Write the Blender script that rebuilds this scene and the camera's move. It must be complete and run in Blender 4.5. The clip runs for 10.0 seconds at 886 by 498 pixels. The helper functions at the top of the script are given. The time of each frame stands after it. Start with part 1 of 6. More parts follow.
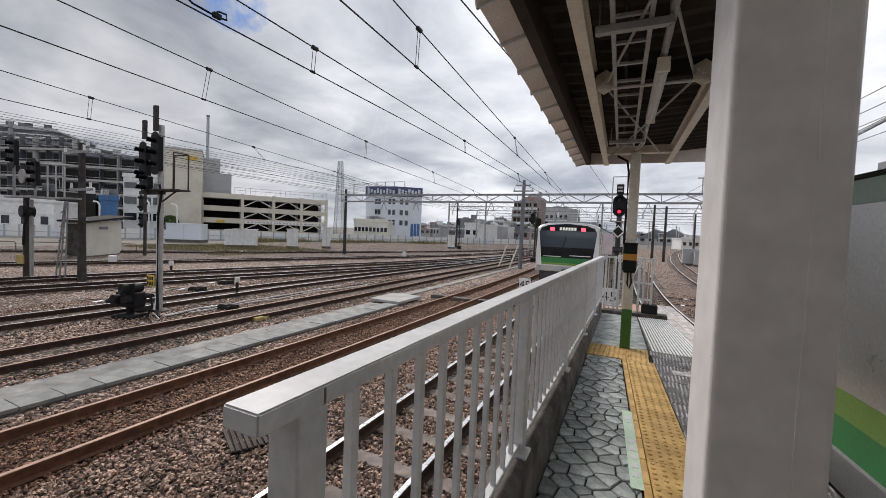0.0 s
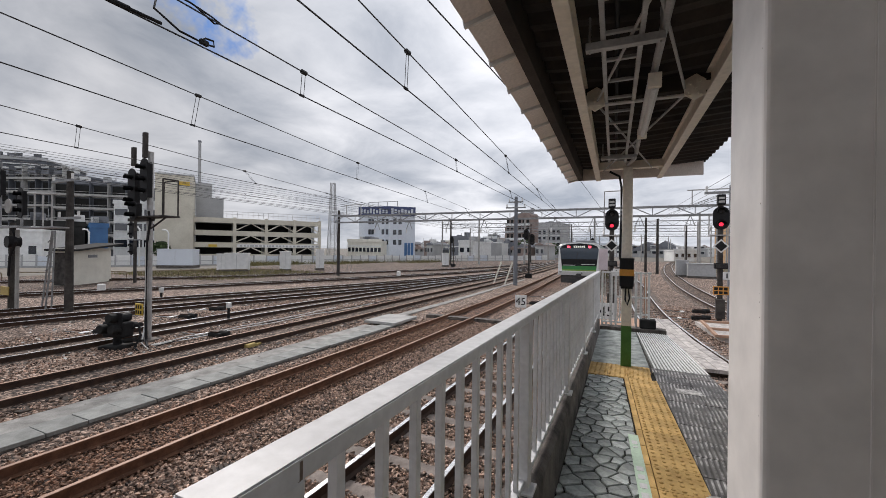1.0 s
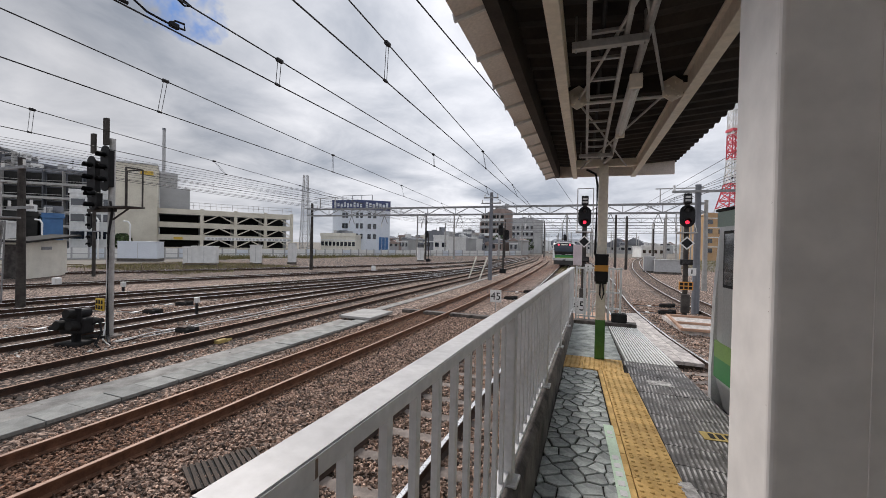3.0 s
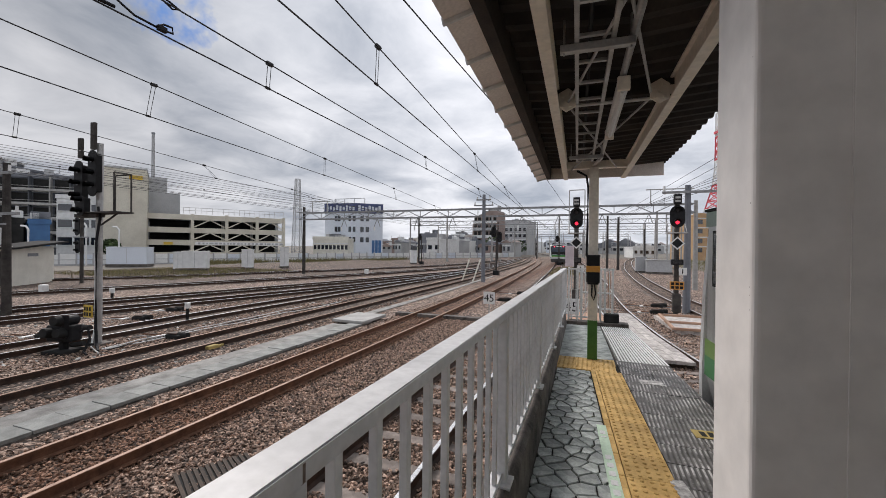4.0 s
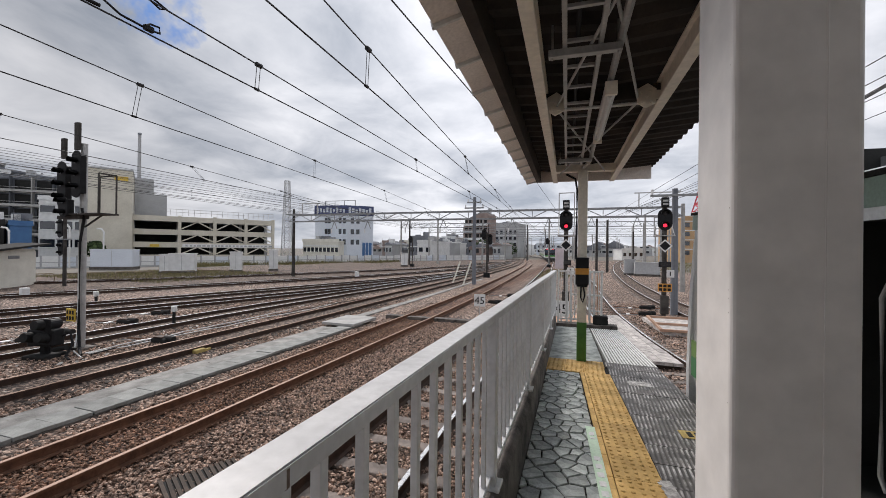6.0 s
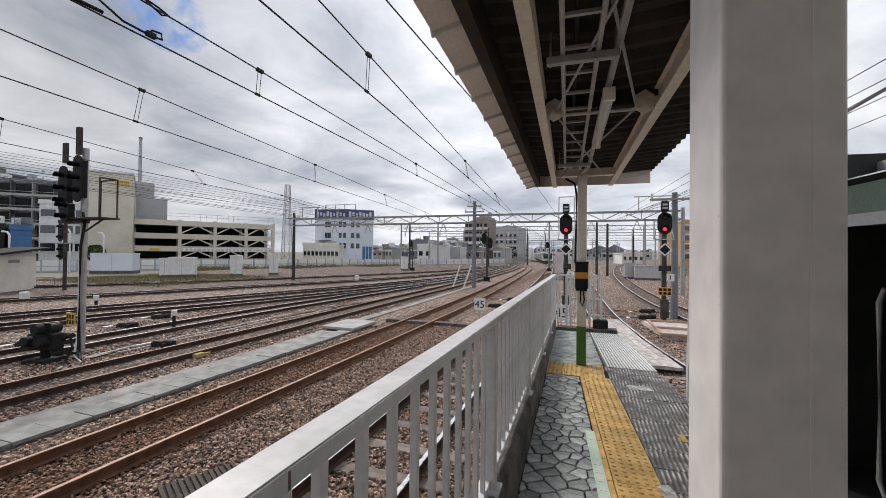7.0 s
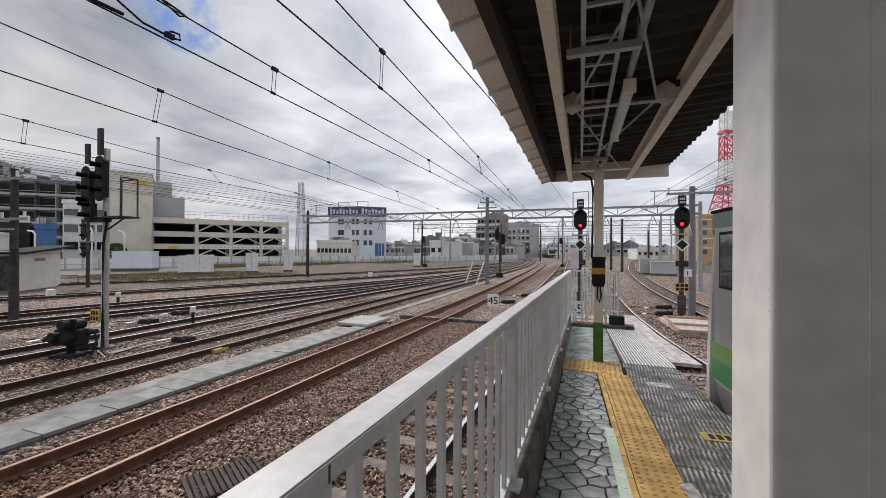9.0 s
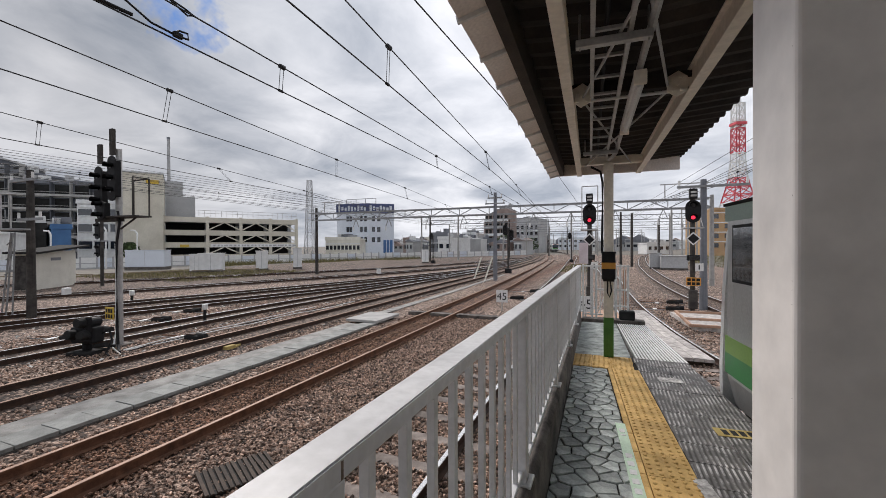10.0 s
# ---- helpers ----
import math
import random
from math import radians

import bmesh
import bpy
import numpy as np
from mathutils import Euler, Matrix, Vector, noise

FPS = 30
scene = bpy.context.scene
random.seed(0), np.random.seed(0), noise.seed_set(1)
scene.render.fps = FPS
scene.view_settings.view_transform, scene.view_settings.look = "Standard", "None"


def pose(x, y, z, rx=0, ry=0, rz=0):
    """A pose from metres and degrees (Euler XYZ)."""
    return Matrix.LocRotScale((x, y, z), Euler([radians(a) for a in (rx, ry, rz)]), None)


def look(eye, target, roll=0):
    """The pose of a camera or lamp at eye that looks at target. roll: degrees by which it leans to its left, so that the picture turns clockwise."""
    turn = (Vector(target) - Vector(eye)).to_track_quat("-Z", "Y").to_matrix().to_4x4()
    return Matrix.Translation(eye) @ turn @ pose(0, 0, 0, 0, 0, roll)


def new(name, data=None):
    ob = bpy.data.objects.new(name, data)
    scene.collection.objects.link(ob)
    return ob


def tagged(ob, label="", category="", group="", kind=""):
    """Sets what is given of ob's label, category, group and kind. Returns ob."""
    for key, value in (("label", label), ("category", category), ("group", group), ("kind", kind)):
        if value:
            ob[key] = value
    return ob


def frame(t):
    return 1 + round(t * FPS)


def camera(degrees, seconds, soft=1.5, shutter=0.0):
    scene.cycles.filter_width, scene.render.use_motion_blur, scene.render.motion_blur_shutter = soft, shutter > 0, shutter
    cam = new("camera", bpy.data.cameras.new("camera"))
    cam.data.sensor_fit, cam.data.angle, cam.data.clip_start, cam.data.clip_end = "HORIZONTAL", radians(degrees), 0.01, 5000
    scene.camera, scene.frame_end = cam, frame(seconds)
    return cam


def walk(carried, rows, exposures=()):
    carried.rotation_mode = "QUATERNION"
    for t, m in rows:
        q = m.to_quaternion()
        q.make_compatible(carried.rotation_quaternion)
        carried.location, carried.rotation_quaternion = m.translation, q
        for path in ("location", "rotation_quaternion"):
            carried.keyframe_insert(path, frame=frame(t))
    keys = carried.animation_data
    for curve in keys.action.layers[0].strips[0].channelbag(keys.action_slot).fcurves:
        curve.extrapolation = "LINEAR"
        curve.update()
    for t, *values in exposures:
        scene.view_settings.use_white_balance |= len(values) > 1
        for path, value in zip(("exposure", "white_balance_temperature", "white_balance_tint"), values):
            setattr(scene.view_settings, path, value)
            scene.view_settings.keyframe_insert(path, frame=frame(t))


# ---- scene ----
cam = camera(95.3, 10.0, soft=0.6)

PATH = [
    (0, (0.372, 0.116, 1.473), (-0.494, 1.917, 1.385), 2.3),
    (0.5, (0.341, 0.199, 1.493), (-0.604, 1.962, 1.481), 2.3),
    (1, (0.333, 0.2, 1.505), (-0.51, 2.014, 1.507), 0.7),
    (1.5, (0.301, 0.179, 1.506), (-0.463, 2.028, 1.5), 0.8),
    (2, (0.282, 0.17, 1.504), (-0.46, 2.027, 1.486), 1.1),
    (2.5, (0.273, 0.174, 1.504), (-0.463, 2.033, 1.479), 1.3),
    (4, (0.2847, 0.1787, 1.504), (-0.4113, 2.0537, 1.495), 0.6),
    (4.5, (0.2907, 0.1777, 1.504), (-0.3833, 2.0607, 1.492), 1.0),
    (5, (0.2867, 0.1817, 1.504), (-0.3793, 2.0667, 1.497), 0.9),
    (5.5, (0.2878, 0.184, 1.504), (-0.3692, 2.073, 1.499), 0.7),
    (7, (0.3011, 0.1653, 1.511), (-0.3529, 2.0553, 1.533), 0.6),
    (7.5, (0.2954, 0.1667, 1.51), (-0.3686, 2.0527, 1.526), 0.3),
    (8, (0.2874, 0.17, 1.508), (-0.3946, 2.05, 1.517), 0.2),
    (8.5, (0.2702, 0.1659, 1.506), (-0.4368, 2.0369, 1.519), 0.4),
    (9, (0.2641, 0.1593, 1.506), (-0.4469, 2.0293, 1.51), 0.3),
    (9.5, (0.2581, 0.1603, 1.507), (-0.4799, 2.0193, 1.509), 0.0),
    (10, (0.2561, 0.1663, 1.503), (-0.4919, 2.0213, 1.488), -0.2),
]
walk(cam, [(t, look(e, g, r)) for t, e, g, r in PATH], [(0.0, 0.40, 6640, 13), (5.0, 0.41, 6640, 13), (7.5, 0.47, 6640, 13), (10.0, 0.40, 6640, 13)])

# ---- sky and sun ----
world = bpy.data.worlds.new("world")
scene.world = world
world.use_nodes = True
wn, wl = world.node_tree.nodes, world.node_tree.links
wn.clear()


def wnode(kind, **kw):
    n = wn.new(kind)
    for k, v in kw.items():
        if k == "op":
            n.operation = v
        else:
            n.inputs[k].default_value = v
    return n


w_out = wnode("ShaderNodeOutputWorld")
w_bg = wnode("ShaderNodeBackground", Strength=0.1)
w_sky = wn.new("ShaderNodeTexSky")
w_sky.sky_type = "NISHITA"
w_sky.sun_disc = False
w_sky.sun_elevation, w_sky.sun_rotation = radians(43), radians(-54)
w_tc = wnode("ShaderNodeTexCoord")
w_sep = wnode("ShaderNodeSeparateXYZ")
wl.new(w_tc.outputs["Generated"], w_sep.inputs[0])
w_up = wn.new("ShaderNodeMath"); w_up.operation = "MAXIMUM"; w_up.inputs[1].default_value = 0.0
wl.new(w_sep.outputs["Z"], w_up.inputs[0])
w_add = wn.new("ShaderNodeMath"); w_add.operation = "ADD"; w_add.inputs[1].default_value = 0.22
wl.new(w_up.outputs[0], w_add.inputs[0])
w_div = wn.new("ShaderNodeVectorMath"); w_div.operation = "DIVIDE"
w_cmb = wnode("ShaderNodeCombineXYZ")
for k in range(3):
    wl.new(w_add.outputs[0], w_cmb.inputs[k])
wl.new(w_tc.outputs["Generated"], w_div.inputs[0])
wl.new(w_cmb.outputs[0], w_div.inputs[1])
w_n1 = wnode("ShaderNodeTexNoise", Scale=1.9, Detail=7.0, Roughness=0.56, Distortion=0.35)
w_n2 = wnode("ShaderNodeTexNoise", Scale=0.8, Detail=3.0, Roughness=0.5)
wl.new(w_div.outputs[0], w_n1.inputs["Vector"])
wl.new(w_div.outputs[0], w_n2.inputs["Vector"])
# cloud deck brightness, grey undersides to bright gaps
w_mixn = wn.new("ShaderNodeMath"); w_mixn.operation = "ADD"
wl.new(w_n1.outputs["Fac"], w_mixn.inputs[0])
wl.new(w_n2.outputs["Fac"], w_mixn.inputs[1])
w_ramp = wnode("ShaderNodeValToRGB")
w_ramp.color_ramp.elements[0].position, w_ramp.color_ramp.elements[0].color = 0.38, (0.355, 0.405, 0.48, 1)
w_ramp.color_ramp.elements[1].position, w_ramp.color_ramp.elements[1].color = 0.61, (0.885, 0.922, 0.975, 1)
w_half = wn.new("ShaderNodeMath"); w_half.operation = "MULTIPLY"; w_half.inputs[1].default_value = 0.5
wl.new(w_mixn.outputs[0], w_half.inputs[0])
wl.new(w_half.outputs[0], w_ramp.inputs[0])
w_gain = wn.new("ShaderNodeVectorMath"); w_gain.operation = "SCALE"; w_gain.inputs["Scale"].default_value = 8.6
wl.new(w_ramp.outputs["Color"], w_gain.inputs[0])
# the deck is brightest towards the hidden sun
w_sd = wn.new("ShaderNodeVectorMath"); w_sd.operation = "DOT_PRODUCT"
w_sd.inputs[1].default_value = Vector((-0.04, 0.84, 0.54)).normalized()
wl.new(w_tc.outputs["Generated"], w_sd.inputs[0])
w_sm = wnode("ShaderNodeMapRange")
w_sm.inputs["From Min"].default_value, w_sm.inputs["From Max"].default_value = 0.56, 1.0
w_sm.inputs["To Min"].default_value, w_sm.inputs["To Max"].default_value = 5.5, 9.5
wl.new(w_sd.outputs["Value"], w_sm.inputs["Value"])
# unseen sky behind made brighter, added to light the faces turned that way
w_sb = wnode("ShaderNodeMapRange")
w_sb.interpolation_type = "SMOOTHSTEP"
w_sb.inputs["From Min"].default_value, w_sb.inputs["From Max"].default_value = -0.6, 0.6
w_sb.inputs["To Min"].default_value, w_sb.inputs["To Max"].default_value = 4.8, 0.0
wl.new(w_sd.outputs["Value"], w_sb.inputs["Value"])
w_ss = wn.new("ShaderNodeMath"); w_ss.operation = "ADD"
wl.new(w_sm.outputs["Result"], w_ss.inputs[0])
wl.new(w_sb.outputs["Result"], w_ss.inputs[1])
wl.new(w_ss.outputs[0], w_gain.inputs["Scale"])
# one break in the clouds, up to the left of the line
w_dot = wn.new("ShaderNodeVectorMath"); w_dot.operation = "DOT_PRODUCT"
w_dot.inputs[1].default_value = Vector((-0.747, 0.506, 0.430)).normalized()
wl.new(w_tc.outputs["Generated"], w_dot.inputs[0])
w_n3 = wnode("ShaderNodeTexNoise", Scale=7.0, Detail=5.0, Roughness=0.6)
wl.new(w_tc.outputs["Generated"], w_n3.inputs["Vector"])
w_g1 = wn.new("ShaderNodeMath"); w_g1.operation = "MULTIPLY_ADD"; w_g1.inputs[1].default_value = 0.020
wl.new(w_n3.outputs["Fac"], w_g1.inputs[0])
wl.new(w_dot.outputs["Value"], w_g1.inputs[2])
w_map = wnode("ShaderNodeMapRange")
w_map.inputs["From Min"].default_value, w_map.inputs["From Max"].default_value = 1.0066, 1.0094
w_map.inputs["To Min"].default_value, w_map.inputs["To Max"].default_value = 1.0, 0.0
wl.new(w_g1.outputs[0], w_map.inputs["Value"])
w_mix = wn.new("ShaderNodeMix"); w_mix.data_type = "RGBA"
wl.new(w_map.outputs["Result"], w_mix.inputs["Factor"])
w_dim = wn.new("ShaderNodeVectorMath"); w_dim.operation = "MULTIPLY"; w_dim.inputs[1].default_value = (0.115, 0.245, 0.50)
wl.new(w_sky.outputs["Color"], w_dim.inputs[0])
wl.new(w_dim.outputs[0], w_mix.inputs["A"])
wl.new(w_gain.outputs[0], w_mix.inputs["B"])
wl.new(w_mix.outputs["Result"], w_bg.inputs["Color"])
wl.new(w_bg.outputs[0], w_out.inputs["Surface"])

sun = new("sun", bpy.data.lights.new("sun", "SUN"))
sun.data.energy, sun.data.angle, sun.data.color = 2.2, radians(16), (1.0, 0.965, 0.93)
sun.matrix_world = look((-52, 38, 60), (0, 0, 0))


# ---- materials ----
def mat(name, c1, c2, scale=3.0, rough=0.6, metal=0.0, bump=0.15, fine=60.0, rnd=0.0, emit=0.0, isl=0.0):
    """Two-tone surface: broad stains, fine grain, relief; rnd and isl vary it from piece to piece."""
    m = bpy.data.materials.new(name)
    m.use_nodes = True
    nt = m.node_tree
    n, l = nt.nodes, nt.links
    b = n["Principled BSDF"]
    tc = n.new("ShaderNodeTexCoord")
    a = n.new("ShaderNodeTexNoise")
    a.inputs["Scale"].default_value, a.inputs["Detail"].default_value, a.inputs["Roughness"].default_value = scale, 6, 0.62
    f = n.new("ShaderNodeTexNoise")
    f.inputs["Scale"].default_value, f.inputs["Detail"].default_value = fine, 4
    l.new(tc.outputs["Object"], a.inputs["Vector"])
    l.new(tc.outputs["Object"], f.inputs["Vector"])
    r = n.new("ShaderNodeValToRGB")
    r.color_ramp.elements[0].position, r.color_ramp.elements[0].color = 0.34, (*c1, 1)
    r.color_ramp.elements[1].position, r.color_ramp.elements[1].color = 0.66, (*c2, 1)
    l.new(a.outputs["Fac"], r.inputs[0])
    hsv = n.new("ShaderNodeHueSaturation")
    l.new(r.outputs["Color"], hsv.inputs["Color"])
    v = n.new("ShaderNodeMapRange")
    v.inputs["To Min"].default_value, v.inputs["To Max"].default_value = 0.78, 1.22
    l.new(f.outputs["Fac"], v.inputs["Value"])
    last = v.outputs["Result"]
    if rnd or isl:
        src = n.new("ShaderNodeObjectInfo").outputs["Random"] if rnd else n.new("ShaderNodeNewGeometry").outputs["Random Per Island"]
        k = n.new("ShaderNodeMapRange")
        k.inputs["To Min"].default_value, k.inputs["To Max"].default_value = 1 - (rnd or isl), 1 + (rnd or isl)
        l.new(src, k.inputs["Value"])
        mu = n.new("ShaderNodeMath")
        mu.operation = "MULTIPLY"
        l.new(last, mu.inputs[0])
        l.new(k.outputs["Result"], mu.inputs[1])
        last = mu.outputs[0]
    l.new(last, hsv.inputs["Value"])
    l.new(hsv.outputs["Color"], b.inputs["Base Color"])
    b.inputs["Roughness"].default_value, b.inputs["Metallic"].default_value = rough, metal
    rr = n.new("ShaderNodeMapRange")
    rr.inputs["To Min"].default_value, rr.inputs["To Max"].default_value = max(rough - 0.12, 0.03), min(rough + 0.14, 1)
    l.new(a.outputs["Fac"], rr.inputs["Value"])
    l.new(rr.outputs["Result"], b.inputs["Roughness"])
    if bump:
        bp = n.new("ShaderNodeBump")
        bp.inputs["Strength"].default_value, bp.inputs["Distance"].default_value = bump, 0.01
        l.new(f.outputs["Fac"], bp.inputs["Height"])
        l.new(bp.outputs["Normal"], b.inputs["Normal"])
    if emit:
        b.inputs["Emission Color"].default_value = (*c2, 1)
        b.inputs["Emission Strength"].default_value = emit
    return m


def gravel_mat(name, cells, tint_rust, dark=(0.035, 0.026, 0.021), mid=(0.25, 0.192, 0.160), light=(0.66, 0.56, 0.50)):
    """Crushed stone: one tone a stone, shade painted dark in the gaps, and rust dust along the rusty line."""
    m = bpy.data.materials.new(name)
    m.use_nodes = True
    n, l = m.node_tree.nodes, m.node_tree.links
    b = n["Principled BSDF"]
    tc = n.new("ShaderNodeTexCoord")
    vo = n.new("ShaderNodeTexVoronoi")
    vo.inputs["Scale"].default_value = cells
    l.new(tc.outputs["Object"], vo.inputs["Vector"])
    sp = n.new("ShaderNodeSeparateColor")
    l.new(vo.outputs["Color"], sp.inputs[0])
    r = n.new("ShaderNodeValToRGB")
    e = r.color_ramp.elements
    e[0].position, e[0].color = 0.0, (*dark, 1)
    e[1].position, e[1].color = 1.0, (*light, 1)
    k = e.new(0.5); k.color = (*mid, 1)
    l.new(sp.outputs[0], r.inputs[0])
    # shade between the stones put into the colour, darkest at cell edges
    gap_shade = n.new("ShaderNodeMapRange")
    gap_shade.inputs["From Min"].default_value, gap_shade.inputs["From Max"].default_value = 0.25, 0.75
    gap_shade.inputs["To Min"].default_value, gap_shade.inputs["To Max"].default_value = 1.0, 0.28
    l.new(vo.outputs["Distance"], gap_shade.inputs["Value"])
    big = n.new("ShaderNodeTexNoise")
    big.inputs["Scale"].default_value, big.inputs["Detail"].default_value = 0.5, 5
    l.new(tc.outputs["Object"], big.inputs["Vector"])
    bv = n.new("ShaderNodeMapRange")
    bv.inputs["To Min"].default_value, bv.inputs["To Max"].default_value = 0.55, 1.45
    l.new(big.outputs["Fac"], bv.inputs["Value"])
    mu = n.new("ShaderNodeMath"); mu.operation = "MULTIPLY"
    l.new(gap_shade.outputs["Result"], mu.inputs[0]); l.new(bv.outputs["Result"], mu.inputs[1])
    hsv = n.new("ShaderNodeHueSaturation")
    l.new(r.outputs["Color"], hsv.inputs["Color"]); l.new(mu.outputs[0], hsv.inputs["Value"])
    # rust dust, strongest along the disused rails
    xyz = n.new("ShaderNodeSeparateXYZ")
    l.new(tc.outputs["Object"], xyz.inputs[0])
    off = n.new("ShaderNodeMath"); off.operation = "ADD"; off.inputs[1].default_value = 5.73
    l.new(xyz.outputs["X"], off.inputs[0])
    ab = n.new("ShaderNodeMath"); ab.operation = "ABSOLUTE"
    l.new(off.outputs[0], ab.inputs[0])
    rs = n.new("ShaderNodeMapRange")
    rs.inputs["From Min"].default_value, rs.inputs["From Max"].default_value = 0.35, 1.5
    rs.inputs["To Min"].default_value, rs.inputs["To Max"].default_value = tint_rust, 0.0
    l.new(ab.outputs[0], rs.inputs["Value"])
    mx = n.new("ShaderNodeMix"); mx.data_type = "RGBA"; mx.blend_type = "MULTIPLY"
    l.new(rs.outputs["Result"], mx.inputs["Factor"])
    l.new(hsv.outputs["Color"], mx.inputs["A"])
    mx.inputs["B"].default_value = (0.50, 0.30, 0.20, 1)
    l.new(mx.outputs["Result"], b.inputs["Base Color"])
    b.inputs["Roughness"].default_value = 0.9
    bp = n.new("ShaderNodeBump"); bp.inputs["Strength"].default_value, bp.inputs["Distance"].default_value = 0.9, 0.04
    bp.invert = True
    l.new(vo.outputs["Distance"], bp.inputs["Height"]); l.new(bp.outputs["Normal"], b.inputs["Normal"])
    return m


def glass_mat(name, tint, rough=0.05):
    m = mat(name, tint, tint, 1.0, rough, 0, 0.0)
    m.node_tree.nodes["Principled BSDF"].inputs["Coat Weight"].default_value = 0.6
    return m


def groove_mat(name):
    """Worn grooved paving: fine ridges along the platform, scuffed pale in patches."""
    m = mat(name, (0.05, 0.046, 0.044), (0.13, 0.122, 0.118), 5, 0.6, 0, 0.2, 70, rnd=0.14)
    n, l = m.node_tree.nodes, m.node_tree.links
    bs = n["Principled BSDF"]
    base = bs.inputs["Base Color"].links[0].from_socket
    tc = n.new("ShaderNodeTexCoord")
    wv = n.new("ShaderNodeTexWave")
    wv.bands_direction = "X"
    wv.inputs["Scale"].default_value, wv.inputs["Distortion"].default_value = 9.0, 0.25
    l.new(tc.outputs["Object"], wv.inputs["Vector"])
    info = n.new("ShaderNodeObjectInfo")
    shift = n.new("ShaderNodeVectorMath")
    shift.operation = "ADD"
    l.new(tc.outputs["Object"], shift.inputs[0])
    l.new(info.outputs["Location"], shift.inputs[1])
    ns = n.new("ShaderNodeTexNoise")
    ns.inputs["Scale"].default_value, ns.inputs["Detail"].default_value, ns.inputs["Roughness"].default_value = 5.5, 8, 0.7
    l.new(shift.outputs[0], ns.inputs["Vector"])
    k = n.new("ShaderNodeMapRange")
    k.inputs["From Min"].default_value, k.inputs["From Max"].default_value = 0.44, 0.64
    l.new(ns.outputs["Fac"], k.inputs["Value"])
    w2 = n.new("ShaderNodeMapRange")
    w2.inputs["From Min"].default_value, w2.inputs["From Max"].default_value = 0.45, 0.8
    l.new(wv.outputs["Fac"], w2.inputs["Value"])
    mu = n.new("ShaderNodeMath")
    mu.operation = "MULTIPLY"
    l.new(k.outputs["Result"], mu.inputs[0])
    l.new(w2.outputs["Result"], mu.inputs[1])
    mx = n.new("ShaderNodeMix")
    mx.data_type = "RGBA"
    l.new(mu.outputs[0], mx.inputs["Factor"])
    l.new(base, mx.inputs["A"])
    mx.inputs["B"].default_value = (0.62, 0.60, 0.59, 1)
    l.new(mx.outputs["Result"], bs.inputs["Base Color"])
    bp = n.new("ShaderNodeBump")
    bp.inputs["Strength"].default_value, bp.inputs["Distance"].default_value = 0.6, 0.006
    l.new(wv.outputs["Fac"], bp.inputs["Height"])
    l.new(bp.outputs["Normal"], bs.inputs["Normal"])
    return m


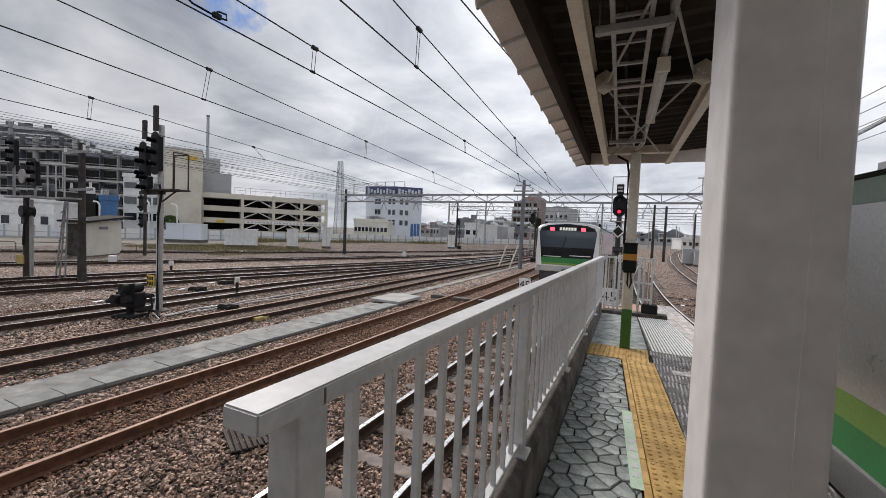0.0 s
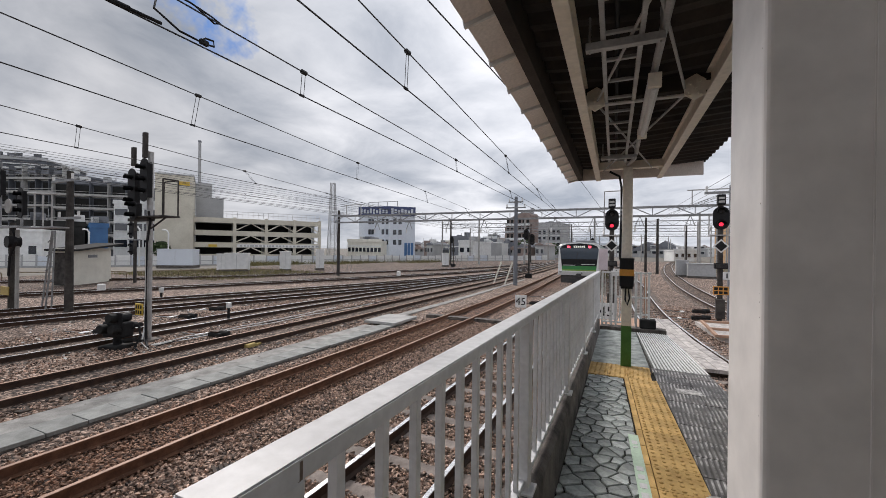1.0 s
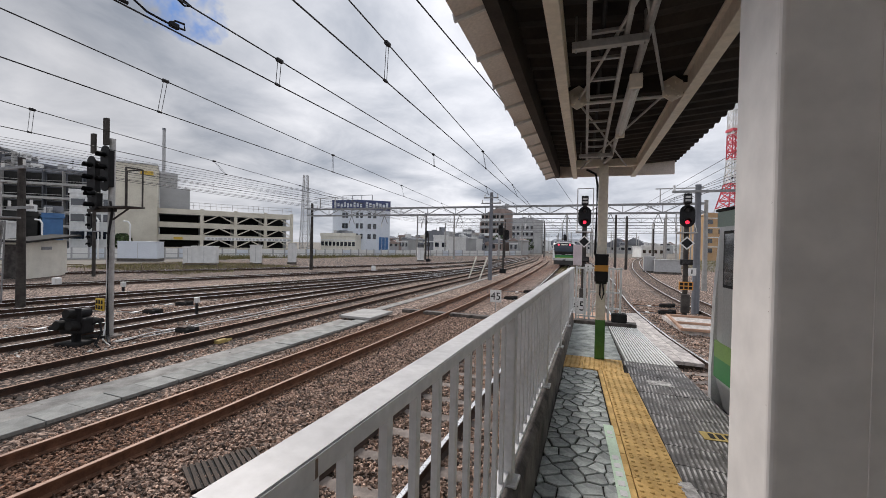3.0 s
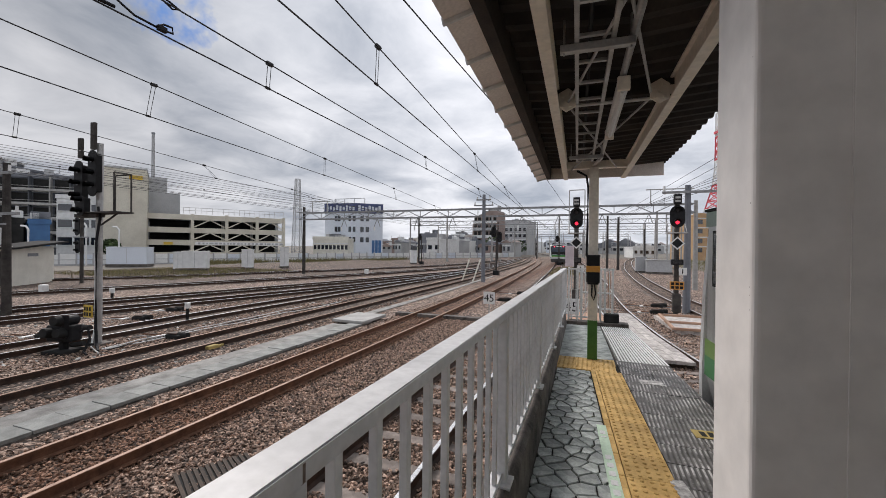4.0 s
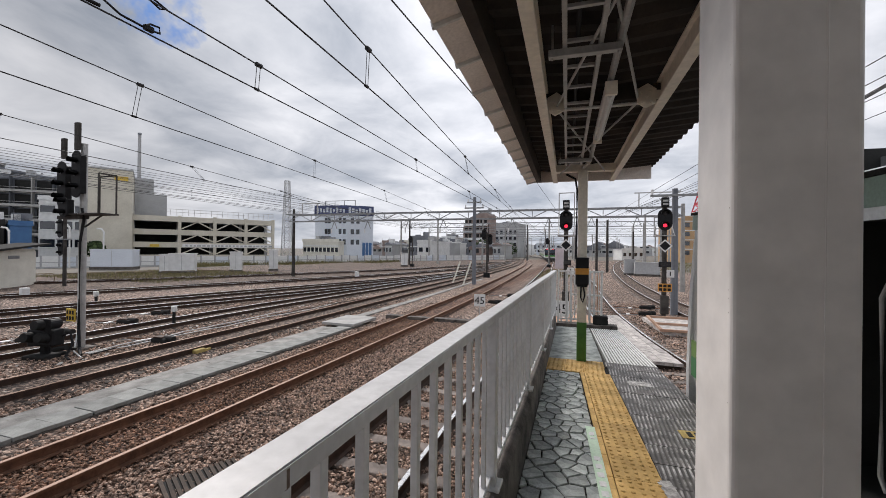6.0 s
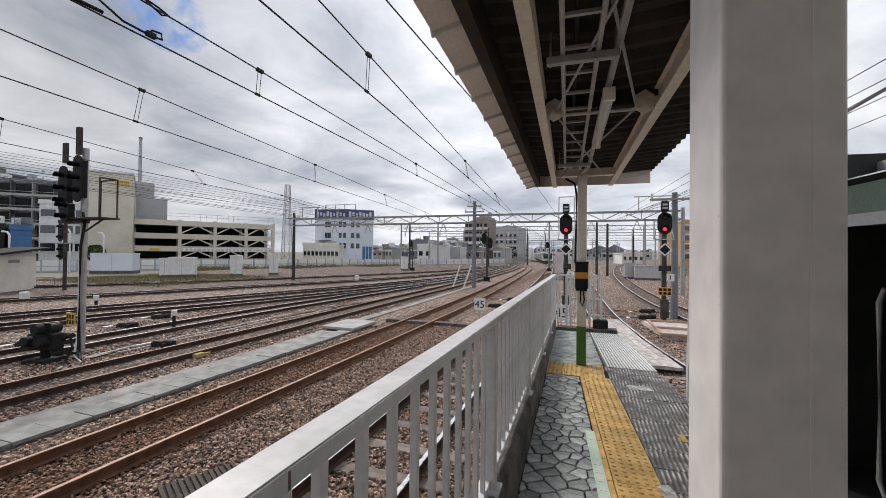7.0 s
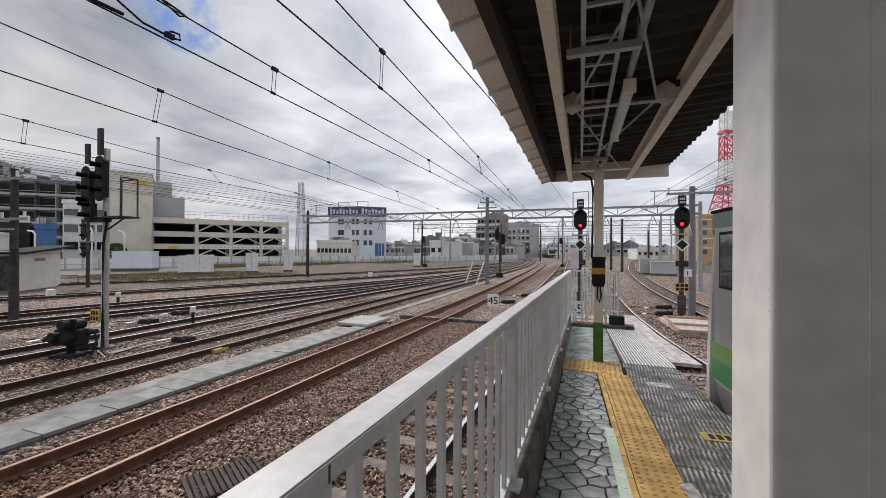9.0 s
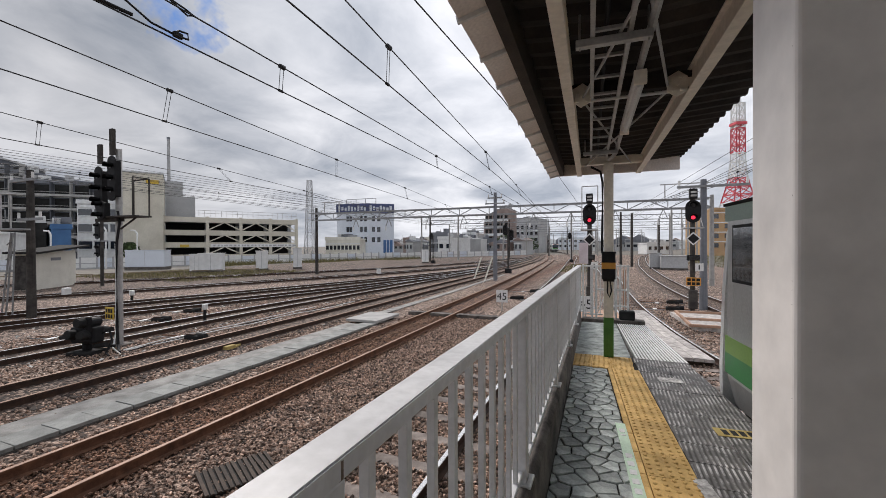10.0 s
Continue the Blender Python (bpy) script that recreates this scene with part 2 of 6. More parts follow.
M = {
    "groove": groove_mat("grooved_slab"),
    "board": mat("crossing_board", (0.30, 0.275, 0.26), (0.60, 0.56, 0.53), 6, 0.85, 0, 0.5, 30, rnd=0.12),
    "gravel": gravel_mat("gravel", 17.0, 0.85, (0.03, 0.022, 0.018), (0.25, 0.162, 0.12), (0.78, 0.59, 0.48)),
    "gravel_dark": gravel_mat("dark_gravel", 17.0, 0.85, (0.018, 0.012, 0.010), (0.125, 0.082, 0.062), (0.48, 0.35, 0.275)),
    "chalk": mat("pale_rubble", (0.55, 0.53, 0.50), (0.75, 0.73, 0.70), 20, 0.9, 0, 0.3, 90, isl=0.3),
    "stone": mat("crushed_stone", (0.105, 0.062, 0.044), (0.50, 0.355, 0.275), 40, 0.85, 0, 0.4, 120, isl=0.92),
    "rust_stone": mat("rusty_stone", (0.11, 0.062, 0.04), (0.36, 0.215, 0.145), 40, 0.92, 0, 0.4, 120, isl=0.75),
    "soil": mat("soil", (0.10, 0.09, 0.075), (0.20, 0.18, 0.15), 0.25, 0.95, 0, 0.5, 9),
    "rail_side": mat("rail_side", (0.030, 0.015, 0.010), (0.078, 0.041, 0.027), 6, 0.75, 0.1, 0.2),
    "rail_top": mat("rail_top", (0.62, 0.62, 0.62), (0.78, 0.78, 0.78), 12, 0.28, 0.9, 0.02),
    "rust": mat("rust", (0.09, 0.04, 0.022), (0.205, 0.098, 0.056), 7, 0.85, 0.1, 0.3),
    "rust_top": mat("rust_worn", (0.21, 0.12, 0.08), (0.40, 0.255, 0.185), 9, 0.6, 0.2, 0.1),
    "sleeper": mat("sleeper_concrete", (0.12, 0.098, 0.085), (0.26, 0.22, 0.195), 5, 0.9, 0, 0.3, rnd=0.2),
    "sleeper_wood": mat("sleeper_timber", (0.035, 0.026, 0.021), (0.085, 0.062, 0.048), 5, 0.9, 0, 0.4, rnd=0.25),
    "concrete": mat("concrete", (0.30, 0.30, 0.29), (0.44, 0.43, 0.415), 2.2, 0.9, 0, 0.2, rnd=0.08),
    "concrete_dark": mat("dark_concrete", (0.028, 0.024, 0.021), (0.18, 0.158, 0.143), 4.5, 0.85, 0, 0.5),
    "lid": mat("trough_lid", (0.19, 0.195, 0.185), (0.33, 0.335, 0.32), 3, 0.9, 0, 0.5, 40, rnd=0.10),
    "path": mat("sandy_path", (0.17, 0.165, 0.155), (0.37, 0.36, 0.34), 2.6, 0.95, 0, 0.5, 45),
    "flag": mat("flagstone", (0.18, 0.20, 0.192), (0.50, 0.54, 0.52), 7, 0.50, 0, 0.45, 45, rnd=0.30),
    "scuff": mat("scuffed_paint", (0.16, 0.15, 0.145), (0.70, 0.69, 0.67), 16, 0.75, 0, 0.4, 60),
    "joint": mat("joint", (0.02, 0.02, 0.019), (0.045, 0.043, 0.04), 6, 0.95),
    "slab": mat("worn_slab", (0.055, 0.05, 0.048), (0.30, 0.28, 0.275), 9, 0.6, 0, 0.3, 70, rnd=0.16),
    "pale_floor": mat("pale_floor", (0.09, 0.105, 0.095), (0.46, 0.50, 0.475), 5.5, 0.6, 0, 0.3),
    "tactile": mat("yellow_tactile", (0.46, 0.275, 0.08), (0.74, 0.49, 0.185), 5, 0.72, 0, 0.3, 55, rnd=0.12),
    "cream": mat("cream_paint", (0.78, 0.71, 0.60), (0.86, 0.80, 0.70), 2.4, 0.45, 0, 0.06, 25),
    "column": mat("column_paint", (0.71, 0.675, 0.64), (0.81, 0.775, 0.74), 1.3, 0.38, 0, 0.05, 18),
    "white": mat("white_paint", (0.56, 0.555, 0.54), (0.69, 0.685, 0.67), 3, 0.42, 0, 0.08, 30),
    "fence": mat("railing_paint", (0.53, 0.53, 0.535), (0.66, 0.66, 0.665), 4, 0.45, 0, 0.1, 35),
    "stain": mat("rust_stain", (0.09, 0.06, 0.045), (0.26, 0.20, 0.16), 14, 0.8, 0, 0.2),
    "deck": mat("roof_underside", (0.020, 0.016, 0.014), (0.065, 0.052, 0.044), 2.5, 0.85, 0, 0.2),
    "fascia": mat("fascia_panel", (0.70, 0.63, 0.585), (0.82, 0.755, 0.71), 2.5, 0.6, 0, 0.08, rnd=0.06),
    "galv": mat("galvanised", (0.34, 0.335, 0.33), (0.50, 0.495, 0.49), 6, 0.5, 0.4, 0.08),
    "steel": mat("grey_steel", (0.20, 0.205, 0.21), (0.32, 0.325, 0.33), 4, 0.55, 0.3, 0.1),
    "pole": mat("weathered_pole", (0.032, 0.029, 0.028), (0.085, 0.078, 0.072), 3, 0.85, 0, 0.3),
    "pole_pale": mat("concrete_pole", (0.28, 0.275, 0.265), (0.38, 0.375, 0.36), 3, 0.85, 0, 0.2),
    "black": mat("black_paint", (0.009, 0.009, 0.010), (0.020, 0.020, 0.022), 5, 0.62, 0, 0.05),
    "rubber": mat("black_rubber", (0.014, 0.014, 0.014), (0.03, 0.03, 0.03), 5, 0.8),
    "wire": mat("wire", (0.02, 0.02, 0.022), (0.04, 0.04, 0.042), 5, 0.6, 0.3, 0.0),
    "green_band": mat("green_paint", (0.045, 0.16, 0.03), (0.075, 0.23, 0.05), 4, 0.45, 0, 0.06),
    "orange": mat("orange_band", (0.50, 0.22, 0.03), (0.62, 0.29, 0.05), 4, 0.6),
    "terra": mat("orange_walkway", (0.36, 0.215, 0.145), (0.50, 0.32, 0.225), 2, 0.85, 0, 0.2),
    "yellow": mat("yellow_paint", (0.52, 0.33, 0.03), (0.66, 0.45, 0.06), 5, 0.6),
    "guard": mat("guard_paint", (0.10, 0.075, 0.05), (0.24, 0.19, 0.12), 6, 0.8, 0, 0.2),
    "yellow_old": mat("faded_yellow", (0.34, 0.25, 0.08), (0.50, 0.38, 0.14), 5, 0.8, 0, 0.2),
    "label_green": mat("pale_green_label", (0.50, 0.66, 0.50), (0.62, 0.78, 0.62), 6, 0.5, 0, 0.05),
    "pink": mat("pale_board", (0.62, 0.52, 0.55), (0.72, 0.63, 0.66), 3, 0.5),
    "red_lamp": mat("red_lamp", (0.9, 0.01, 0.03), (0.95, 0.03, 0.07), 3, 0.3, 0, 0, emit=1.1),
    "lens": glass_mat("dark_lens", (0.02, 0.02, 0.022)),
    "silver": mat("stainless_body", (0.50, 0.51, 0.50), (0.58, 0.59, 0.58), 1.2, 0.30, 0.6, 0.03, 40),
    "train_white": mat("train_front_white", (0.74, 0.75, 0.74), (0.80, 0.81, 0.80), 2, 0.3, 0, 0.0),
    "train_green": mat("train_green", (0.03, 0.20, 0.055), (0.045, 0.25, 0.07), 2, 0.35, 0, 0.0),
    "train_lime": mat("train_lime", (0.17, 0.31, 0.06), (0.22, 0.38, 0.075), 2, 0.35, 0, 0.0),
    "train_dim": mat("train_upper_stripe", (0.20, 0.30, 0.235), (0.25, 0.35, 0.285), 2, 0.35, 0.1, 0.0),
    "train_glass": glass_mat("train_glass", (0.008, 0.010, 0.013), 0.08),
    # blue of the reflected sky put into the glass colour
    "windscreen": glass_mat("sky_tint_glass", (0.028, 0.046, 0.070), 0.12),
    "train_under": mat("underframe", (0.03, 0.03, 0.03), (0.07, 0.068, 0.065), 4, 0.8),
    "interior": mat("unlit_interior", (0.02, 0.021, 0.02), (0.045, 0.046, 0.045), 3, 0.8),
    "roof_grey": mat("train_roof", (0.22, 0.23, 0.24), (0.32, 0.33, 0.34), 2, 0.7),
    "tail_lamp": mat("tail_lamp", (1.0, 0.04, 0.08), (1.0, 0.08, 0.12), 3, 0.3, 0, 0, emit=1.6),
    "display": mat("display", (0.4, 0.42, 0.40), (0.75, 0.78, 0.72), 30, 0.4, 0, 0, emit=0.35),
    "garage": mat("garage_cladding", (0.50, 0.465, 0.385), (0.63, 0.595, 0.505), 0.3, 0.75, 0, 0.05, 8),
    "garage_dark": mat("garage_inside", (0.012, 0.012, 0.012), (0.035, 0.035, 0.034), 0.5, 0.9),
    "office": mat("office_wall", (0.56, 0.60, 0.66), (0.66, 0.70, 0.76), 0.25, 0.75, 0, 0.03, 8),
    "grey_wall": mat("grey_wall", (0.34, 0.345, 0.35), (0.46, 0.465, 0.47), 0.2, 0.85, 0, 0.05, 6),
    "dark_wall": mat("dark_wall", (0.13, 0.14, 0.16), (0.22, 0.23, 0.255), 0.3, 0.85, 0, 0.05, 6),
    "slate_wall": mat("slate_wall", (0.06, 0.066, 0.08), (0.13, 0.138, 0.155), 0.3, 0.85, 0, 0.05, 6),
    "brown_wall": mat("brown_wall", (0.22, 0.165, 0.145), (0.33, 0.26, 0.235), 0.3, 0.85, 0, 0.05, 6),
    "orange_wall": mat("orange_wall", (0.40, 0.25, 0.13), (0.50, 0.33, 0.185), 0.3, 0.85, 0, 0.05, 6),
    "pale_wall": mat("pale_wall", (0.62, 0.625, 0.62), (0.74, 0.745, 0.74), 0.3, 0.85, 0, 0.03, 2),
    "hut_wall": mat("hut_wall", (0.64, 0.615, 0.54), (0.76, 0.735, 0.655), 1.2, 0.85, 0, 0.1, 20),
    "window": glass_mat("window_glass", (0.014, 0.02, 0.03), 0.12),
    "blue": mat("blue_panel", (0.03, 0.10, 0.24), (0.05, 0.15, 0.33), 0.6, 0.5),
    "navy": mat("navy_sign", (0.035, 0.05, 0.13), (0.06, 0.08, 0.19), 0.6, 0.5),
    "sign_white": mat("sign_white", (0.66, 0.66, 0.65), (0.74, 0.74, 0.73), 4, 0.5),
    "tower_red": mat("tower_red", (0.55, 0.06, 0.08), (0.66, 0.10, 0.12), 0.5, 0.6),
    "foliage": mat("foliage", (0.03, 0.055, 0.02), (0.075, 0.11, 0.04), 0.8, 0.9, 0, 0.2, 6, isl=0.4),
    "grass": mat("dry_grass", (0.10, 0.092, 0.04), (0.24, 0.21, 0.09), 2.0, 0.95, 0, 0.3, 20, isl=0.4),
}
for dull in ("black", "rubber", "pole", "garage_dark", "joint"):
    M[dull].node_tree.nodes["Principled BSDF"].inputs["Specular IOR Level"].default_value = 0.2


# ---- mesh helpers ----
def part(name, bm, material, parent=None, label=""):
    me = bpy.data.meshes.new(name)
    bm.to_mesh(me)
    bm.free()
    me.materials.append(material)
    ob = new(name, me)
    ob.parent = parent
    if label:
        ob["label"] = label
    return ob


def share(name, me, parent, m):
    ob = new(name, me)
    ob.parent = parent
    ob.matrix_basis = m
    return ob


def mesh_of(bm, name, material):
    me = bpy.data.meshes.new(name)
    bm.to_mesh(me)
    bm.free()
    me.materials.append(material)
    return me


def thing(name, label, category, at=(0, 0, 0), rz=0.0, group="", kind=""):
    ob = new(name)
    ob.empty_display_size = 0.2
    ob.matrix_basis = pose(*at, 0, 0, rz)
    return tagged(ob, label, category, group, kind)


def box(x0, x1, y0, y1, z0, z1, bevel=0.0, bm=None):
    bm = bm or bmesh.new()
    m = Matrix.Translation(((x0 + x1) / 2, (y0 + y1) / 2, (z0 + z1) / 2)) @ Matrix.Diagonal((abs(x1 - x0), abs(y1 - y0), abs(z1 - z0), 1))
    r = bmesh.ops.create_cube(bm, size=1, matrix=m)
    if bevel:
        edges = list({e for v in r["verts"] for e in v.link_edges})
        bmesh.ops.bevel(bm, geom=edges, offset=bevel, segments=2, affect="EDGES", profile=0.5)
    return bm


def bar(a, b, r, sides=8, r2=None, bm=None, roll=0.0):
    """A round or many-sided bar from a to b."""
    bm = bm or bmesh.new()
    a, b = Vector(a), Vector(b)
    d = b - a
    m = Matrix.Translation((a + b) / 2) @ d.to_track_quat("Z", "Y").to_matrix().to_4x4() @ Matrix.Rotation(roll, 4, "Z")
    bmesh.ops.create_cone(bm, cap_ends=True, segments=sides, radius1=r, radius2=r if r2 is None else r2, depth=d.length, matrix=m)
    return bm


def flat_bar(a, b, w, bm=None):
    """A square bar from a to b."""
    return bar(a, b, w * 0.7071, 4, None, bm, math.pi / 4)


def tube(points, r, sides=6, bm=None):
    """A round tube through the points."""
    bm = bm or bmesh.new()
    pts = [Vector(p) for p in points]
    rings = []
    for i, p in enumerate(pts):
        d = (pts[min(i + 1, len(pts) - 1)] - pts[max(i - 1, 0)]).normalized()
        q = d.to_track_quat("Z", "Y")
        rings.append([bm.verts.new(p + q @ Vector((r * math.cos(k * math.tau / sides), r * math.sin(k * math.tau / sides), 0))) for k in range(sides)])
    for a, b in zip(rings, rings[1:]):
        for k in range(sides):
            bm.faces.new((a[k], a[(k + 1) % sides], b[(k + 1) % sides], b[k]))
    bm.faces.new(rings[0][::-1])
    bm.faces.new(rings[-1])
    return bm


def prism(outline, z0, z1, bm=None):
    """An upright solid over a counter-clockwise outline."""
    bm = bm or bmesh.new()
    lo = [bm.verts.new((x, y, z0)) for x, y in outline]
    hi = [bm.verts.new((x, y, z1)) for x, y in outline]
    k = len(outline)
    for i in range(k):
        bm.faces.new((lo[i], lo[(i + 1) % k], hi[(i + 1) % k], hi[i]))
    bm.faces.new(hi)
    bm.faces.new(lo[::-1])
    return bm


def smooth_path(points, step):
    """Catmull-Rom through plan points, at about even steps."""
    p = [Vector((x, y, 0)) for x, y in points]
    p = [2 * p[0] - p[1]] + p + [2 * p[-1] - p[-2]]
    out = []
    for i in range(1, len(p) - 2):
        n = max(1, int((p[i + 1] - p[i]).length / step))
        for k in range(n):
            t = k / n
            out.append(0.5 * (2 * p[i] + (p[i + 1] - p[i - 1]) * t + (2 * p[i - 1] - 5 * p[i] + 4 * p[i + 1] - p[i + 2]) * t * t
                              + (3 * p[i] - p[i - 1] - 3 * p[i + 1] + p[i + 2]) * t ** 3))
    return out + [p[-2]]


def sweep(profile, path, shift, z, bm=None):
    """A plan path with a cross-section (offset, height) carried along it, shifted sideways."""
    bm = bm or bmesh.new()
    rings = []
    for i, p in enumerate(path):
        d = (path[min(i + 1, len(path) - 1)] - path[max(i - 1, 0)]).normalized()
        side = Vector((d.y, -d.x, 0))
        rings.append([bm.verts.new(p + side * (shift + u) + Vector((0, 0, z + h))) for u, h in profile])
    k = len(profile)
    for a, b in zip(rings, rings[1:]):
        for i in range(k):
            bm.faces.new((a[i], a[(i + 1) % k], b[(i + 1) % k], b[i]))
    bm.faces.new(rings[0])
    bm.faces.new(rings[-1][::-1])
    bmesh.ops.recalc_face_normals(bm, faces=bm.faces)
    return bm


RAIL_Z = -1.10
BED_Z = -1.262

# ---- ground ----
ground_bm = bmesh.new()
bmesh.ops.create_grid(ground_bm, x_segments=40, y_segments=40, size=2500)
ground = part("ground", ground_bm, M["soil"])
ground.location.z = -1.40
tagged(ground, "flat grey-brown ground of the rail yard", "ground", kind="structure")


def ballast_bed():
    nx, ny = 170, 230
    xs = np.linspace(-48, 14, nx)
    ys = np.concatenate([np.linspace(-14, 24, 150), np.linspace(24.8, 130, 80)])
    verts, faces = [], []
    for y in ys:
        for x in xs:
            h = noise.noise(Vector((x * 1.7, y * 1.7, 0))) * 0.03 + noise.noise(Vector((x * 0.35, y * 0.35, 4))) * 0.03
            edge = -0.14 if x in (xs[0], xs[-1]) or y in (ys[0], ys[-1]) else 0
            verts.append((x, y, BED_Z - 0.012 + h * 0.7 + edge))
    for j in range(ny - 1):
        for i in range(nx - 1):
            a = j * nx + i
            faces.append((a, a + 1, a + nx + 1, a + nx))
    me = bpy.data.meshes.new("ballast")
    me.from_pydata(verts, [], faces)
    me.materials.append(M["gravel"])
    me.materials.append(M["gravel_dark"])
    # ground left of the outer tracks takes the darker gravel
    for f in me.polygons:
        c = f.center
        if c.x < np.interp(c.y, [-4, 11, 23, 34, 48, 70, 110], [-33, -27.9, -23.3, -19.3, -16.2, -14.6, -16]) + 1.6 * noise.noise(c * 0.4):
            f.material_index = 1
    me.shade_smooth()
    return tagged(new("ballast", me), "brown and grey crushed-stone track ballast", "ballast", kind="stuff")


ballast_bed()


def loose_stones(name, count, x0, x1, y0, y1, size, material, label, power=1.0, keep=lambda x, y: True):
    """Scattered angular stones, each a squashed, turned octahedron-like lump, in one mesh."""
    rng = np.random.default_rng(len(name) * 7 + count)
    base = np.array([[1, 0, 0], [-1, 0, 0], [0, 1, 0], [0, -1, 0], [0, 0, 1], [0, 0, -1], [0.6, 0.6, 0.5], [-0.6, -0.5, 0.55]], float)
    tri = np.array([[4, 0, 6], [6, 0, 2], [4, 6, 2], [4, 2, 1], [4, 1, 7], [7, 1, 3], [4, 7, 3], [4, 3, 0], [5, 2, 0], [5, 1, 2], [5, 3, 1], [5, 0, 3]])
    xs = rng.uniform(x0, x1, count)
    ys = y0 + (y1 - y0) * rng.uniform(0, 1, count) ** power
    ok = np.array([keep(x, y) for x, y in zip(xs, ys)])
    xs, ys = xs[ok], ys[ok]
    n = len(xs)
    sc = rng.uniform(0.55, 1.25, (n, 3)) * size * np.array([1.0, 1.0, 0.72])
    q = rng.normal(size=(n, 4))
    q /= np.linalg.norm(q, axis=1)[:, None]
    w, x, y, z = q.T
    rot = np.stack([np.stack([1 - 2 * (y * y + z * z), 2 * (x * y - z * w), 2 * (x * z + y * w)], -1),
                    np.stack([2 * (x * y + z * w), 1 - 2 * (x * x + z * z), 2 * (y * z - x * w)], -1),
                    np.stack([2 * (x * z - y * w), 2 * (y * z + x * w), 1 - 2 * (x * x + y * y)], -1)], 1)
    pts = base[None] * (1 + rng.normal(0, 0.16, (n, 8, 1)))
    pts = np.einsum("nij,nkj->nki", rot, pts * sc[:, None, :])
    pts[..., 2] *= 0.8
    pts += np.stack([xs, ys, BED_Z + rng.uniform(-0.02, 0.02, n)], -1)[:, None, :]
    faces = (tri[None] + (np.arange(n) * 8)[:, None, None]).reshape(-1, 3)
    me = bpy.data.meshes.new(name)
    me.from_pydata(pts.reshape(-1, 3).tolist(), [], faces.tolist())
    me.materials.append(material)
    return tagged(new(name, me), label, "ballast", kind="stuff")


def clear_of_rails(x, y):
    if abs(x + 2.17) < 0.98 and y < 9 and abs((y + 14.36) % 0.72 - 0.36) < 0.085:
        return False
    if -7.8 < x < -7.12:
        return False
    if -8.45 < x <= -7.8 and random.random() > 0.22:
        return False
    return all(abs(abs(x - c) - 0.567) > 0.05 for c in (-2.17, -5.73, -9.75))


loose_stones("loose_ballast", 52000, -4.95, -0.5, 0.2, 15, 0.030, M["stone"], "loose angular brown-grey ballast stones between the tracks", 1.35, clear_of_rails)
loose_stones("rusty_ballast", 17000, -6.75, -4.95, 0.8, 15, 0.027, M["rust_stone"], "rust-stained ballast stones along the disused track", 1.2, clear_of_rails)
loose_stones("yard_ballast", 26000, -16, -6.75, 1.8, 20, 0.034, M["stone"], "grey ballast stones of the yard tracks", 1.2, clear_of_rails)
loose_stones("side_ballast", 9000, 0.9, 5.5, 4.0, 24, 0.034, M["stone"], "grey ballast stones beside the platform track", 1.1, lambda x, y: x > 1.5 + (6 - y) * 0.1)

loose_stones("pale_rubble", 420, -19, -8.8, 2.5, 22, 0.055, M["chalk"], "scattered pale stones and rubble between yard tracks", 1.0)

# ---- tracks ----
RAIL_BODY = [(-0.063, -0.153), (-0.063, -0.142), (-0.010, -0.125), (-0.010, -0.045), (-0.032, -0.036), (-0.032, -0.004), (0.032, -0.004), (0.032, -0.036), (0.010, -0.045), (0.010, -0.125), (0.063, -0.142), (0.063, -0.153)]
RAIL_HEAD = [(-0.031, -0.0045), (-0.026, 0.0), (0.026, 0.0), (0.031, -0.0045)]


def track(points, side, top, sleeper, label, s0=0, s1=0, step=1.2, bury=0.0, every=0.6, z=RAIL_Z, stain=True):
    t = thing("railway_track", label, "track", kind="structure")
    path = smooth_path(points, step)
    if stain:
        bed = [(-0.95, -0.10), (-0.72, 0.0), (0.72, 0.0), (0.95, -0.10)]
        tagged(part("stained_bed", sweep(bed, path, 0.0, BED_Z + 0.030), M["gravel_dark"], t, "oil-darkened ballast between the rails"), kind="stuff")
    for s in (-0.566, 0.566):
        r = part("rail", sweep(RAIL_BODY, path, s, z), side, t)
        part("rail_head", sweep(RAIL_HEAD, path, s, z), top, r, "worn running surface")
    if s1 > s0:
        bm = box(-1.0, 1.0, -0.12, 0.12, -0.15, 0, 0.02)
        me = mesh_of(bm, "sleeper", sleeper)
        dist, k = 0.0, 0
        for a, b in zip(path, path[1:]):
            seg = (b - a).length
            while k * every < dist + seg:
                p = a + (b - a) * ((k * every - dist) / seg)
                if s0 <= p.y <= s1:
                    d = (b - a).normalized()
                    share("sleeper", me, t, pose(p.x, p.y, z - 0.155 - bury, random.uniform(-0.6, 0.6), 0, math.degrees(math.atan2(d.y, d.x)) - 90))
                k += 1
            dist += seg
    return t


NEAR_LINE = [(-2.17, -14), (-2.17, 6), (-2.30, 12), (-2.72, 21), (-3.1, 32), (-3.9, 50), (-5.5, 78), (-6.6, 96), (-12, 140), (-22, 190), (-34, 240)]
SIDE_LINE = [(6.20, -24), (2.81, 6), (2.1, 11), (1.67, 13.7), (1.15, 19), (0.86, 25.5), (0.4, 40), (-2.0, 75), (-7, 120)]
track(NEAR_LINE, M["rail_side"], M["rail_top"], M["sleeper"], "running line with bright rails on concrete sleepers", -3, 42, bury=-0.008, every=0.72, stain=False)
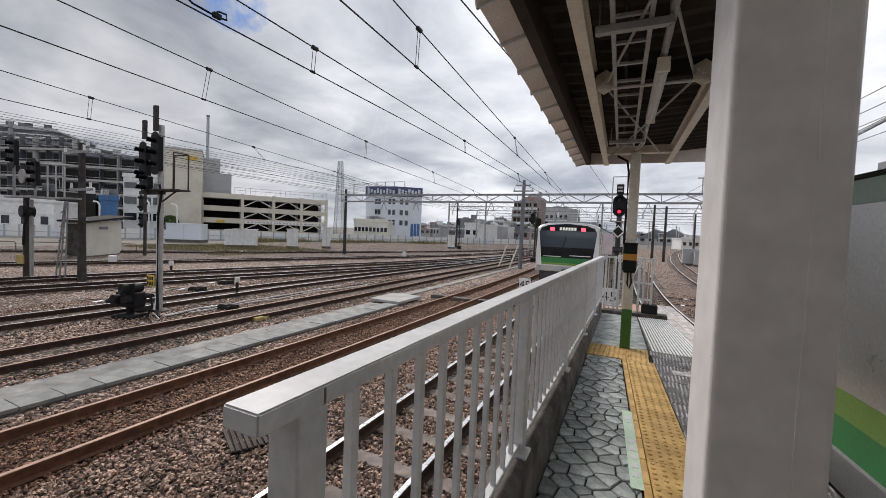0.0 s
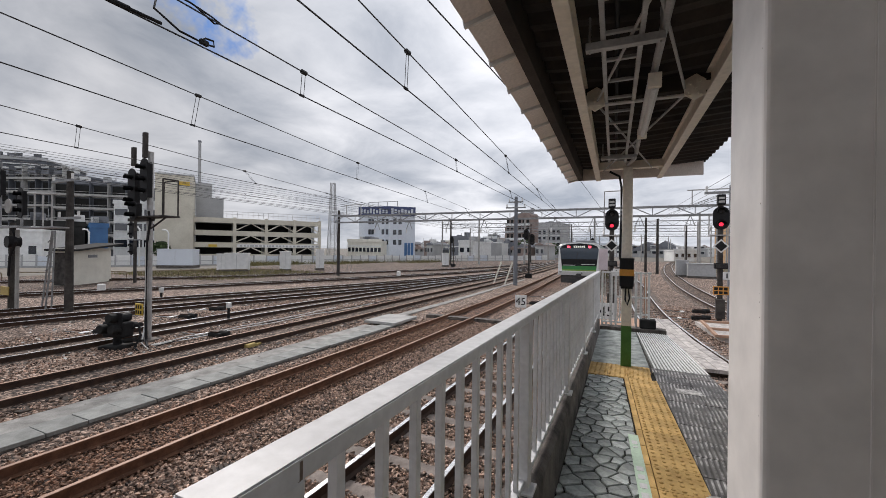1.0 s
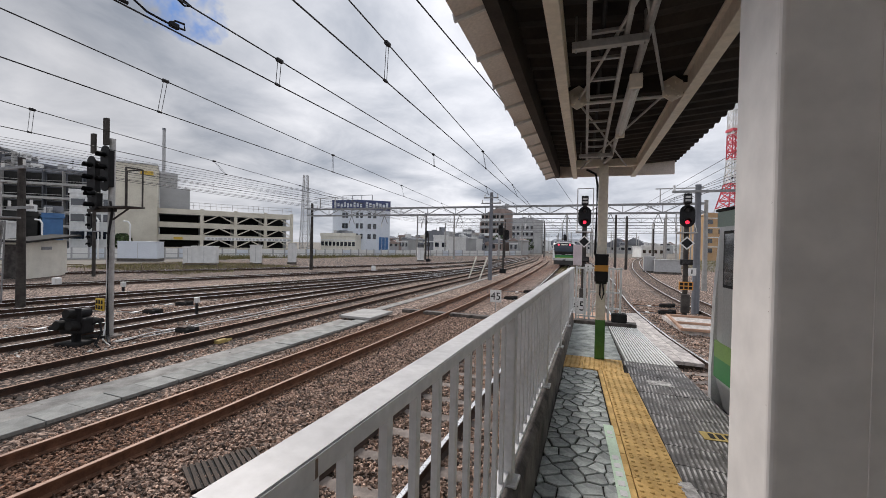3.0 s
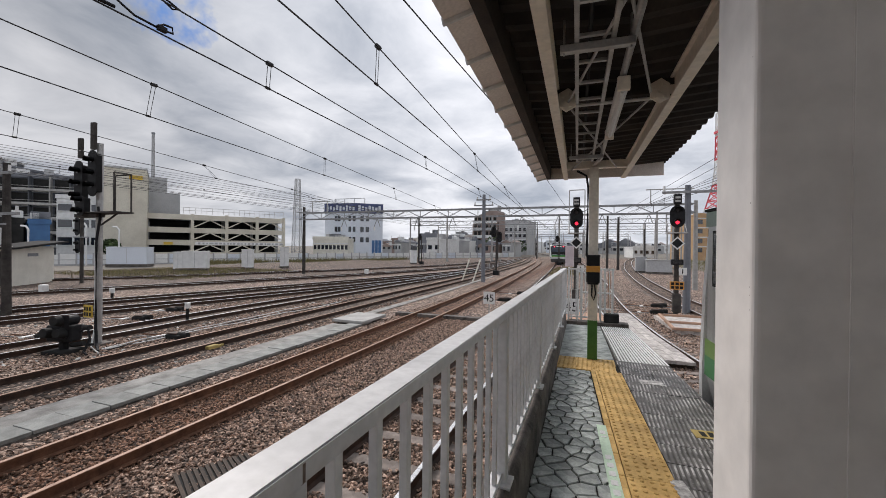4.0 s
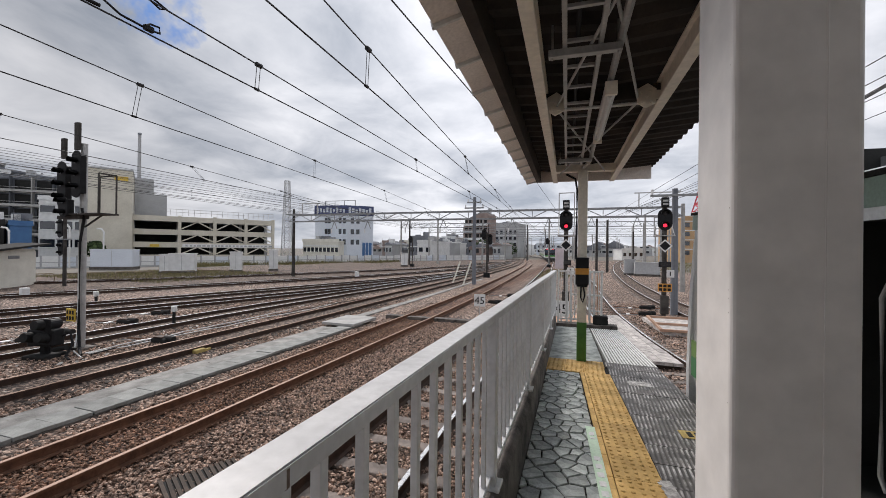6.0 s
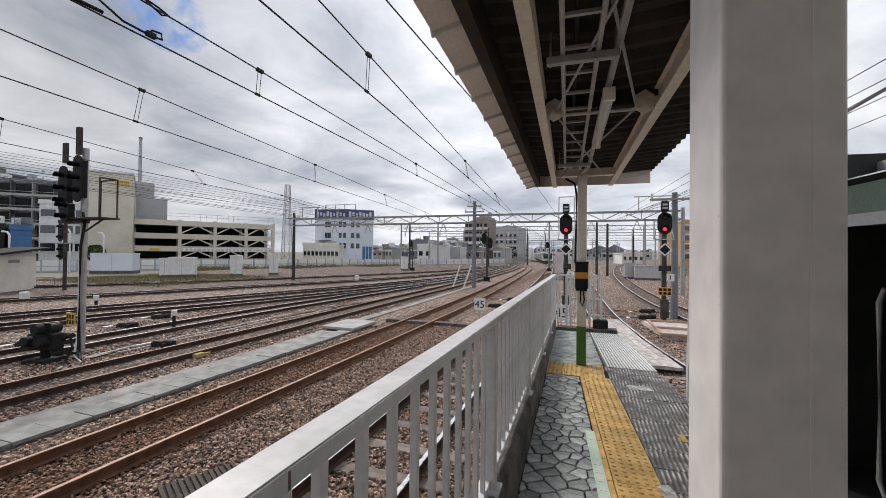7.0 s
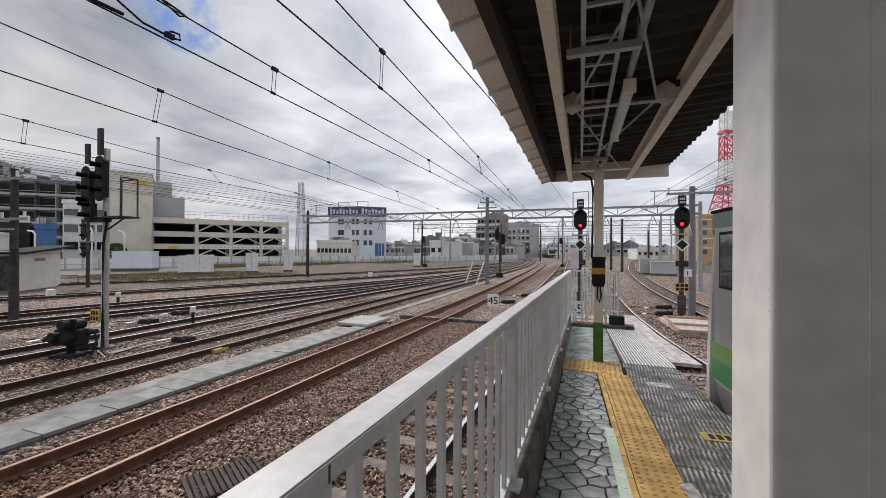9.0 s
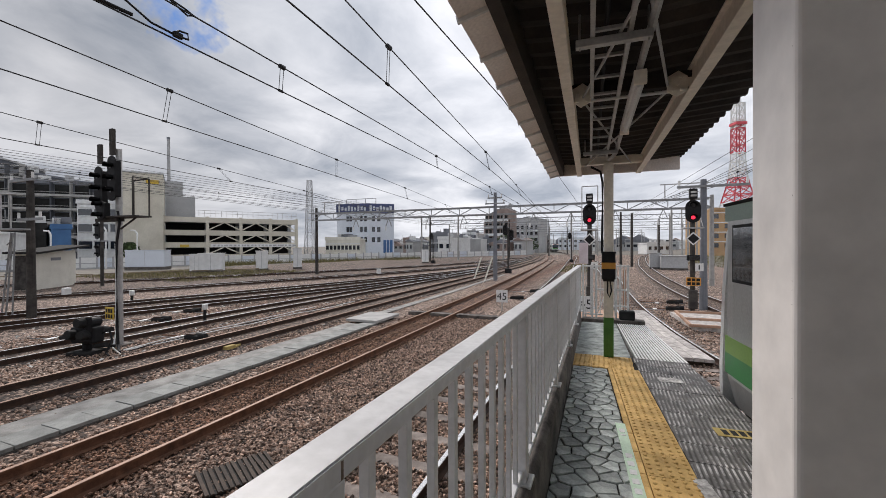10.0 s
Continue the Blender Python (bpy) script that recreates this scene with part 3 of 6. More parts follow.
track([(-5.73, -14), (-5.73, 12), (-5.95, 24), (-6.5, 36), (-7.4, 52), (-9.6, 80), (-15, 120)], M["rust"], M["rust_top"], M["sleeper_wood"], "disused siding with rusty brown rails", -2, 30, bury=0.045, stain=False)
track([(-9.75, -14), (-9.75, 8), (-9.9, 20), (-10.1, 40), (-12, 80), (-18, 130)], M["rail_side"], M["rust_top"], M["sleeper_wood"], "yard track with dull brown rails", -2, 40)
track([(-13.3, -14), (-13.3, 6), (-13.4, 14), (-12.6, 30), (-12.4, 50), (-15, 90)], M["rail_side"], M["rail_top"], M["sleeper_wood"], "yard track with bright worn rails", -2, 36)
track([(-21.5, -14), (-19.3, 4), (-17.9, 11), (-16.3, 17), (-13.8, 28), (-12.6, 36), (-12.1, 46)], M["rail_side"], M["rail_top"], M["sleeper_wood"], "curved yard track with bright rails", 0, 30)
track([(-24.5, -14), (-21.7, 8), (-19.2, 18), (-15.6, 32), (-13.2, 46), (-13.6, 70)], M["rail_side"], M["rail_top"], M["sleeper_wood"], "curved yard track with bright rails", 0, 30)
track([(-34, -4), (-28.8, 11), (-26.5, 16.5), (-24.2, 23), (-20.2, 34), (-16.8, 48), (-15, 70), (-17, 110)], M["rail_side"], M["rail_top"], M["sleeper_wood"], "curved yard track with bright rails", 4, 36)
track([(-46, 4), (-36, 19), (-30, 30), (-24, 44), (-19, 62), (-18, 90)], M["rail_side"], M["rail_top"], M["sleeper_wood"], "outer yard track with bright rails", 8, 40)
track(SIDE_LINE, M["rail_side"], M["rail_top"], M["sleeper"], "platform line with bright rails curving out of the station", -2, 60, stain=False)
track([(9.6, -20), (6.6, 6), (5.6, 13), (4.9, 20), (4.35, 28), (4.3, 42), (5.2, 65), (8, 100), (13, 140)], M["rail_side"], M["rail_top"], M["sleeper"], "outer line with bright rails curving past the signal", 8, 70)

# cable trough with lids and the walked path beside it
path_bm = prism([(-8.42, -10), (-7.74, -10), (-7.74, 12.2), (-8.3, 12.2)], -1.33, -1.225)
prism([(-8.55, 14.2), (-8.1, 14.2), (-8.15, 22), (-8.6, 38), (-8.85, 38), (-8.5, 22)], -1.33, -1.236, path_bm)
tagged(part("yard_path", path_bm, M["path"]), "pale worn path beside the cable trough", "path", kind="structure")
trough = thing("cable_trough", "grey concrete cable trough with ribbed lids beside the path", "cable trough", kind="structure")
lid_me = mesh_of(box(-0.26, 0.26, -0.245, 0.245, -0.06, 0.0, 0.008), "lid", M["lid"])
for k in range(46):
    share("lid", lid_me, trough, pose(-7.46 + random.uniform(-0.012, 0.012), -9.7 + k * 0.5, -1.19 + random.uniform(-0.006, 0.006), 0, 0, random.uniform(-0.8, 0.8)))
part("channel", box(-7.735, -7.185, -10, 13.3, -1.35, -1.25), M["concrete_dark"], trough)
slab = part("trough_cover_slab", box(-8.45, -7.15, 12.35, 14.0, -1.20, -1.10, 0.02), M["concrete"])
part("footing", box(-8.25, -7.35, 12.55, 13.8, -1.36, -1.20), M["concrete_dark"], slab)
tagged(slab, "flat pale concrete slab over the cable junction", "slab")
duct = thing("crossing_duct", "dark steel cable duct laid across two tracks", "duct")
for x0, x1 in ((-7.15, -6.4), (-5.1, -2.85)):
    part("cover", box(x0, x1, 14.75, 15.05, -1.27, -1.13, 0.015), M["concrete_dark"], duct)
part("cover", box(-6.2, -5.25, 14.75, 15.05, -1.27, -1.14, 0.015), M["concrete_dark"], duct)

# ---- platform ----
TURN = 4.3   # the tactile strip leans this many degrees from the tracks


def edge_x(y):
    return 1.25 + (6.0 - y) * 0.113


plat = part("platform", prism([(-0.05, -12), (edge_x(-12), -12), (edge_x(8.6), 8.6), (-0.325, 8.6)], -1.36, -0.035), M["concrete_dark"])
tagged(plat, "narrow concrete island platform tapering to its end", "platform", kind="structure")


def kerb_top(y):
    return 0.345 - 0.016 * y


def raised_kerb():
    """A chamfered kerb whose top falls slowly towards the platform end."""
    bm = bmesh.new()
    rings = []
    for y, x in ((-12, 0.16), (0, -0.03), (3, -0.083), (8.62, -0.19)):
        z = kerb_top(y)
        rings.append([bm.verts.new(p) for p in ((-0.205 - 0.0135 * y, y, -0.034), (-0.205 - 0.0135 * y, y, z), (x - 0.035, y, z), (x - 0.010, y, z - 0.03), (x, y, -0.034))])
    for a, b in zip(rings, rings[1:]):
        for k in range(5):
            bm.faces.new((a[k], a[(k + 1) % 5], b[(k + 1) % 5], b[k]))
    bm.faces.new(rings[0])
    bm.faces.new(rings[-1][::-1])
    bmesh.ops.recalc_face_normals(bm, faces=bm.faces)
    return bm


kerb = part("platform_kerb", raised_kerb(), M["concrete_dark"])
tagged(kerb, "dark stained concrete kerb under the railing", "kerb", kind="structure")
joint = part("platform_bedding", prism([(0.06, -6), (0.95, -6), (0.66, 5.95), (-0.12, 5.5)], -0.034, -0.014), M["joint"])
tagged(joint, "dark mortar bed under the platform paving", "bedding", kind="structure")
end_floor = part("platform_end_floor", prism([(-0.143, 6.06), (0.57, 6.06), (0.43, 8.58), (-0.186, 8.58)], -0.034, 0.0), M["pale_floor"])
tagged(end_floor, "pale greenish painted floor at the platform end", "floor", kind="structure")


def strip(u, v, z=0.0):
    """A place on the tactile strip: u metres towards the camera from its far corner, v across."""
    c, s = math.cos(radians(TURN)), math.sin(radians(TURN))
    return (0.276 + u * s + v * c, 5.486 - u * c + v * s, z)


def clip_poly(poly, nx, ny, d):
    out = []
    for i, p in enumerate(poly):
        q = poly[(i + 1) % len(poly)]
        a, b = p[0] * nx + p[1] * ny - d, q[0] * nx + q[1] * ny - d
        if a <= 0:
            out.append(p)
        if (a < 0 < b) or (b < 0 < a):
            t = a / (a - b)
            out.append((p[0] + (q[0] - p[0]) * t, p[1] + (q[1] - p[1]) * t))
    return out


def crazy_paving():
    """Irregular flat stones with dark joints between the kerb and the tactile strip."""
    t = thing("stone_paving", "grey-green irregular flagstones with dark joints on the platform", "paving", kind="structure")
    rng = random.Random(5)
    seeds = []
    row, y = 0, -0.6
    while y < 5.6:
        x = -0.34 + (0.066 if row % 2 else 0)
        while x < 0.95:
            seeds.append((x + rng.uniform(-0.056, 0.056), y + rng.uniform(-0.046, 0.046)))
            x += 0.140
        y += 0.102
        row += 1
    ca, sa = math.cos(radians(TURN)), math.sin(radians(TURN))
    right_d = (0.276 - 0.012) * ca + 5.486 * sa
    for sx, sy in seeds:
        poly = [(-0.018, -0.6), (0.95, -0.6), (0.95, 5.475), (-0.123, 5.475)]
        for ox, oy in seeds:
            dx, dy = ox - sx, oy - sy
            dd = math.hypot(dx, dy)
            if 0 < dd < 0.5:
                poly = clip_poly(poly, dx / dd, dy / dd, (ox * ox + oy * oy - sx * sx - sy * sy) / (2 * dd) - 0.0055)
                if len(poly) < 3:
                    break
        if len(poly) >= 3:
            poly = clip_poly(poly, ca, sa, right_d)
        if len(poly) < 3:
            continue
        area = sum(p[0] * q[1] - q[0] * p[1] for p, q in zip(poly, poly[1:] + poly[:1])) / 2
        if area < 0.0012:
            continue
        cx, cy = sum(p[0] for p in poly) / len(poly), sum(p[1] for p in poly) / len(poly)
        h = rng.uniform(-0.004, 0.004)
        bm = bmesh.new()
        lo = [bm.verts.new((x - cx, y - cy, -0.03)) for x, y in poly]
        mid = [bm.verts.new((x - cx, y - cy, -0.005 + h)) for x, y in poly]
        hi = [bm.verts.new(((x - cx) * 0.93, (y - cy) * 0.93, h)) for x, y in poly]
        k = len(poly)
        for a, b in ((lo, mid), (mid, hi)):
            for i in range(k):
                bm.faces.new((a[i], a[(i + 1) % k], b[(i + 1) % k], b[i]))
        bm.faces.new(hi)
        part("flagstone", bm, M["flag"], t).location = (cx, cy, 0)


crazy_paving()


def tactile_tile_mesh(n=5, size=0.30, bars=False):
    bm = box(-size / 2 + 0.0015, size / 2 - 0.0015, -size / 2 + 0.0015, size / 2 - 0.0015, -0.03, 0.0, 0.0)
    p = size / n
    for i in range(n):
        for j in range(n):
            m = Matrix.Translation((-size / 2 + p * (i + 0.5), -size / 2 + p * (j + 0.5), 0.0025))
            bmesh.ops.create_cone(bm, cap_ends=True, segments=8, radius1=0.0165, radius2=0.0095, depth=0.008, matrix=m)
    return mesh_of(bm, "tactile_tile", M["tactile"])


def tactile_strip():
    t = thing("tactile_paving", "worn yellow tactile paving with rows of raised domes", "tactile paving", kind="structure")
    tile = tactile_tile_mesh()
    bar_me = mesh_of(box(-0.022, 0.022, -0.148, 0.148, -0.03, 0.006, 0.006), "inner_bar", M["tactile"])
    for k in range(21):
        x, y, _ = strip(0.15 + k * 0.30, 0.20)
        share("tactile_tile", tile, t, pose(x, y, 0.004 + random.uniform(-0.001, 0.001), 0, 0, TURN))
        x, y, _ = strip(0.15 + k * 0.30, 0.024)
        share("inner_bar", bar_me, t, pose(x, y, 0.003, 0, 0, TURN))
    small = tactile_tile_mesh(5, 0.285)
    for i in range(2):
        for j in range(2):
            share("tactile_tile", small, t, pose(-0.055 + i * 0.286 + 0.0, 5.63 + j * 0.286, 0.004))
    for j in range(2):
        share("tactile_tile", small, t, pose(0.43 + 0.0, 5.64 + j * 0.286, 0.0035, 0, 0, 2.0))


tactile_strip()


def platform_slabs():
    """Worn dark slabs between the tactile strip and the platform edge, and the coping."""
    t = thing("edge_paving", "dark worn paving slabs with pale scuffs along the platform edge", "paving", kind="structure")
    y = -5.0
    rng = random.Random(3)
    while y < 5.9:
        y1 = y + 0.30
        for f0, f1 in ((0.0, 0.52), (0.52, 1.0)):
            def xa(yy, f):
                a = strip((5.486 - yy), 0.356)[0]
                return a + (edge_x(yy) - 0.02 - a) * f
            g = 0.004
            out = [(xa(y + g, f0) + g, y + g), (xa(y + g, f1) - g, y + g), (xa(y1 - g, f1) - g, y1 - g), (xa(y1 - g, f0) + g, y1 - g)]
            cx, cy = sum(p[0] for p in out) / 4, sum(p[1] for p in out) / 4
            bm = prism([(px - cx, py - cy) for px, py in out], -0.03, rng.uniform(-0.002, 0.002))
            part("slab", bm, M["groove"], t).location = (cx, cy, 0)
        y = y1


platform_slabs()


def rib_panel():
    """The striped panel at the platform end: pale ribs on a dark board."""
    t = thing("ribbed_panel", "pale ribbed non-slip panel on the platform end", "floor panel", kind="structure")
    a, b, c, d = (0.62, 6.06), (1.235, 6.06), (0.955, 8.55), (0.445, 8.55)
    part("base", prism([a, b, c, d], -0.034, 0.002), M["lid"], t)
    n = 15
    for k in range(n):
        f = (k + 0.5) / n
        p = Vector((a[0] + (b[0] - a[0]) * f, a[1], 0.004))
        q = Vector((d[0] + (c[0] - d[0]) * f, d[1], 0.004))
        w = 0.010
        part("rib", prism([(p.x - w, p.y), (p.x + w, p.y), (q.x + w * 0.85, q.y), (q.x - w * 0.85, q.y)], 0.0, 0.009), M["sign_white"], t)


rib_panel()


def sticker(name, label, category, at, w, l, turn, base, marks, mark_mat):
    t = thing(name, label, category, at, turn)
    part("plate", box(-w / 2, w / 2, -l / 2, l / 2, 0.0, 0.004), base, t)
    for u0, u1, v0, v1 in marks:
        part("mark", box(u0, u1, v0, v1, 0.004, 0.0055), mark_mat, t)
    return t


x, y, _ = strip(2.20, -0.032)
sticker("floor_label", "pale green floor label with faded marks beside the tactile strip", "label", (x, y, 0.004), 0.075, 1.15, TURN, M["label_green"],
        [(-0.022, 0.022, -0.45 + k * 0.11, -0.39 + k * 0.11) for k in range(5)] + [(-0.02, 0.02, 0.34, 0.36), (-0.02, 0.02, 0.40, 0.46)], M["sign_white"])
sticker("boarding_plate", "faded yellow boarding plate with dark marks on the paving", "floor plate", (1.24, 4.00, 0.003), 0.34, 0.15, 6, M["yellow_old"],
        [(-0.12 + k * 0.06, -0.08 + k * 0.06, -0.045, 0.045) for k in range(5)], M["joint"])
sticker("worn_patch", "scuffed pale paint patch on the paving", "paint patch", (0.92, 5.25, 0.003), 0.24, 0.16, 5, M["scuff"], [], M["scuff"])
sticker("worn_stripe", "scuffed pale paint stripe beside the tactile strip", "paint patch", (0.885, 2.72, 0.003), 0.085, 0.9, 10, M["scuff"], [], M["scuff"])


# unseen wall added on the platform behind, closing the place and blocking back light
unseen_shade_wall = part("unseen_shade_wall", box(-0.05, 1.62, -2.5, -2.1, 0.0, 2.35, 0.02), M["concrete_dark"])
tagged(unseen_shade_wall, "unseen dark wall added behind to hold back light", "wall", kind="structure")

# unseen wall and piers, added across the tracks to shade the platform from behind
shade_span = part("shade_span_wall", box(-34, 16, -9.6, -8.6, 3.3, 8.5), M["concrete_dark"])
tagged(shade_span, "unseen wall added over the tracks behind to block sky light", "wall", kind="structure")
for x in (-32.0, -17.0, -7.75, 0.6, 8.6):
    tagged(part("shade_span_pier", box(x - 0.35, x + 0.35, -9.5, -8.7, -1.45, 3.3), M["concrete_dark"]), "unseen concrete pier added under the light-blocking wall", "pier", kind="structure")


# ---- railing ----
def railing():
    t = thing("railing", "long grey-white steel railing on the platform kerb, rust at its end", "railing")
    y0, y1 = 0.50, 8.62

    def at(y):
        """The railing's line leans in a little and drops with the platform."""
        return -0.122 - 0.0135 * (y - y0), 1.21 - 0.0118 * (y - y0)

    def long_bar(ya, yb, w, za, zb):
        """A bar along the railing between two heights below its top."""
        bm = bmesh.new()
        ends = []
        for y in (ya, yb):
            x, top = at(y)
            ends.append([bm.verts.new((x + sx * w / 2, y, top - zz)) for sx, zz in ((-1, za), (1, za), (1, zb), (-1, zb))])
        for k in range(4):
            bm.faces.new((ends[0][k], ends[0][(k + 1) % 4], ends[1][(k + 1) % 4], ends[1][k]))
        bm.faces.new(ends[0][::-1])
        bm.faces.new(ends[1])
        bmesh.ops.recalc_face_normals(bm, faces=bm.faces)
        bmesh.ops.bevel(bm, geom=list(bm.edges), offset=0.003, segments=2, affect="EDGES")
        return bm
    part("top_rail", long_bar(y0, y1, 0.074, 0.0, 0.036), M["fence"], t)
    part("bottom_rail", long_bar(y0 + 0.1, y1, 0.036, 0.815, 0.840), M["fence"], t)
    for ya, yb, w, za, zb in ((0.630, 0.642, 0.0746, 0.003, 0.0363),):
        part("rust_streak", long_bar(ya, yb, w, za, zb), M["stain"], t, "rust streak at the weld")
    posts = [0.615, 2.21, 3.80, 5.40, 6.99, 8.58]
    for y in posts:
        x, top = at(y)
        part("post", box(x - 0.034, x + 0.034, y - 0.034, y + 0.034, kerb_top(y) - 0.01, top - 0.035, 0.005), M["fence"], t)
        part("foot_plate", box(x - 0.06, x + 0.06, y - 0.06, y + 0.06, kerb_top(y) - 0.004, kerb_top(y) + 0.012, 0.003), M["fence"], t)
    me = mesh_of(box(-0.0105, 0.0105, -0.0115, 0.0115, 0.0, 0.80, 0.002), "baluster", M["fence"])
    for a, b in zip(posts, posts[1:]):
        n = round((b - a) / 0.149)
        for k in range(1, n):
            y = a + (b - a) * k / n
            x, top = at(y)
            share("baluster", me, t, pose(x, y, top - 0.834))


railing()


# ---- canopy and columns ----
def canopy():
    t = thing("platform_canopy", "platform canopy with dark corrugated roof on cream steel beams", "canopy", (0.28, 6.10, -0.015), 2.0)
    # corrugated deck, waves across the platform
    prof = []
    y = -16.0
    k = 0
    while y < 0.66:
        prof += [(y, 0.0), (y + 0.045, 0.045), (y + 0.105, 0.045), (y + 0.15, 0.0)]
        y += 0.20
    bm = bmesh.new()
    rows = []
    for yy, hh in prof:
        rows.append([bm.verts.new((xx, yy, 2.76 + hh + lift)) for xx, lift in ((-0.72, 0.02), (0.05, -0.05), (1.02, 0.03))])
    for a, b in zip(rows, rows[1:]):
        for i in range(2):
            bm.faces.new((a[i], a[i + 1], b[i + 1], b[i]))
    g = bmesh.ops.solidify(bm, geom=list(bm.faces), thickness=0.012)
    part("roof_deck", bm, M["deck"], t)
    # pale eave panels on the railing side
    me = mesh_of(box(-0.075, 0.075, -0.207, 0.207, -0.012, 0.012, 0.004), "eave_panel", M["fascia"])
    lip = mesh_of(box(-0.083, 0.083, -0.009, 0.009, -0.030, 0.010, 0.002), "eave_joint", M["white"])
    for k in range(38):
        share("eave_panel", me, t, pose(-0.745, 0.42 - k * 0.43, 2.62, 0, -14, 0))
        share("eave_joint", lip, t, pose(-0.745, 0.635 - k * 0.43, 2.618, 0, -14, 0))
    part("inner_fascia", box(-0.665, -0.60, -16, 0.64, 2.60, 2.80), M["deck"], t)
    part("end_fascia", box(-0.83, 0.98, 0.64, 0.67, 2.60, 2.80, 0.004), M["fascia"], t)
    # two beams along, with flanges
    for bx in (-0.375, 0.435):
        b = part("beam", box(bx - 0.008, bx + 0.008, -16, 0.62, 2.585, 2.72), M["cream"], t)
        part("lower_flange", box(bx - 0.034, bx + 0.034, -16, 0.62, 2.575, 2.588, 0.002), M["cream"], b)
        part("upper_flange", box(bx - 0.034, bx + 0.034, -16, 0.62, 2.715, 2.728, 0.002), M["cream"], b)
    # cross beams, struts, tie rods and gusset plates
    nodes = [0.0, -2.70, -5.4, -8.1]
    for y in nodes:
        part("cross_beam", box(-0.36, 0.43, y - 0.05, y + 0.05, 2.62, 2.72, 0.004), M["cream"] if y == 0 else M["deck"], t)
        if y:
            part("strut", bar((-0.30, y, 2.60), (0.31, y, 2.60), 0.013), M["white"], t)
            for bx in (-0.285, 0.335):
                hexa = [(bx + 0.062 * u, 2.625 + 0.088 * v) for u, v in ((-1, -0.5), (-0.1, -1), (1, -0.6), (1, 0.5), (0.1, 1), (-1, 0.6))]
                bm = bmesh.new()
                f = [bm.verts.new((hx, y - 0.072, hz)) for hx, hz in hexa]
                k = [bm.verts.new((hx, y - 0.058, hz)) for hx, hz in hexa]
                for i in range(6):
                    bm.faces.new((f[i], f[(i + 1) % 6], k[(i + 1) % 6], k[i]))
                bm.faces.new(f)
                bm.faces.new(k[::-1])
                bmesh.ops.recalc_face_normals(bm, faces=bm.faces)
                g = part("gusset_plate", bm, M["cream"], t)
                part("lug", box(min(bx, bx * 1.42), max(bx, bx * 1.42), y - 0.070, y - 0.058, 2.60, 2.66), M["cream"], t)
                for u, v in ((-0.45, -0.45), (0.45, -0.5), (-0.5, 0.3), (0.4, 0.45), (0.0, -0.02)):
                    px, pz = bx + 0.062 * u, 2.625 + 0.088 * v
                    part("bolt", bar((px, y - 0.072, pz), (px, y - 0.088, pz), 0.013, 6), M["cream"], g)
    for a, b in zip(nodes, nodes[1:]):
        part("tie_rod", bar((-0.29, a, 2.61), (0.29, b, 2.61), 0.009), M["galv"], t)
        part("tie_rod", bar((0.29, a, 2.625), (-0.29, b, 2.625), 0.009), M["galv"], t)
    return t


canopy()


def cable_ladder():
    t = thing("cable_ladder", "grey steel cable ladder hung below the canopy", "cable ladder", (0.28, 6.10, -0.015), 2.0)
    for x in (-0.215, -0.035):
        part("side_rail", box(x - 0.012, x + 0.012, -9, -0.55, 2.60, 2.635, 0.002), M["galv"], t)
    me = mesh_of(box(-0.08, 0.08, -0.011, 0.011, 2.605, 2.622), "rung", M["galv"])
    for k in range(27):
        share("rung", me, t, pose(-0.125, -0.62 - k * 0.31, 0))
    for y in (-0.95, -3.66, -6.4):
        part("hanger_bar", box(-0.30, 0.07, y - 0.022, y + 0.022, 2.56, 2.60, 0.003), M["galv"], t)
        for x in (-0.28, 0.05):
            part("hanger_rod", bar((x, y, 2.55), (x, y, 2.74), 0.006), M["galv"], t)
    part("cable", tube([(-0.16, -9, 2.64), (-0.15, -4, 2.632), (-0.14, -0.55, 2.64)], 0.012), M["black"], t, "black cable on the ladder")


cable_ladder()


def strip_lamp():
    t = thing("strip_lamp", "unlit white fluorescent strip lamp under the canopy", "lamp", (0.28, 6.10, -0.015), 2.0)
    part("housing", box(0.03, 0.10, -3.15, -1.95, 2.545, 2.60, 0.006), M["white"], t)
    part("tube", bar((0.065, -3.10, 2.533), (0.065, -2.0, 2.533), 0.015, 10), M["sign_white"], t)
    for y in (-3.16, -1.95):
        part("end_cap", box(0.028, 0.102, y - 0.012, y + 0.022, 2.515, 2.602, 0.004), M["cream"], t)
    c = part("conduit", tube([(0.065, -9, 2.63), (0.065, -0.6, 2.63), (0.0, -0.25, 2.63)], 0.021, 8), M["galv"], t)


strip_lamp()


def near_column():
    t = thing("platform_column", "grey-cream painted steel box column beside the camera, small chips on its edges", "column", (0.543, 0.8724, 0), 4.5)
    bm = box(-0.0715, 0.0715, -0.067, 0.067, 0.0, 2.74)
    upright = [e for e in bm.edges if abs(e.verts[0].co.z - e.verts[1].co.z) > 1]
    bmesh.ops.bevel(bm, geom=upright, offset=0.009, segments=4, affect="EDGES", profile=0.5)
    for f in bm.faces:
        f.smooth = False
    part("shaft", bm, M["column"], t)
    part("weld_seam", tube([(0.030, -0.0667, 0.0), (0.0295, -0.0667, 1.2), (0.0305, -0.0667, 2.0), (0.030, -0.0667, 2.72)], 0.0016, 6), M["column"], t)
    part("base_plate", box(-0.13, 0.13, -0.12, 0.12, 0.0, 0.02, 0.004), M["column"], t)
    rng = random.Random(12)
    for k in range(18):
        edge = rng.random() < 0.65
        x, y = ((-0.0706, -0.0575) if edge else (0.0625, -0.0663))
        z = rng.uniform(0.9, 2.2)
        r = rng.uniform(0.0004, 0.0009)
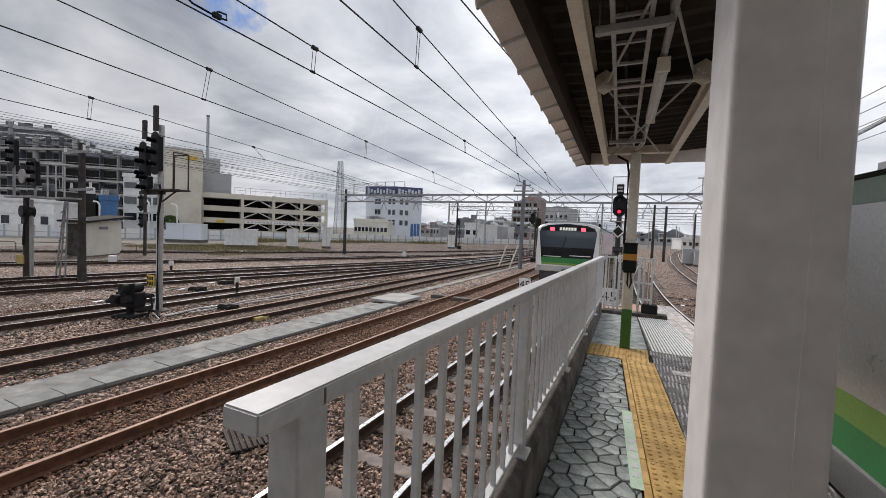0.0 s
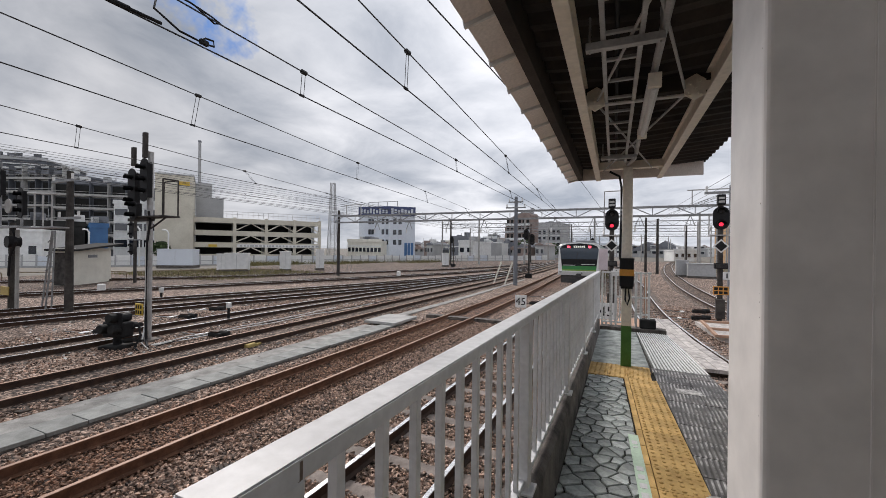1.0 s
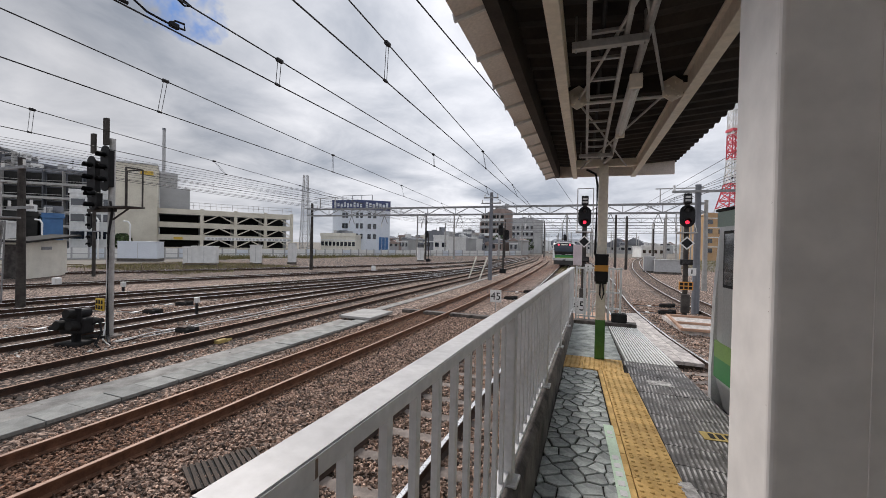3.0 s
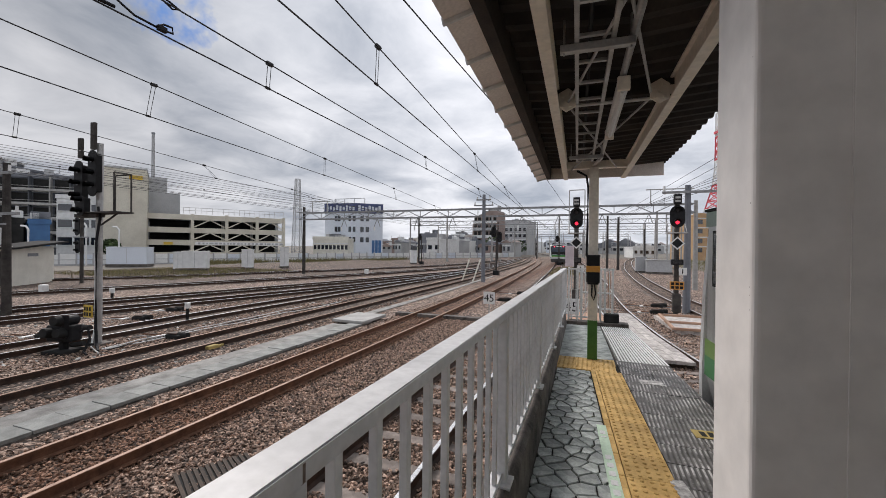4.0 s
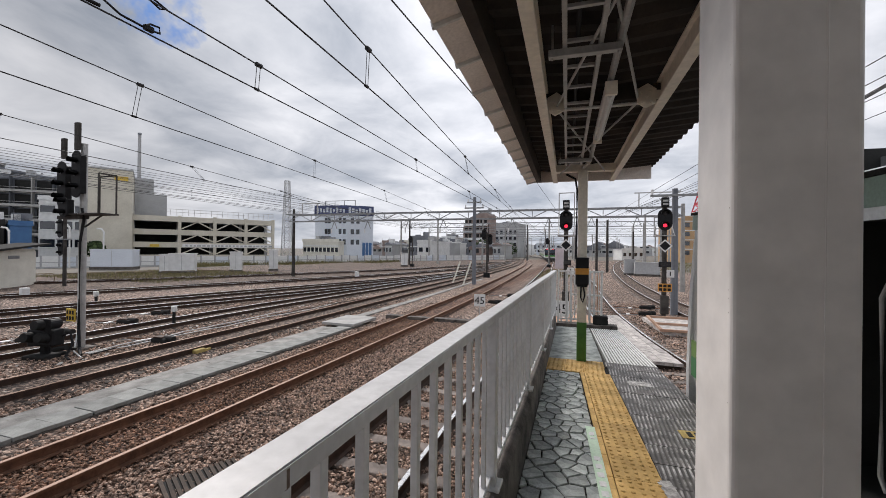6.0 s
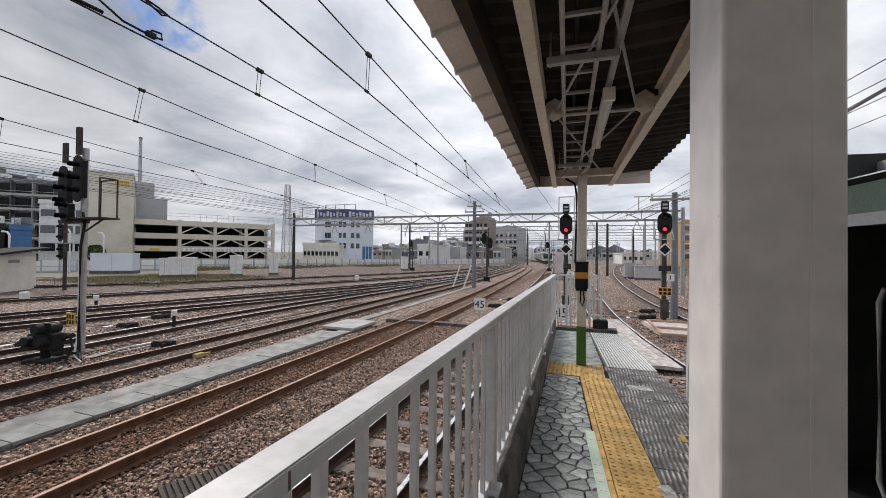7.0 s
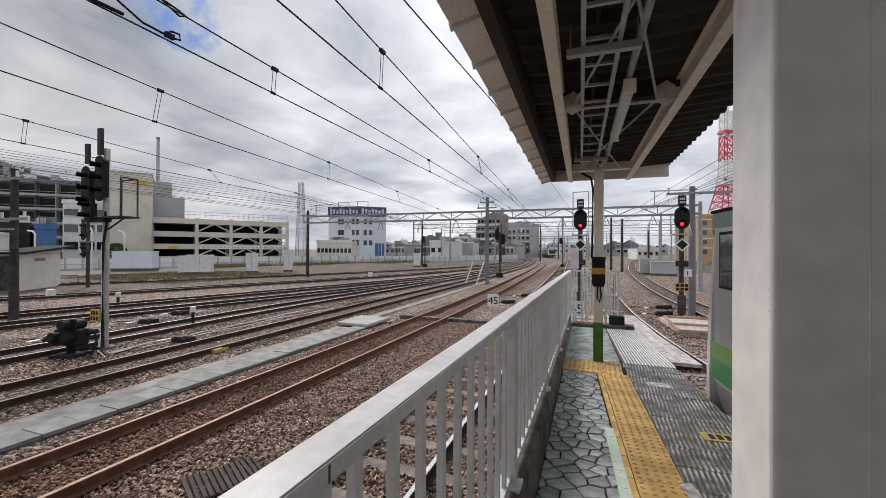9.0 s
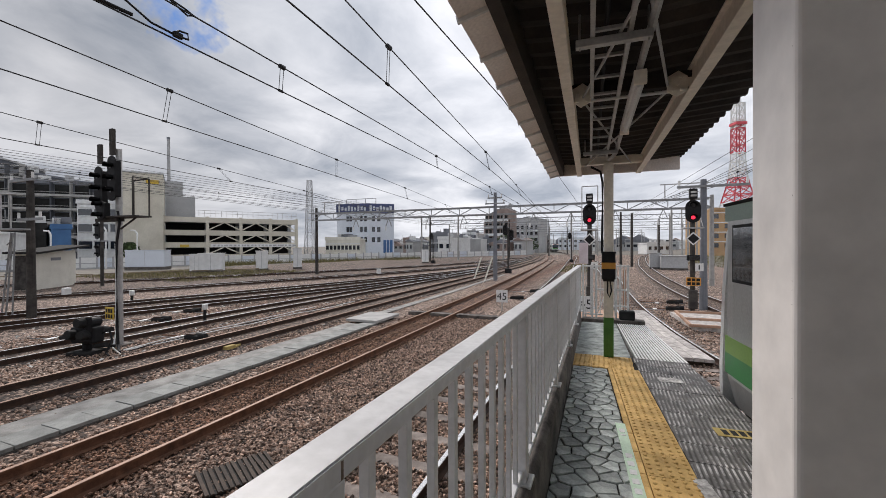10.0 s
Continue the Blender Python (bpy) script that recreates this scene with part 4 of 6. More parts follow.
        part("chip", bar((x - 0.0004, y, z), (x - 0.0004, y, z + r * rng.uniform(1.5, 3.5)), r, 6), M["stain"], t, "rusty paint chip")


near_column()


def end_column():
    t = thing("platform_column", "slim cream post with green foot and black box at the platform end", "column", (0.29, 6.06, 0))
    part("shaft", box(-0.062, 0.062, -0.055, 0.055, 0.0, 2.62, 0.010), M["cream"], t)
    part("foot", box(-0.0635, 0.0635, -0.0565, 0.0565, 0.0, 0.54, 0.010), M["green_band"], t, "dark green painted foot")
    part("collar", box(-0.072, 0.072, -0.064, 0.064, 1.02, 1.06, 0.006), M["rubber"], t)
    b = part("switch_box", box(-0.085, 0.085, -0.125, -0.057, 1.05, 1.41, 0.012), M["black"], t, "black emergency box")
    part("orange_band", box(-0.0865, 0.0865, -0.1265, -0.056, 1.19, 1.275, 0.003), M["orange"], b)
    part("lid", box(-0.09, 0.09, -0.13, -0.055, 1.395, 1.42, 0.005), M["black"], b)
    part("pull_cable", tube([(0.02, -0.09, 1.05), (0.035, -0.10, 0.90), (0.01, -0.105, 0.81), (-0.015, -0.10, 0.88), (-0.01, -0.09, 1.05)], 0.011), M["rubber"], t, "hanging black cable loop")
    part("conduit", tube([(-0.085, -0.03, 1.40), (-0.078, -0.03, 1.8), (-0.075, -0.03, 2.35), (-0.10, -0.03, 2.50), (-0.22, -0.03, 2.57)], 0.016), M["black"], t, "black conduit")


end_column()


# ---- trains ----
def train_section(crown, inset=0.0, drop=0.0):
    half = [(1.40, 0.95), (1.475, 1.25), (1.475, 1.64), (1.475, 2.03), (1.475, 2.78), (1.475, 2.98), (1.44, 3.12), (1.28, 3.36), (0.90, 3.54), (0.0, 3.62)]
    half = [(x, z if z < 2.9 else 2.9 + (z - 2.9) * crown) for x, z in half]
    pts = [(-x, z) for x, z in half[:-1]] + [half[-1]] + half[:-1][::-1]
    return [(x * (1 - inset), z - drop * max(0, (z - 2.6)) / 1.0) for x, z in pts]


def car_body(length, cab, opening, crown):
    """A car's stainless shell; opening: the stretch of the left side that is an open doorway."""
    bm = bmesh.new()
    ys = [0.0, -0.05, -0.14, -0.32] if cab else [0.0, -0.02]
    ins = [0.10, 0.045, 0.012, 0.0] if cab else [0.02, 0.0]
    if opening:
        ys += [opening[0], opening[1]]
        ins += [0, 0]
    ys.append(-length)
    ins.append(0)
    rings = []
    for y, i in zip(ys, ins):
        rings.append([bm.verts.new((x, y, z)) for x, z in train_section(crown, i, i * 3)])
    n = len(rings[0])
    for j, (a, b) in enumerate(zip(rings, rings[1:])):
        for i in range(n - 1):
            if opening and abs(ys[j] - opening[0]) < 1e-6 and 1 <= i <= 3:
                continue
            bm.faces.new((a[i], a[i + 1], b[i + 1], b[i]))
        bm.faces.new((a[n - 1], a[0], b[0], b[n - 1]))
    bm.faces.new(rings[0][::-1])
    bm.faces.new(rings[-1])
    bmesh.ops.recalc_face_normals(bm, faces=bm.faces)
    return bm


def side_panel(s, y0, y1, z0, z1, out=0.006, r=0.0):
    x = s * 1.475
    return box(x - 0.02, x + out, y0, y1, z0, z1, r) if s > 0 else box(x - out, x + 0.02, y0, y1, z0, z1, r)


def bogie(car, y):
    b = part("bogie", box(-1.05, 1.05, y - 1.3, y + 1.3, 0.42, 0.70, 0.05), M["train_under"], car)
    for dy in (-1.05, 1.05):
        for s in (-0.566, 0.566):
            part("wheel", bar((s - 0.06, y + dy, 0.43), (s + 0.06, y + dy, 0.43), 0.43, 24), M["rail_side"], b)


def commuter_train(label, cars, open_left, crown=1.0):
    t = thing("commuter_train", label, "train")
    for c in range(cars):
        y0 = -c * 20.0
        cab = c == 0
        length = 19.6
        opening = (-1.95, -2.80) if cab and open_left else None
        car = part("car", car_body(length, cab, opening, crown), M["silver"], t, "stainless steel carriage")
        car.location.y = y0
        part("roof", prism([(-0.95, -length + 0.2), (0.95, -length + 0.2), (0.95, -0.5), (-0.95, -0.5)], 3.56 - (1 - crown) * 0.72, 3.66 - (1 - crown) * 0.72), M["roof_grey"], car)
        part("air_conditioner", box(-0.85, 0.85, -11.6, -8.2, 3.62 - (1 - crown) * 0.72, 3.96 - (1 - crown) * 0.72, 0.06), M["roof_grey"], car)
        part("underframe", box(-1.25, 1.25, -length + 0.4, -0.9, 0.55, 1.0, 0.03), M["train_under"], car)
        bogie(car, -3.0)
        bogie(car, -16.6)
        for s in (-1, 1):
            lo = -0.14 if cab else -0.05
            gaps = [(lo, -length)]
            if opening and s < 0:
                gaps = [(lo, -1.93), (-2.82, -length)]
            for a, b in gaps:
                part("lime_stripe", side_panel(s, b, a, 1.49, 1.66, 0.0045), M["train_lime"], car)
                part("green_stripe", side_panel(s, b, a, 1.28, 1.49, 0.0045), M["train_green"], car)
            part("upper_stripe", side_panel(s, -length, lo, 2.845, 3.00, 0.0045), M["train_dim"], car)
            part("rain_gutter", side_panel(s, -length, lo, 3.003, 3.03, 0.022), M["rubber"], car)
            # cab window and crew door, then pairs of sliding doors and windows
            if cab:
                w = part("cab_window", side_panel(s, -1.02, -0.34, 2.26, 2.77, 0.008, 0.004), M["train_glass"], car)
                part("window_frame", side_panel(s, -1.05, -0.31, 2.23, 2.80, 0.003), M["black"], w)
                if not (s < 0 and opening):
                    d = part("crew_door", side_panel(s, -2.75, -2.0, 1.2, 2.80, 0.010, 0.004), M["silver"], car)
                    part("pane", side_panel(s, -2.62, -2.13, 2.05, 2.70, 0.013), M["train_glass"], d)
            for dy in ((-5.0, -9.4, -13.8, -17.6) if cab else (-2.4, -7.2, -12.0, -16.8)):
                for k in (0, 1):
                    d = part("sliding_door", side_panel(s, dy - 0.65 + k * 0.655, dy - 0.005 + k * 0.655, 1.15, 2.95, 0.010, 0.004), M["silver"], car)
                    part("pane", side_panel(s, dy - 0.52 + k * 0.655, dy - 0.135 + k * 0.655, 1.95, 2.78, 0.013), M["train_glass"], d)
            for wy in ((-7.2, -11.6, -15.7) if cab else (-4.8, -9.6, -14.4)):
                part("side_window", side_panel(s, wy - 1.2, wy + 1.2, 1.95, 2.80, 0.008, 0.004), M["train_glass"], car)
        if cab:
            cab_front(car, opening)
    return t


def cab_front(car, opening):
    # white mask as a frame round the black windscreen
    def face(outline, y0, y1):
        bm = bmesh.new()
        a = [bm.verts.new((x, y0, z)) for x, z in outline]
        b = [bm.verts.new((x, y1, z)) for x, z in outline]
        k = len(outline)
        for i in range(k):
            bm.faces.new((a[i], a[(i + 1) % k], b[(i + 1) % k], b[i]))
        bm.faces.new(a[::-1])
        bm.faces.new(b)
        bmesh.ops.recalc_face_normals(bm, faces=bm.faces)
        return bm
    part("front_mask", face([(-1.46, 1.02), (1.46, 1.02), (1.465, 1.5), (1.44, 2.3), (1.40, 2.92), (1.30, 3.18), (0.95, 3.33), (0, 3.41), (-0.95, 3.33), (-1.30, 3.18), (-1.40, 2.92), (-1.44, 2.3), (-1.465, 1.5)], -0.03, 0.05), M["train_white"], car, "white front mask")
    part("windscreen", face([(-1.20, 1.70), (1.20, 1.70), (1.30, 2.6), (1.335, 2.94), (1.22, 3.14), (0.90, 3.27), (0, 3.35), (-0.90, 3.27), (-1.22, 3.14), (-1.335, 2.94), (-1.30, 2.6)], 0.03, 0.066), M["windscreen"], car, "dark windscreen, its blue tint painted for reflected sky")
    part("lower_panel", face([(-1.20, 1.71), (1.20, 1.71), (1.245, 2.20), (-1.245, 2.20)], 0.03, 0.070), M["black"], car)
    part("header_panel", face([(-1.27, 3.0), (1.27, 3.0), (1.19, 3.12), (0.88, 3.24), (0, 3.32), (-0.88, 3.24), (-1.19, 3.12)], 0.03, 0.069), M["black"], car)
    part("front_stripe", face([(-1.17, 1.34), (1.17, 1.34), (1.20, 1.70), (-1.20, 1.70)], 0.03, 0.062), M["train_green"], car, "green front band")
    part("front_stripe", box(-1.17, 1.17, 0.03, 0.0635, 1.34, 1.44, 0.003), M["train_lime"], car, "lime front band")
    part("bumper_panel", box(-1.44, 1.44, 0.0, 0.058, 1.02, 1.30, 0.02), M["silver"], car)
    part("skirt", prism([(-1.28, -1.2), (1.28, -1.2), (1.28, -0.1), (1.05, 0.02), (-1.05, 0.02), (-1.28, -0.1)], 0.28, 1.0), M["train_under"], car, "grey skirt")
    part("coupler", box(-0.16, 0.16, -0.2, 0.42, 0.72, 0.98, 0.03), M["train_under"], car)
    d = part("destination_display", box(-0.50, 0.50, 0.06, 0.072, 3.00, 3.20, 0.004), M["black"], car)
    for k in range(6):
        part("writing_bar", box(-0.40 + k * 0.135, -0.30 + k * 0.135, 0.07, 0.0745, 3.03, 3.17), M["display"], d)
    for s in (-1, 1):
        part("tail_lamp", box(s * 0.72 - 0.11, s * 0.72 + 0.11, 0.055, 0.073, 3.00, 3.17, 0.012), M["tail_lamp"], car, "red tail lamp")
    part("wiper", bar((0.25, 0.085, 2.0), (0.05, 0.085, 2.75), 0.012, 6), M["black"], car)
    part("marking", box(-1.10, -0.15, 0.068, 0.0735, 1.80, 1.84), M["sign_white"], car)
    part("marking", box(0.25, 1.10, 0.068, 0.0735, 1.73, 1.77), M["sign_white"], car)
    for o in car.children:
        if o.name.split(".")[0] in ("front_mask", "windscreen", "lower_panel", "header_panel", "front_stripe", "bumper_panel", "destination_display", "tail_lamp", "wiper", "marking"):
            o.location.z = -0.18
    # cab interior behind the open crew door, its shade put into near-black linings
    if opening:
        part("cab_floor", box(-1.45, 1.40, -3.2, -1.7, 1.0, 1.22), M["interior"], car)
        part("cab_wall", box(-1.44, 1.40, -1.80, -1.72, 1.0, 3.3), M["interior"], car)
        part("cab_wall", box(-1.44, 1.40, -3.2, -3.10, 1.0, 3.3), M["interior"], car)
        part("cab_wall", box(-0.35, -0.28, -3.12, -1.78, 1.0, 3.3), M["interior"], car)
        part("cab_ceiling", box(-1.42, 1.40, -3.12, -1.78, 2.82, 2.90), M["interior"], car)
        part("handrail", tube([(-1.34, -2.54, 2.44), (-1.40, -2.50, 2.45), (-1.40, -2.47, 2.38), (-1.40, -2.47, 1.46), (-1.40, -2.50, 1.40), (-1.34, -2.54, 1.40)], 0.013, 8), M["galv"], car, "bright steel handrail")
        part("door_jamb", box(-1.472, -1.40, -1.97, -1.93, 1.2, 2.80), M["galv"], car)


arriving = commuter_train("stainless green-striped commuter train at the platform, crew door open", 2, True, 0.42)
leaving = commuter_train("stainless commuter train with white front and green stripes running away", 4, False, 0.48)


# ---- signals and signs ----
def lamp_head(parent, x, z, w, h, lamps, lit, y=0.0, face=-1, depth=0.18):
    """A signal head with a rounded backboard and hooded lenses; face -1 looks to smaller y."""
    out = []
    r = w / 2
    for k in range(9):
        a = math.pi * k / 8
        out.append((x + r * math.cos(a), z + h / 2 - r + r * math.sin(a)))
    for k in range(9):
        a = math.pi + math.pi * k / 8
        out.append((x + r * math.cos(a), z - h / 2 + r + r * math.sin(a)))
    bm = bmesh.new()
    f = [bm.verts.new((px, y + face * 0.02, pz)) for px, pz in out]
    b = [bm.verts.new((px, y - face * 0.01, pz)) for px, pz in out]
    n = len(out)
    for i in range(n):
        bm.faces.new((f[i], f[(i + 1) % n], b[(i + 1) % n], b[i]))
    bm.faces.new(f)
    bm.faces.new(b[::-1])
    bmesh.ops.recalc_face_normals(bm, faces=bm.faces)
    head = part("backboard", bm, M["black"], parent, "black oval backboard")
    part("lamp_case", box(x - r * 0.55, x + r * 0.55, y - face * 0.01, y - face * depth, z - h * 0.4, z + h * 0.4, 0.02), M["black"], head)
    for k in range(lamps):
        lz = z + h * 0.27 - (k * h * 0.54 / max(1, lamps - 1) if lamps > 1 else 0)
        part("lens", bar((x, y + face * 0.020, lz), (x, y + face * 0.045, lz), r * 0.27, 16), M["red_lamp"] if k == lit else M["lens"], head, "glowing red lens" if k == lit else "")
        hood = bmesh.new()
        seg = 10
        ring = []
        for yy in (0.02, 0.19):
            ring.append([hood.verts.new((x + r * 0.56 * math.cos(radians(-10 + 200 * i / seg)), y + face * yy, lz + r * 0.56 * math.sin(radians(-10 + 200 * i / seg)))) for i in range(seg + 1)])
        for i in range(seg):
            hood.faces.new((ring[0][i], ring[0][i + 1], ring[1][i + 1], ring[1][i]))
        bmesh.ops.solidify(hood, geom=list(hood.faces), thickness=0.008)
        part("hood", hood, M["black"], head)
    return head


def diamond(parent, x, z, r, y):
    for k, (rr, m, dy) in enumerate(((r, M["sign_white"], 0), (r * 0.74, M["black"], -0.006))):
        bm = bmesh.new()
        f = [bm.verts.new((x + rr * math.cos(a), y - 0.01 + dy, z + rr * math.sin(a))) for a in (0, math.pi / 2, math.pi, 1.5 * math.pi)]
        b = [bm.verts.new((v.co.x, y + 0.004, v.co.z)) for v in f]
        for i in range(4):
            bm.faces.new((f[i], f[(i + 1) % 4], b[(i + 1) % 4], b[i]))
        bm.faces.new(f)
        bm.faces.new(b[::-1])
        bmesh.ops.recalc_face_normals(bm, faces=bm.faces)
        part("diamond_plate", bm, m, parent)


def starting_signal(at, rz, yellow, frame_top):
    t = thing("railway_signal", "trackside signal mast with a red light and a black diamond plate", "railway signal", at, rz, "red starting signals")
    part("mast", bar((0, 0.1, 0), (0, 0.1, 4.62), 0.095, 12), M["pole"], t)
    part("base", box(-0.22, 0.22, -0.12, 0.32, -0.12, 0.10, 0.02), M["concrete"], t)
    lamp_head(t, 0.0, 4.12, 0.54, 0.90, 2, 1)
    part("route_box", box(-0.14, 0.14, -0.10, 0.10, 4.62, 5.02, 0.02), M["black"], t)
    for k in range(2):
        part("route_mark", box(-0.10, 0.10, -0.106, -0.10, 4.70 + k * 0.14, 4.78 + k * 0.14), M["galv"], t)
    part("platform", box(-0.36, 0.36, -0.15, 0.45, 3.44, 3.48), M["galv"], t)
    for s in (-0.33, 0.33):
        part("guard_post", bar((s, 0.42, 3.46), (s, 0.42, frame_top), 0.022), M["galv"], t)
        part("guard_post", bar((s, -0.1, 3.46), (s, 0.42, 3.9), 0.015), M["galv"], t)
    part("guard_rail", bar((-0.33, 0.42, frame_top), (0.33, 0.42, frame_top), 0.022), M["galv"], t)
    diamond(t, 0.0, 3.04, 0.27, -0.05)
    part("repeater_box", box(-0.22, 0.22, -0.12, 0.05, 2.17, 2.39, 0.02), M["black"], t)
    part("repeater_face", box(-0.17, 0.17, -0.126, -0.12, 2.20, 2.36), M["lens"], t)
    part("number_plate", box(0.06, 0.34, -0.10, -0.08, 1.76, 2.06), M["sign_white"], t)
    part("bar_mark", box(0.17, 0.21, -0.105, -0.10, 1.82, 2.0), M["black"], t)
    if yellow:
        part("yellow_plate", box(-0.25, 0.25, -0.10, -0.06, 1.18, 1.50), M["orange"], t)
        for i in range(3):
            for j in range(2):
                part("bar_mark", box(-0.215 + i * 0.155, -0.095 + i * 0.155, -0.106, -0.10, 1.205 + j * 0.15, 1.315 + j * 0.15), M["black"], t)
    part("cable_box", box(-0.15, 0.15, -0.10, 0.10, 0.25, 1.0, 0.02), M["pole"], t)
    for k in range(14):
        part("rung", bar((-0.16, 0.2, 0.3 + k * 0.24), (0.16, 0.2, 0.3 + k * 0.24), 0.012, 6), M["galv"], t)
    return t


starting_signal((3.47, 18.75, -1.28), 0, True, 4.25)
starting_signal((-0.40, 18.75, -1.28), 0, False, 5.4)


def speed_sign(at, rz, h=0.9):
    t = thing("speed_sign", "small white square speed sign reading 45 on a short post", "speed sign", at, rz, "speed signs")
    part("post", bar((0, 0.03, 0), (0, 0.03, h), 0.025), M["galv"], t)
    part("plate", box(-0.24, 0.24, -0.012, 0.012, h - 0.42, h + 0.10, 0.006), M["sign_white"], t)
    cu = bpy.data.curves.new("lettering", "FONT")
    cu.body = "45"
    cu.size, cu.align_x, cu.extrude = 0.44, "CENTER", 0.002
    tmp = bpy.data.objects.new("lettering", cu)
    me = bpy.data.meshes.new_from_object(tmp)
    bpy.data.objects.remove(tmp)
    me.materials.append(M["black"])
    ob = new("lettering", me)
    ob.parent = t
    ob.matrix_basis = pose(0, -0.016, h - 0.31, 90, 0, 0)


speed_sign((-3.84, 17.0, -1.28), 4, 0.80)
speed_sign((-0.35, 14.0, -1.28), 0, 1.05)


def yard_signal():
    t = thing("yard_signal", "grey signal mast with two dark three-lamp heads and a side platform", "railway signal", (-12.48, 7.30, -1.30))
    part("mast", bar((0, 0, 0), (0.06, 0, 5.55), 0.095, 14, 0.075), M["galv"], t)
    part("base", box(-0.25, 0.25, -0.25, 0.25, -0.15, 0.08, 0.02), M["concrete_dark"], t)
    lamp_head(t, -0.50, 4.45, 0.36, 1.25, 3, -1, -0.20)
    lamp_head(t, 0.10, 4.70, 0.36, 1.25, 3, -1, -0.20)
    lamp_head(t, -0.22, 3.82, 0.36, 0.55, 2, -1, -0.30)
    part("number_panel", box(-0.57, -0.42, -0.20, -0.12, 5.15, 5.70, 0.01), M["pole"], t)
    part("number_panel", box(-0.02, 0.13, -0.20, -0.11, 5.35, 6.08, 0.01), M["pole"], t)
    part("bracket", box(-0.7, 0.25, -0.2, 0.02, 3.52, 3.61), M["pole"], t)
    part("platform", box(-0.35, 1.05, -0.25, 0.25, 3.62, 3.66), M["pole"], t)
    for x, y in ((0.35, 0.2), (1.02, 0.2), (1.02, -0.22)):
        part("guard_post", flat_bar((x, y, 3.64), (x, y, 4.68), 0.03), M["pole"], t)
    part("guard_rail", flat_bar((0.35, 0.2, 4.68), (1.02, 0.2, 4.68), 0.03), M["pole"], t)
    part("guard_rail", flat_bar((1.02, -0.22, 4.68), (1.02, 0.2, 4.68), 0.03), M["pole"], t)
    part("stay", flat_bar((0.08, 0, 3.3), (0.8, 0, 3.62), 0.035), M["pole"], t)
    part("cable", tube([(0.16, -0.10, 3.8), (0.28, -0.12, 3.5), (0.13, -0.12, 2.9), (0.12, -0.12, 0.6), (0.30, -0.2, 0.12), (0.9, -0.5, 0.05)], 0.035), M["black"], t, "black cable down the mast")
    part("cable", tube([(0.10, -0.13, 2.9), (0.10, -0.13, 0.5), (0.35, -0.35, 0.07), (1.1, -0.6, 0.04)], 0.02), M["sign_white"], t, "pale cable down the mast")
    part("yellow_plate", box(-0.34, 0.02, -0.16, -0.13, 0.78, 1.12, 0.005), M["yellow"], t)
    for i in range(3):
        for j in range(2):
            part("bar_mark", box(-0.31 + i * 0.11, -0.24 + i * 0.11, -0.165, -0.16, 0.82 + j * 0.15, 0.92 + j * 0.15), M["black"], t)


yard_signal()


def dwarf_signal(at, rz):
    t = thing("dwarf_signal", "low black shunting signal with twin hooded lamps between tracks", "railway signal", at, rz)
    part("base", box(-0.30, 0.30, -0.30, 0.30, -0.08, 0.10, 0.03), M["rubber"], t)
    part("stem", bar((0, 0, 0.1), (0, 0, 0.4), 0.10, 10), M["black"], t)
    part("body", box(-0.34, 0.34, -0.16, 0.18, 0.30, 0.72, 0.05), M["black"], t)
    for x0, x1, y, z, r in ((-0.75, -0.30, 0.10, 0.36, 0.05), (0.28, 0.62, -0.05, 0.22, 0.06), (-0.55, 0.55, 0.24, 0.12, 0.035)):
        part("bracket_arm", bar((x0, y, z), (x1, y, z + 0.05), r, 10), M["rubber"], t)
    part("cable", tube([(0.3, 0.1, 0.5), (0.5, 0.15, 0.62), (0.62, 0.1, 0.35), (0.6, -0.05, 0.05), (0.85, -0.2, 0.02)], 0.03), M["black"], t, "black cable loop")
    part("identity_plate", box(0.16, 0.34, -0.19, -0.165, 0.62, 0.98, 0.01), M["black"], t)
    for x, z in ((-0.18, 0.52), (0.18, 0.52), (0.10, 0.82)):
        part("lamp_case", bar((x, 0.22, z), (x, -0.22, z), 0.125, 14), M["black"], t)
        part("hood", bar((x, -0.2, z + 0.02), (x, -0.36, z + 0.04), 0.13, 14, 0.11), M["rubber"], t)


dwarf_signal((-12.3, 6.45, -1.28), 15)


def point_motor(at, rz):
    t = thing("point_machine", "dark cast point machine with rods beside the rails", "point machine", at, rz)
    part("case", box(-0.26, 0.26, -0.16, 0.16, -0.02, 0.15, 0.04), M["rubber"], t)
    part("lid", box(-0.20, 0.12, -0.13, 0.13, 0.15, 0.19, 0.015), M["rail_side"], t)
    part("motor", bar((0.10, 0, 0.12), (0.42, 0, 0.12), 0.09, 12), M["rubber"], t)
    part("rod", bar((-1.4, 0.1, 0.04), (0.8, 0.1, 0.04), 0.02), M["rust"], t)
    part("rod", bar((-1.4, -0.1, 0.03), (0.8, -0.1, 0.03), 0.016), M["steel"], t)
    part("crank", box(-0.75, -0.60, -0.2, 0.2, 0.0, 0.05, 0.01), M["sign_white"], t)


for at, rz in (((-15.0, 8.2, -1.28), 8), ((-14.6, 7.2, -1.28), 12), ((-11.2, 8.6, -1.28), 5), ((-16.0, 12.0, -1.28), 12), ((-15.2, 10.2, -1.28), 12), ((3.2, 22.0, -1.28), 0), ((2.9, 19.8, -1.28), 0), ((-4.1, 21.0, -1.28), 0), ((-3.7, 24.5, -1.28), 0)):
    point_motor(at, rz)


def marker(at, h, w, m, label):
    t = thing("track_marker", label, "marker", at)
    part("post", bar((0, 0, 0), (0, 0, h), w * 0.35, 8), M["rubber"], t)
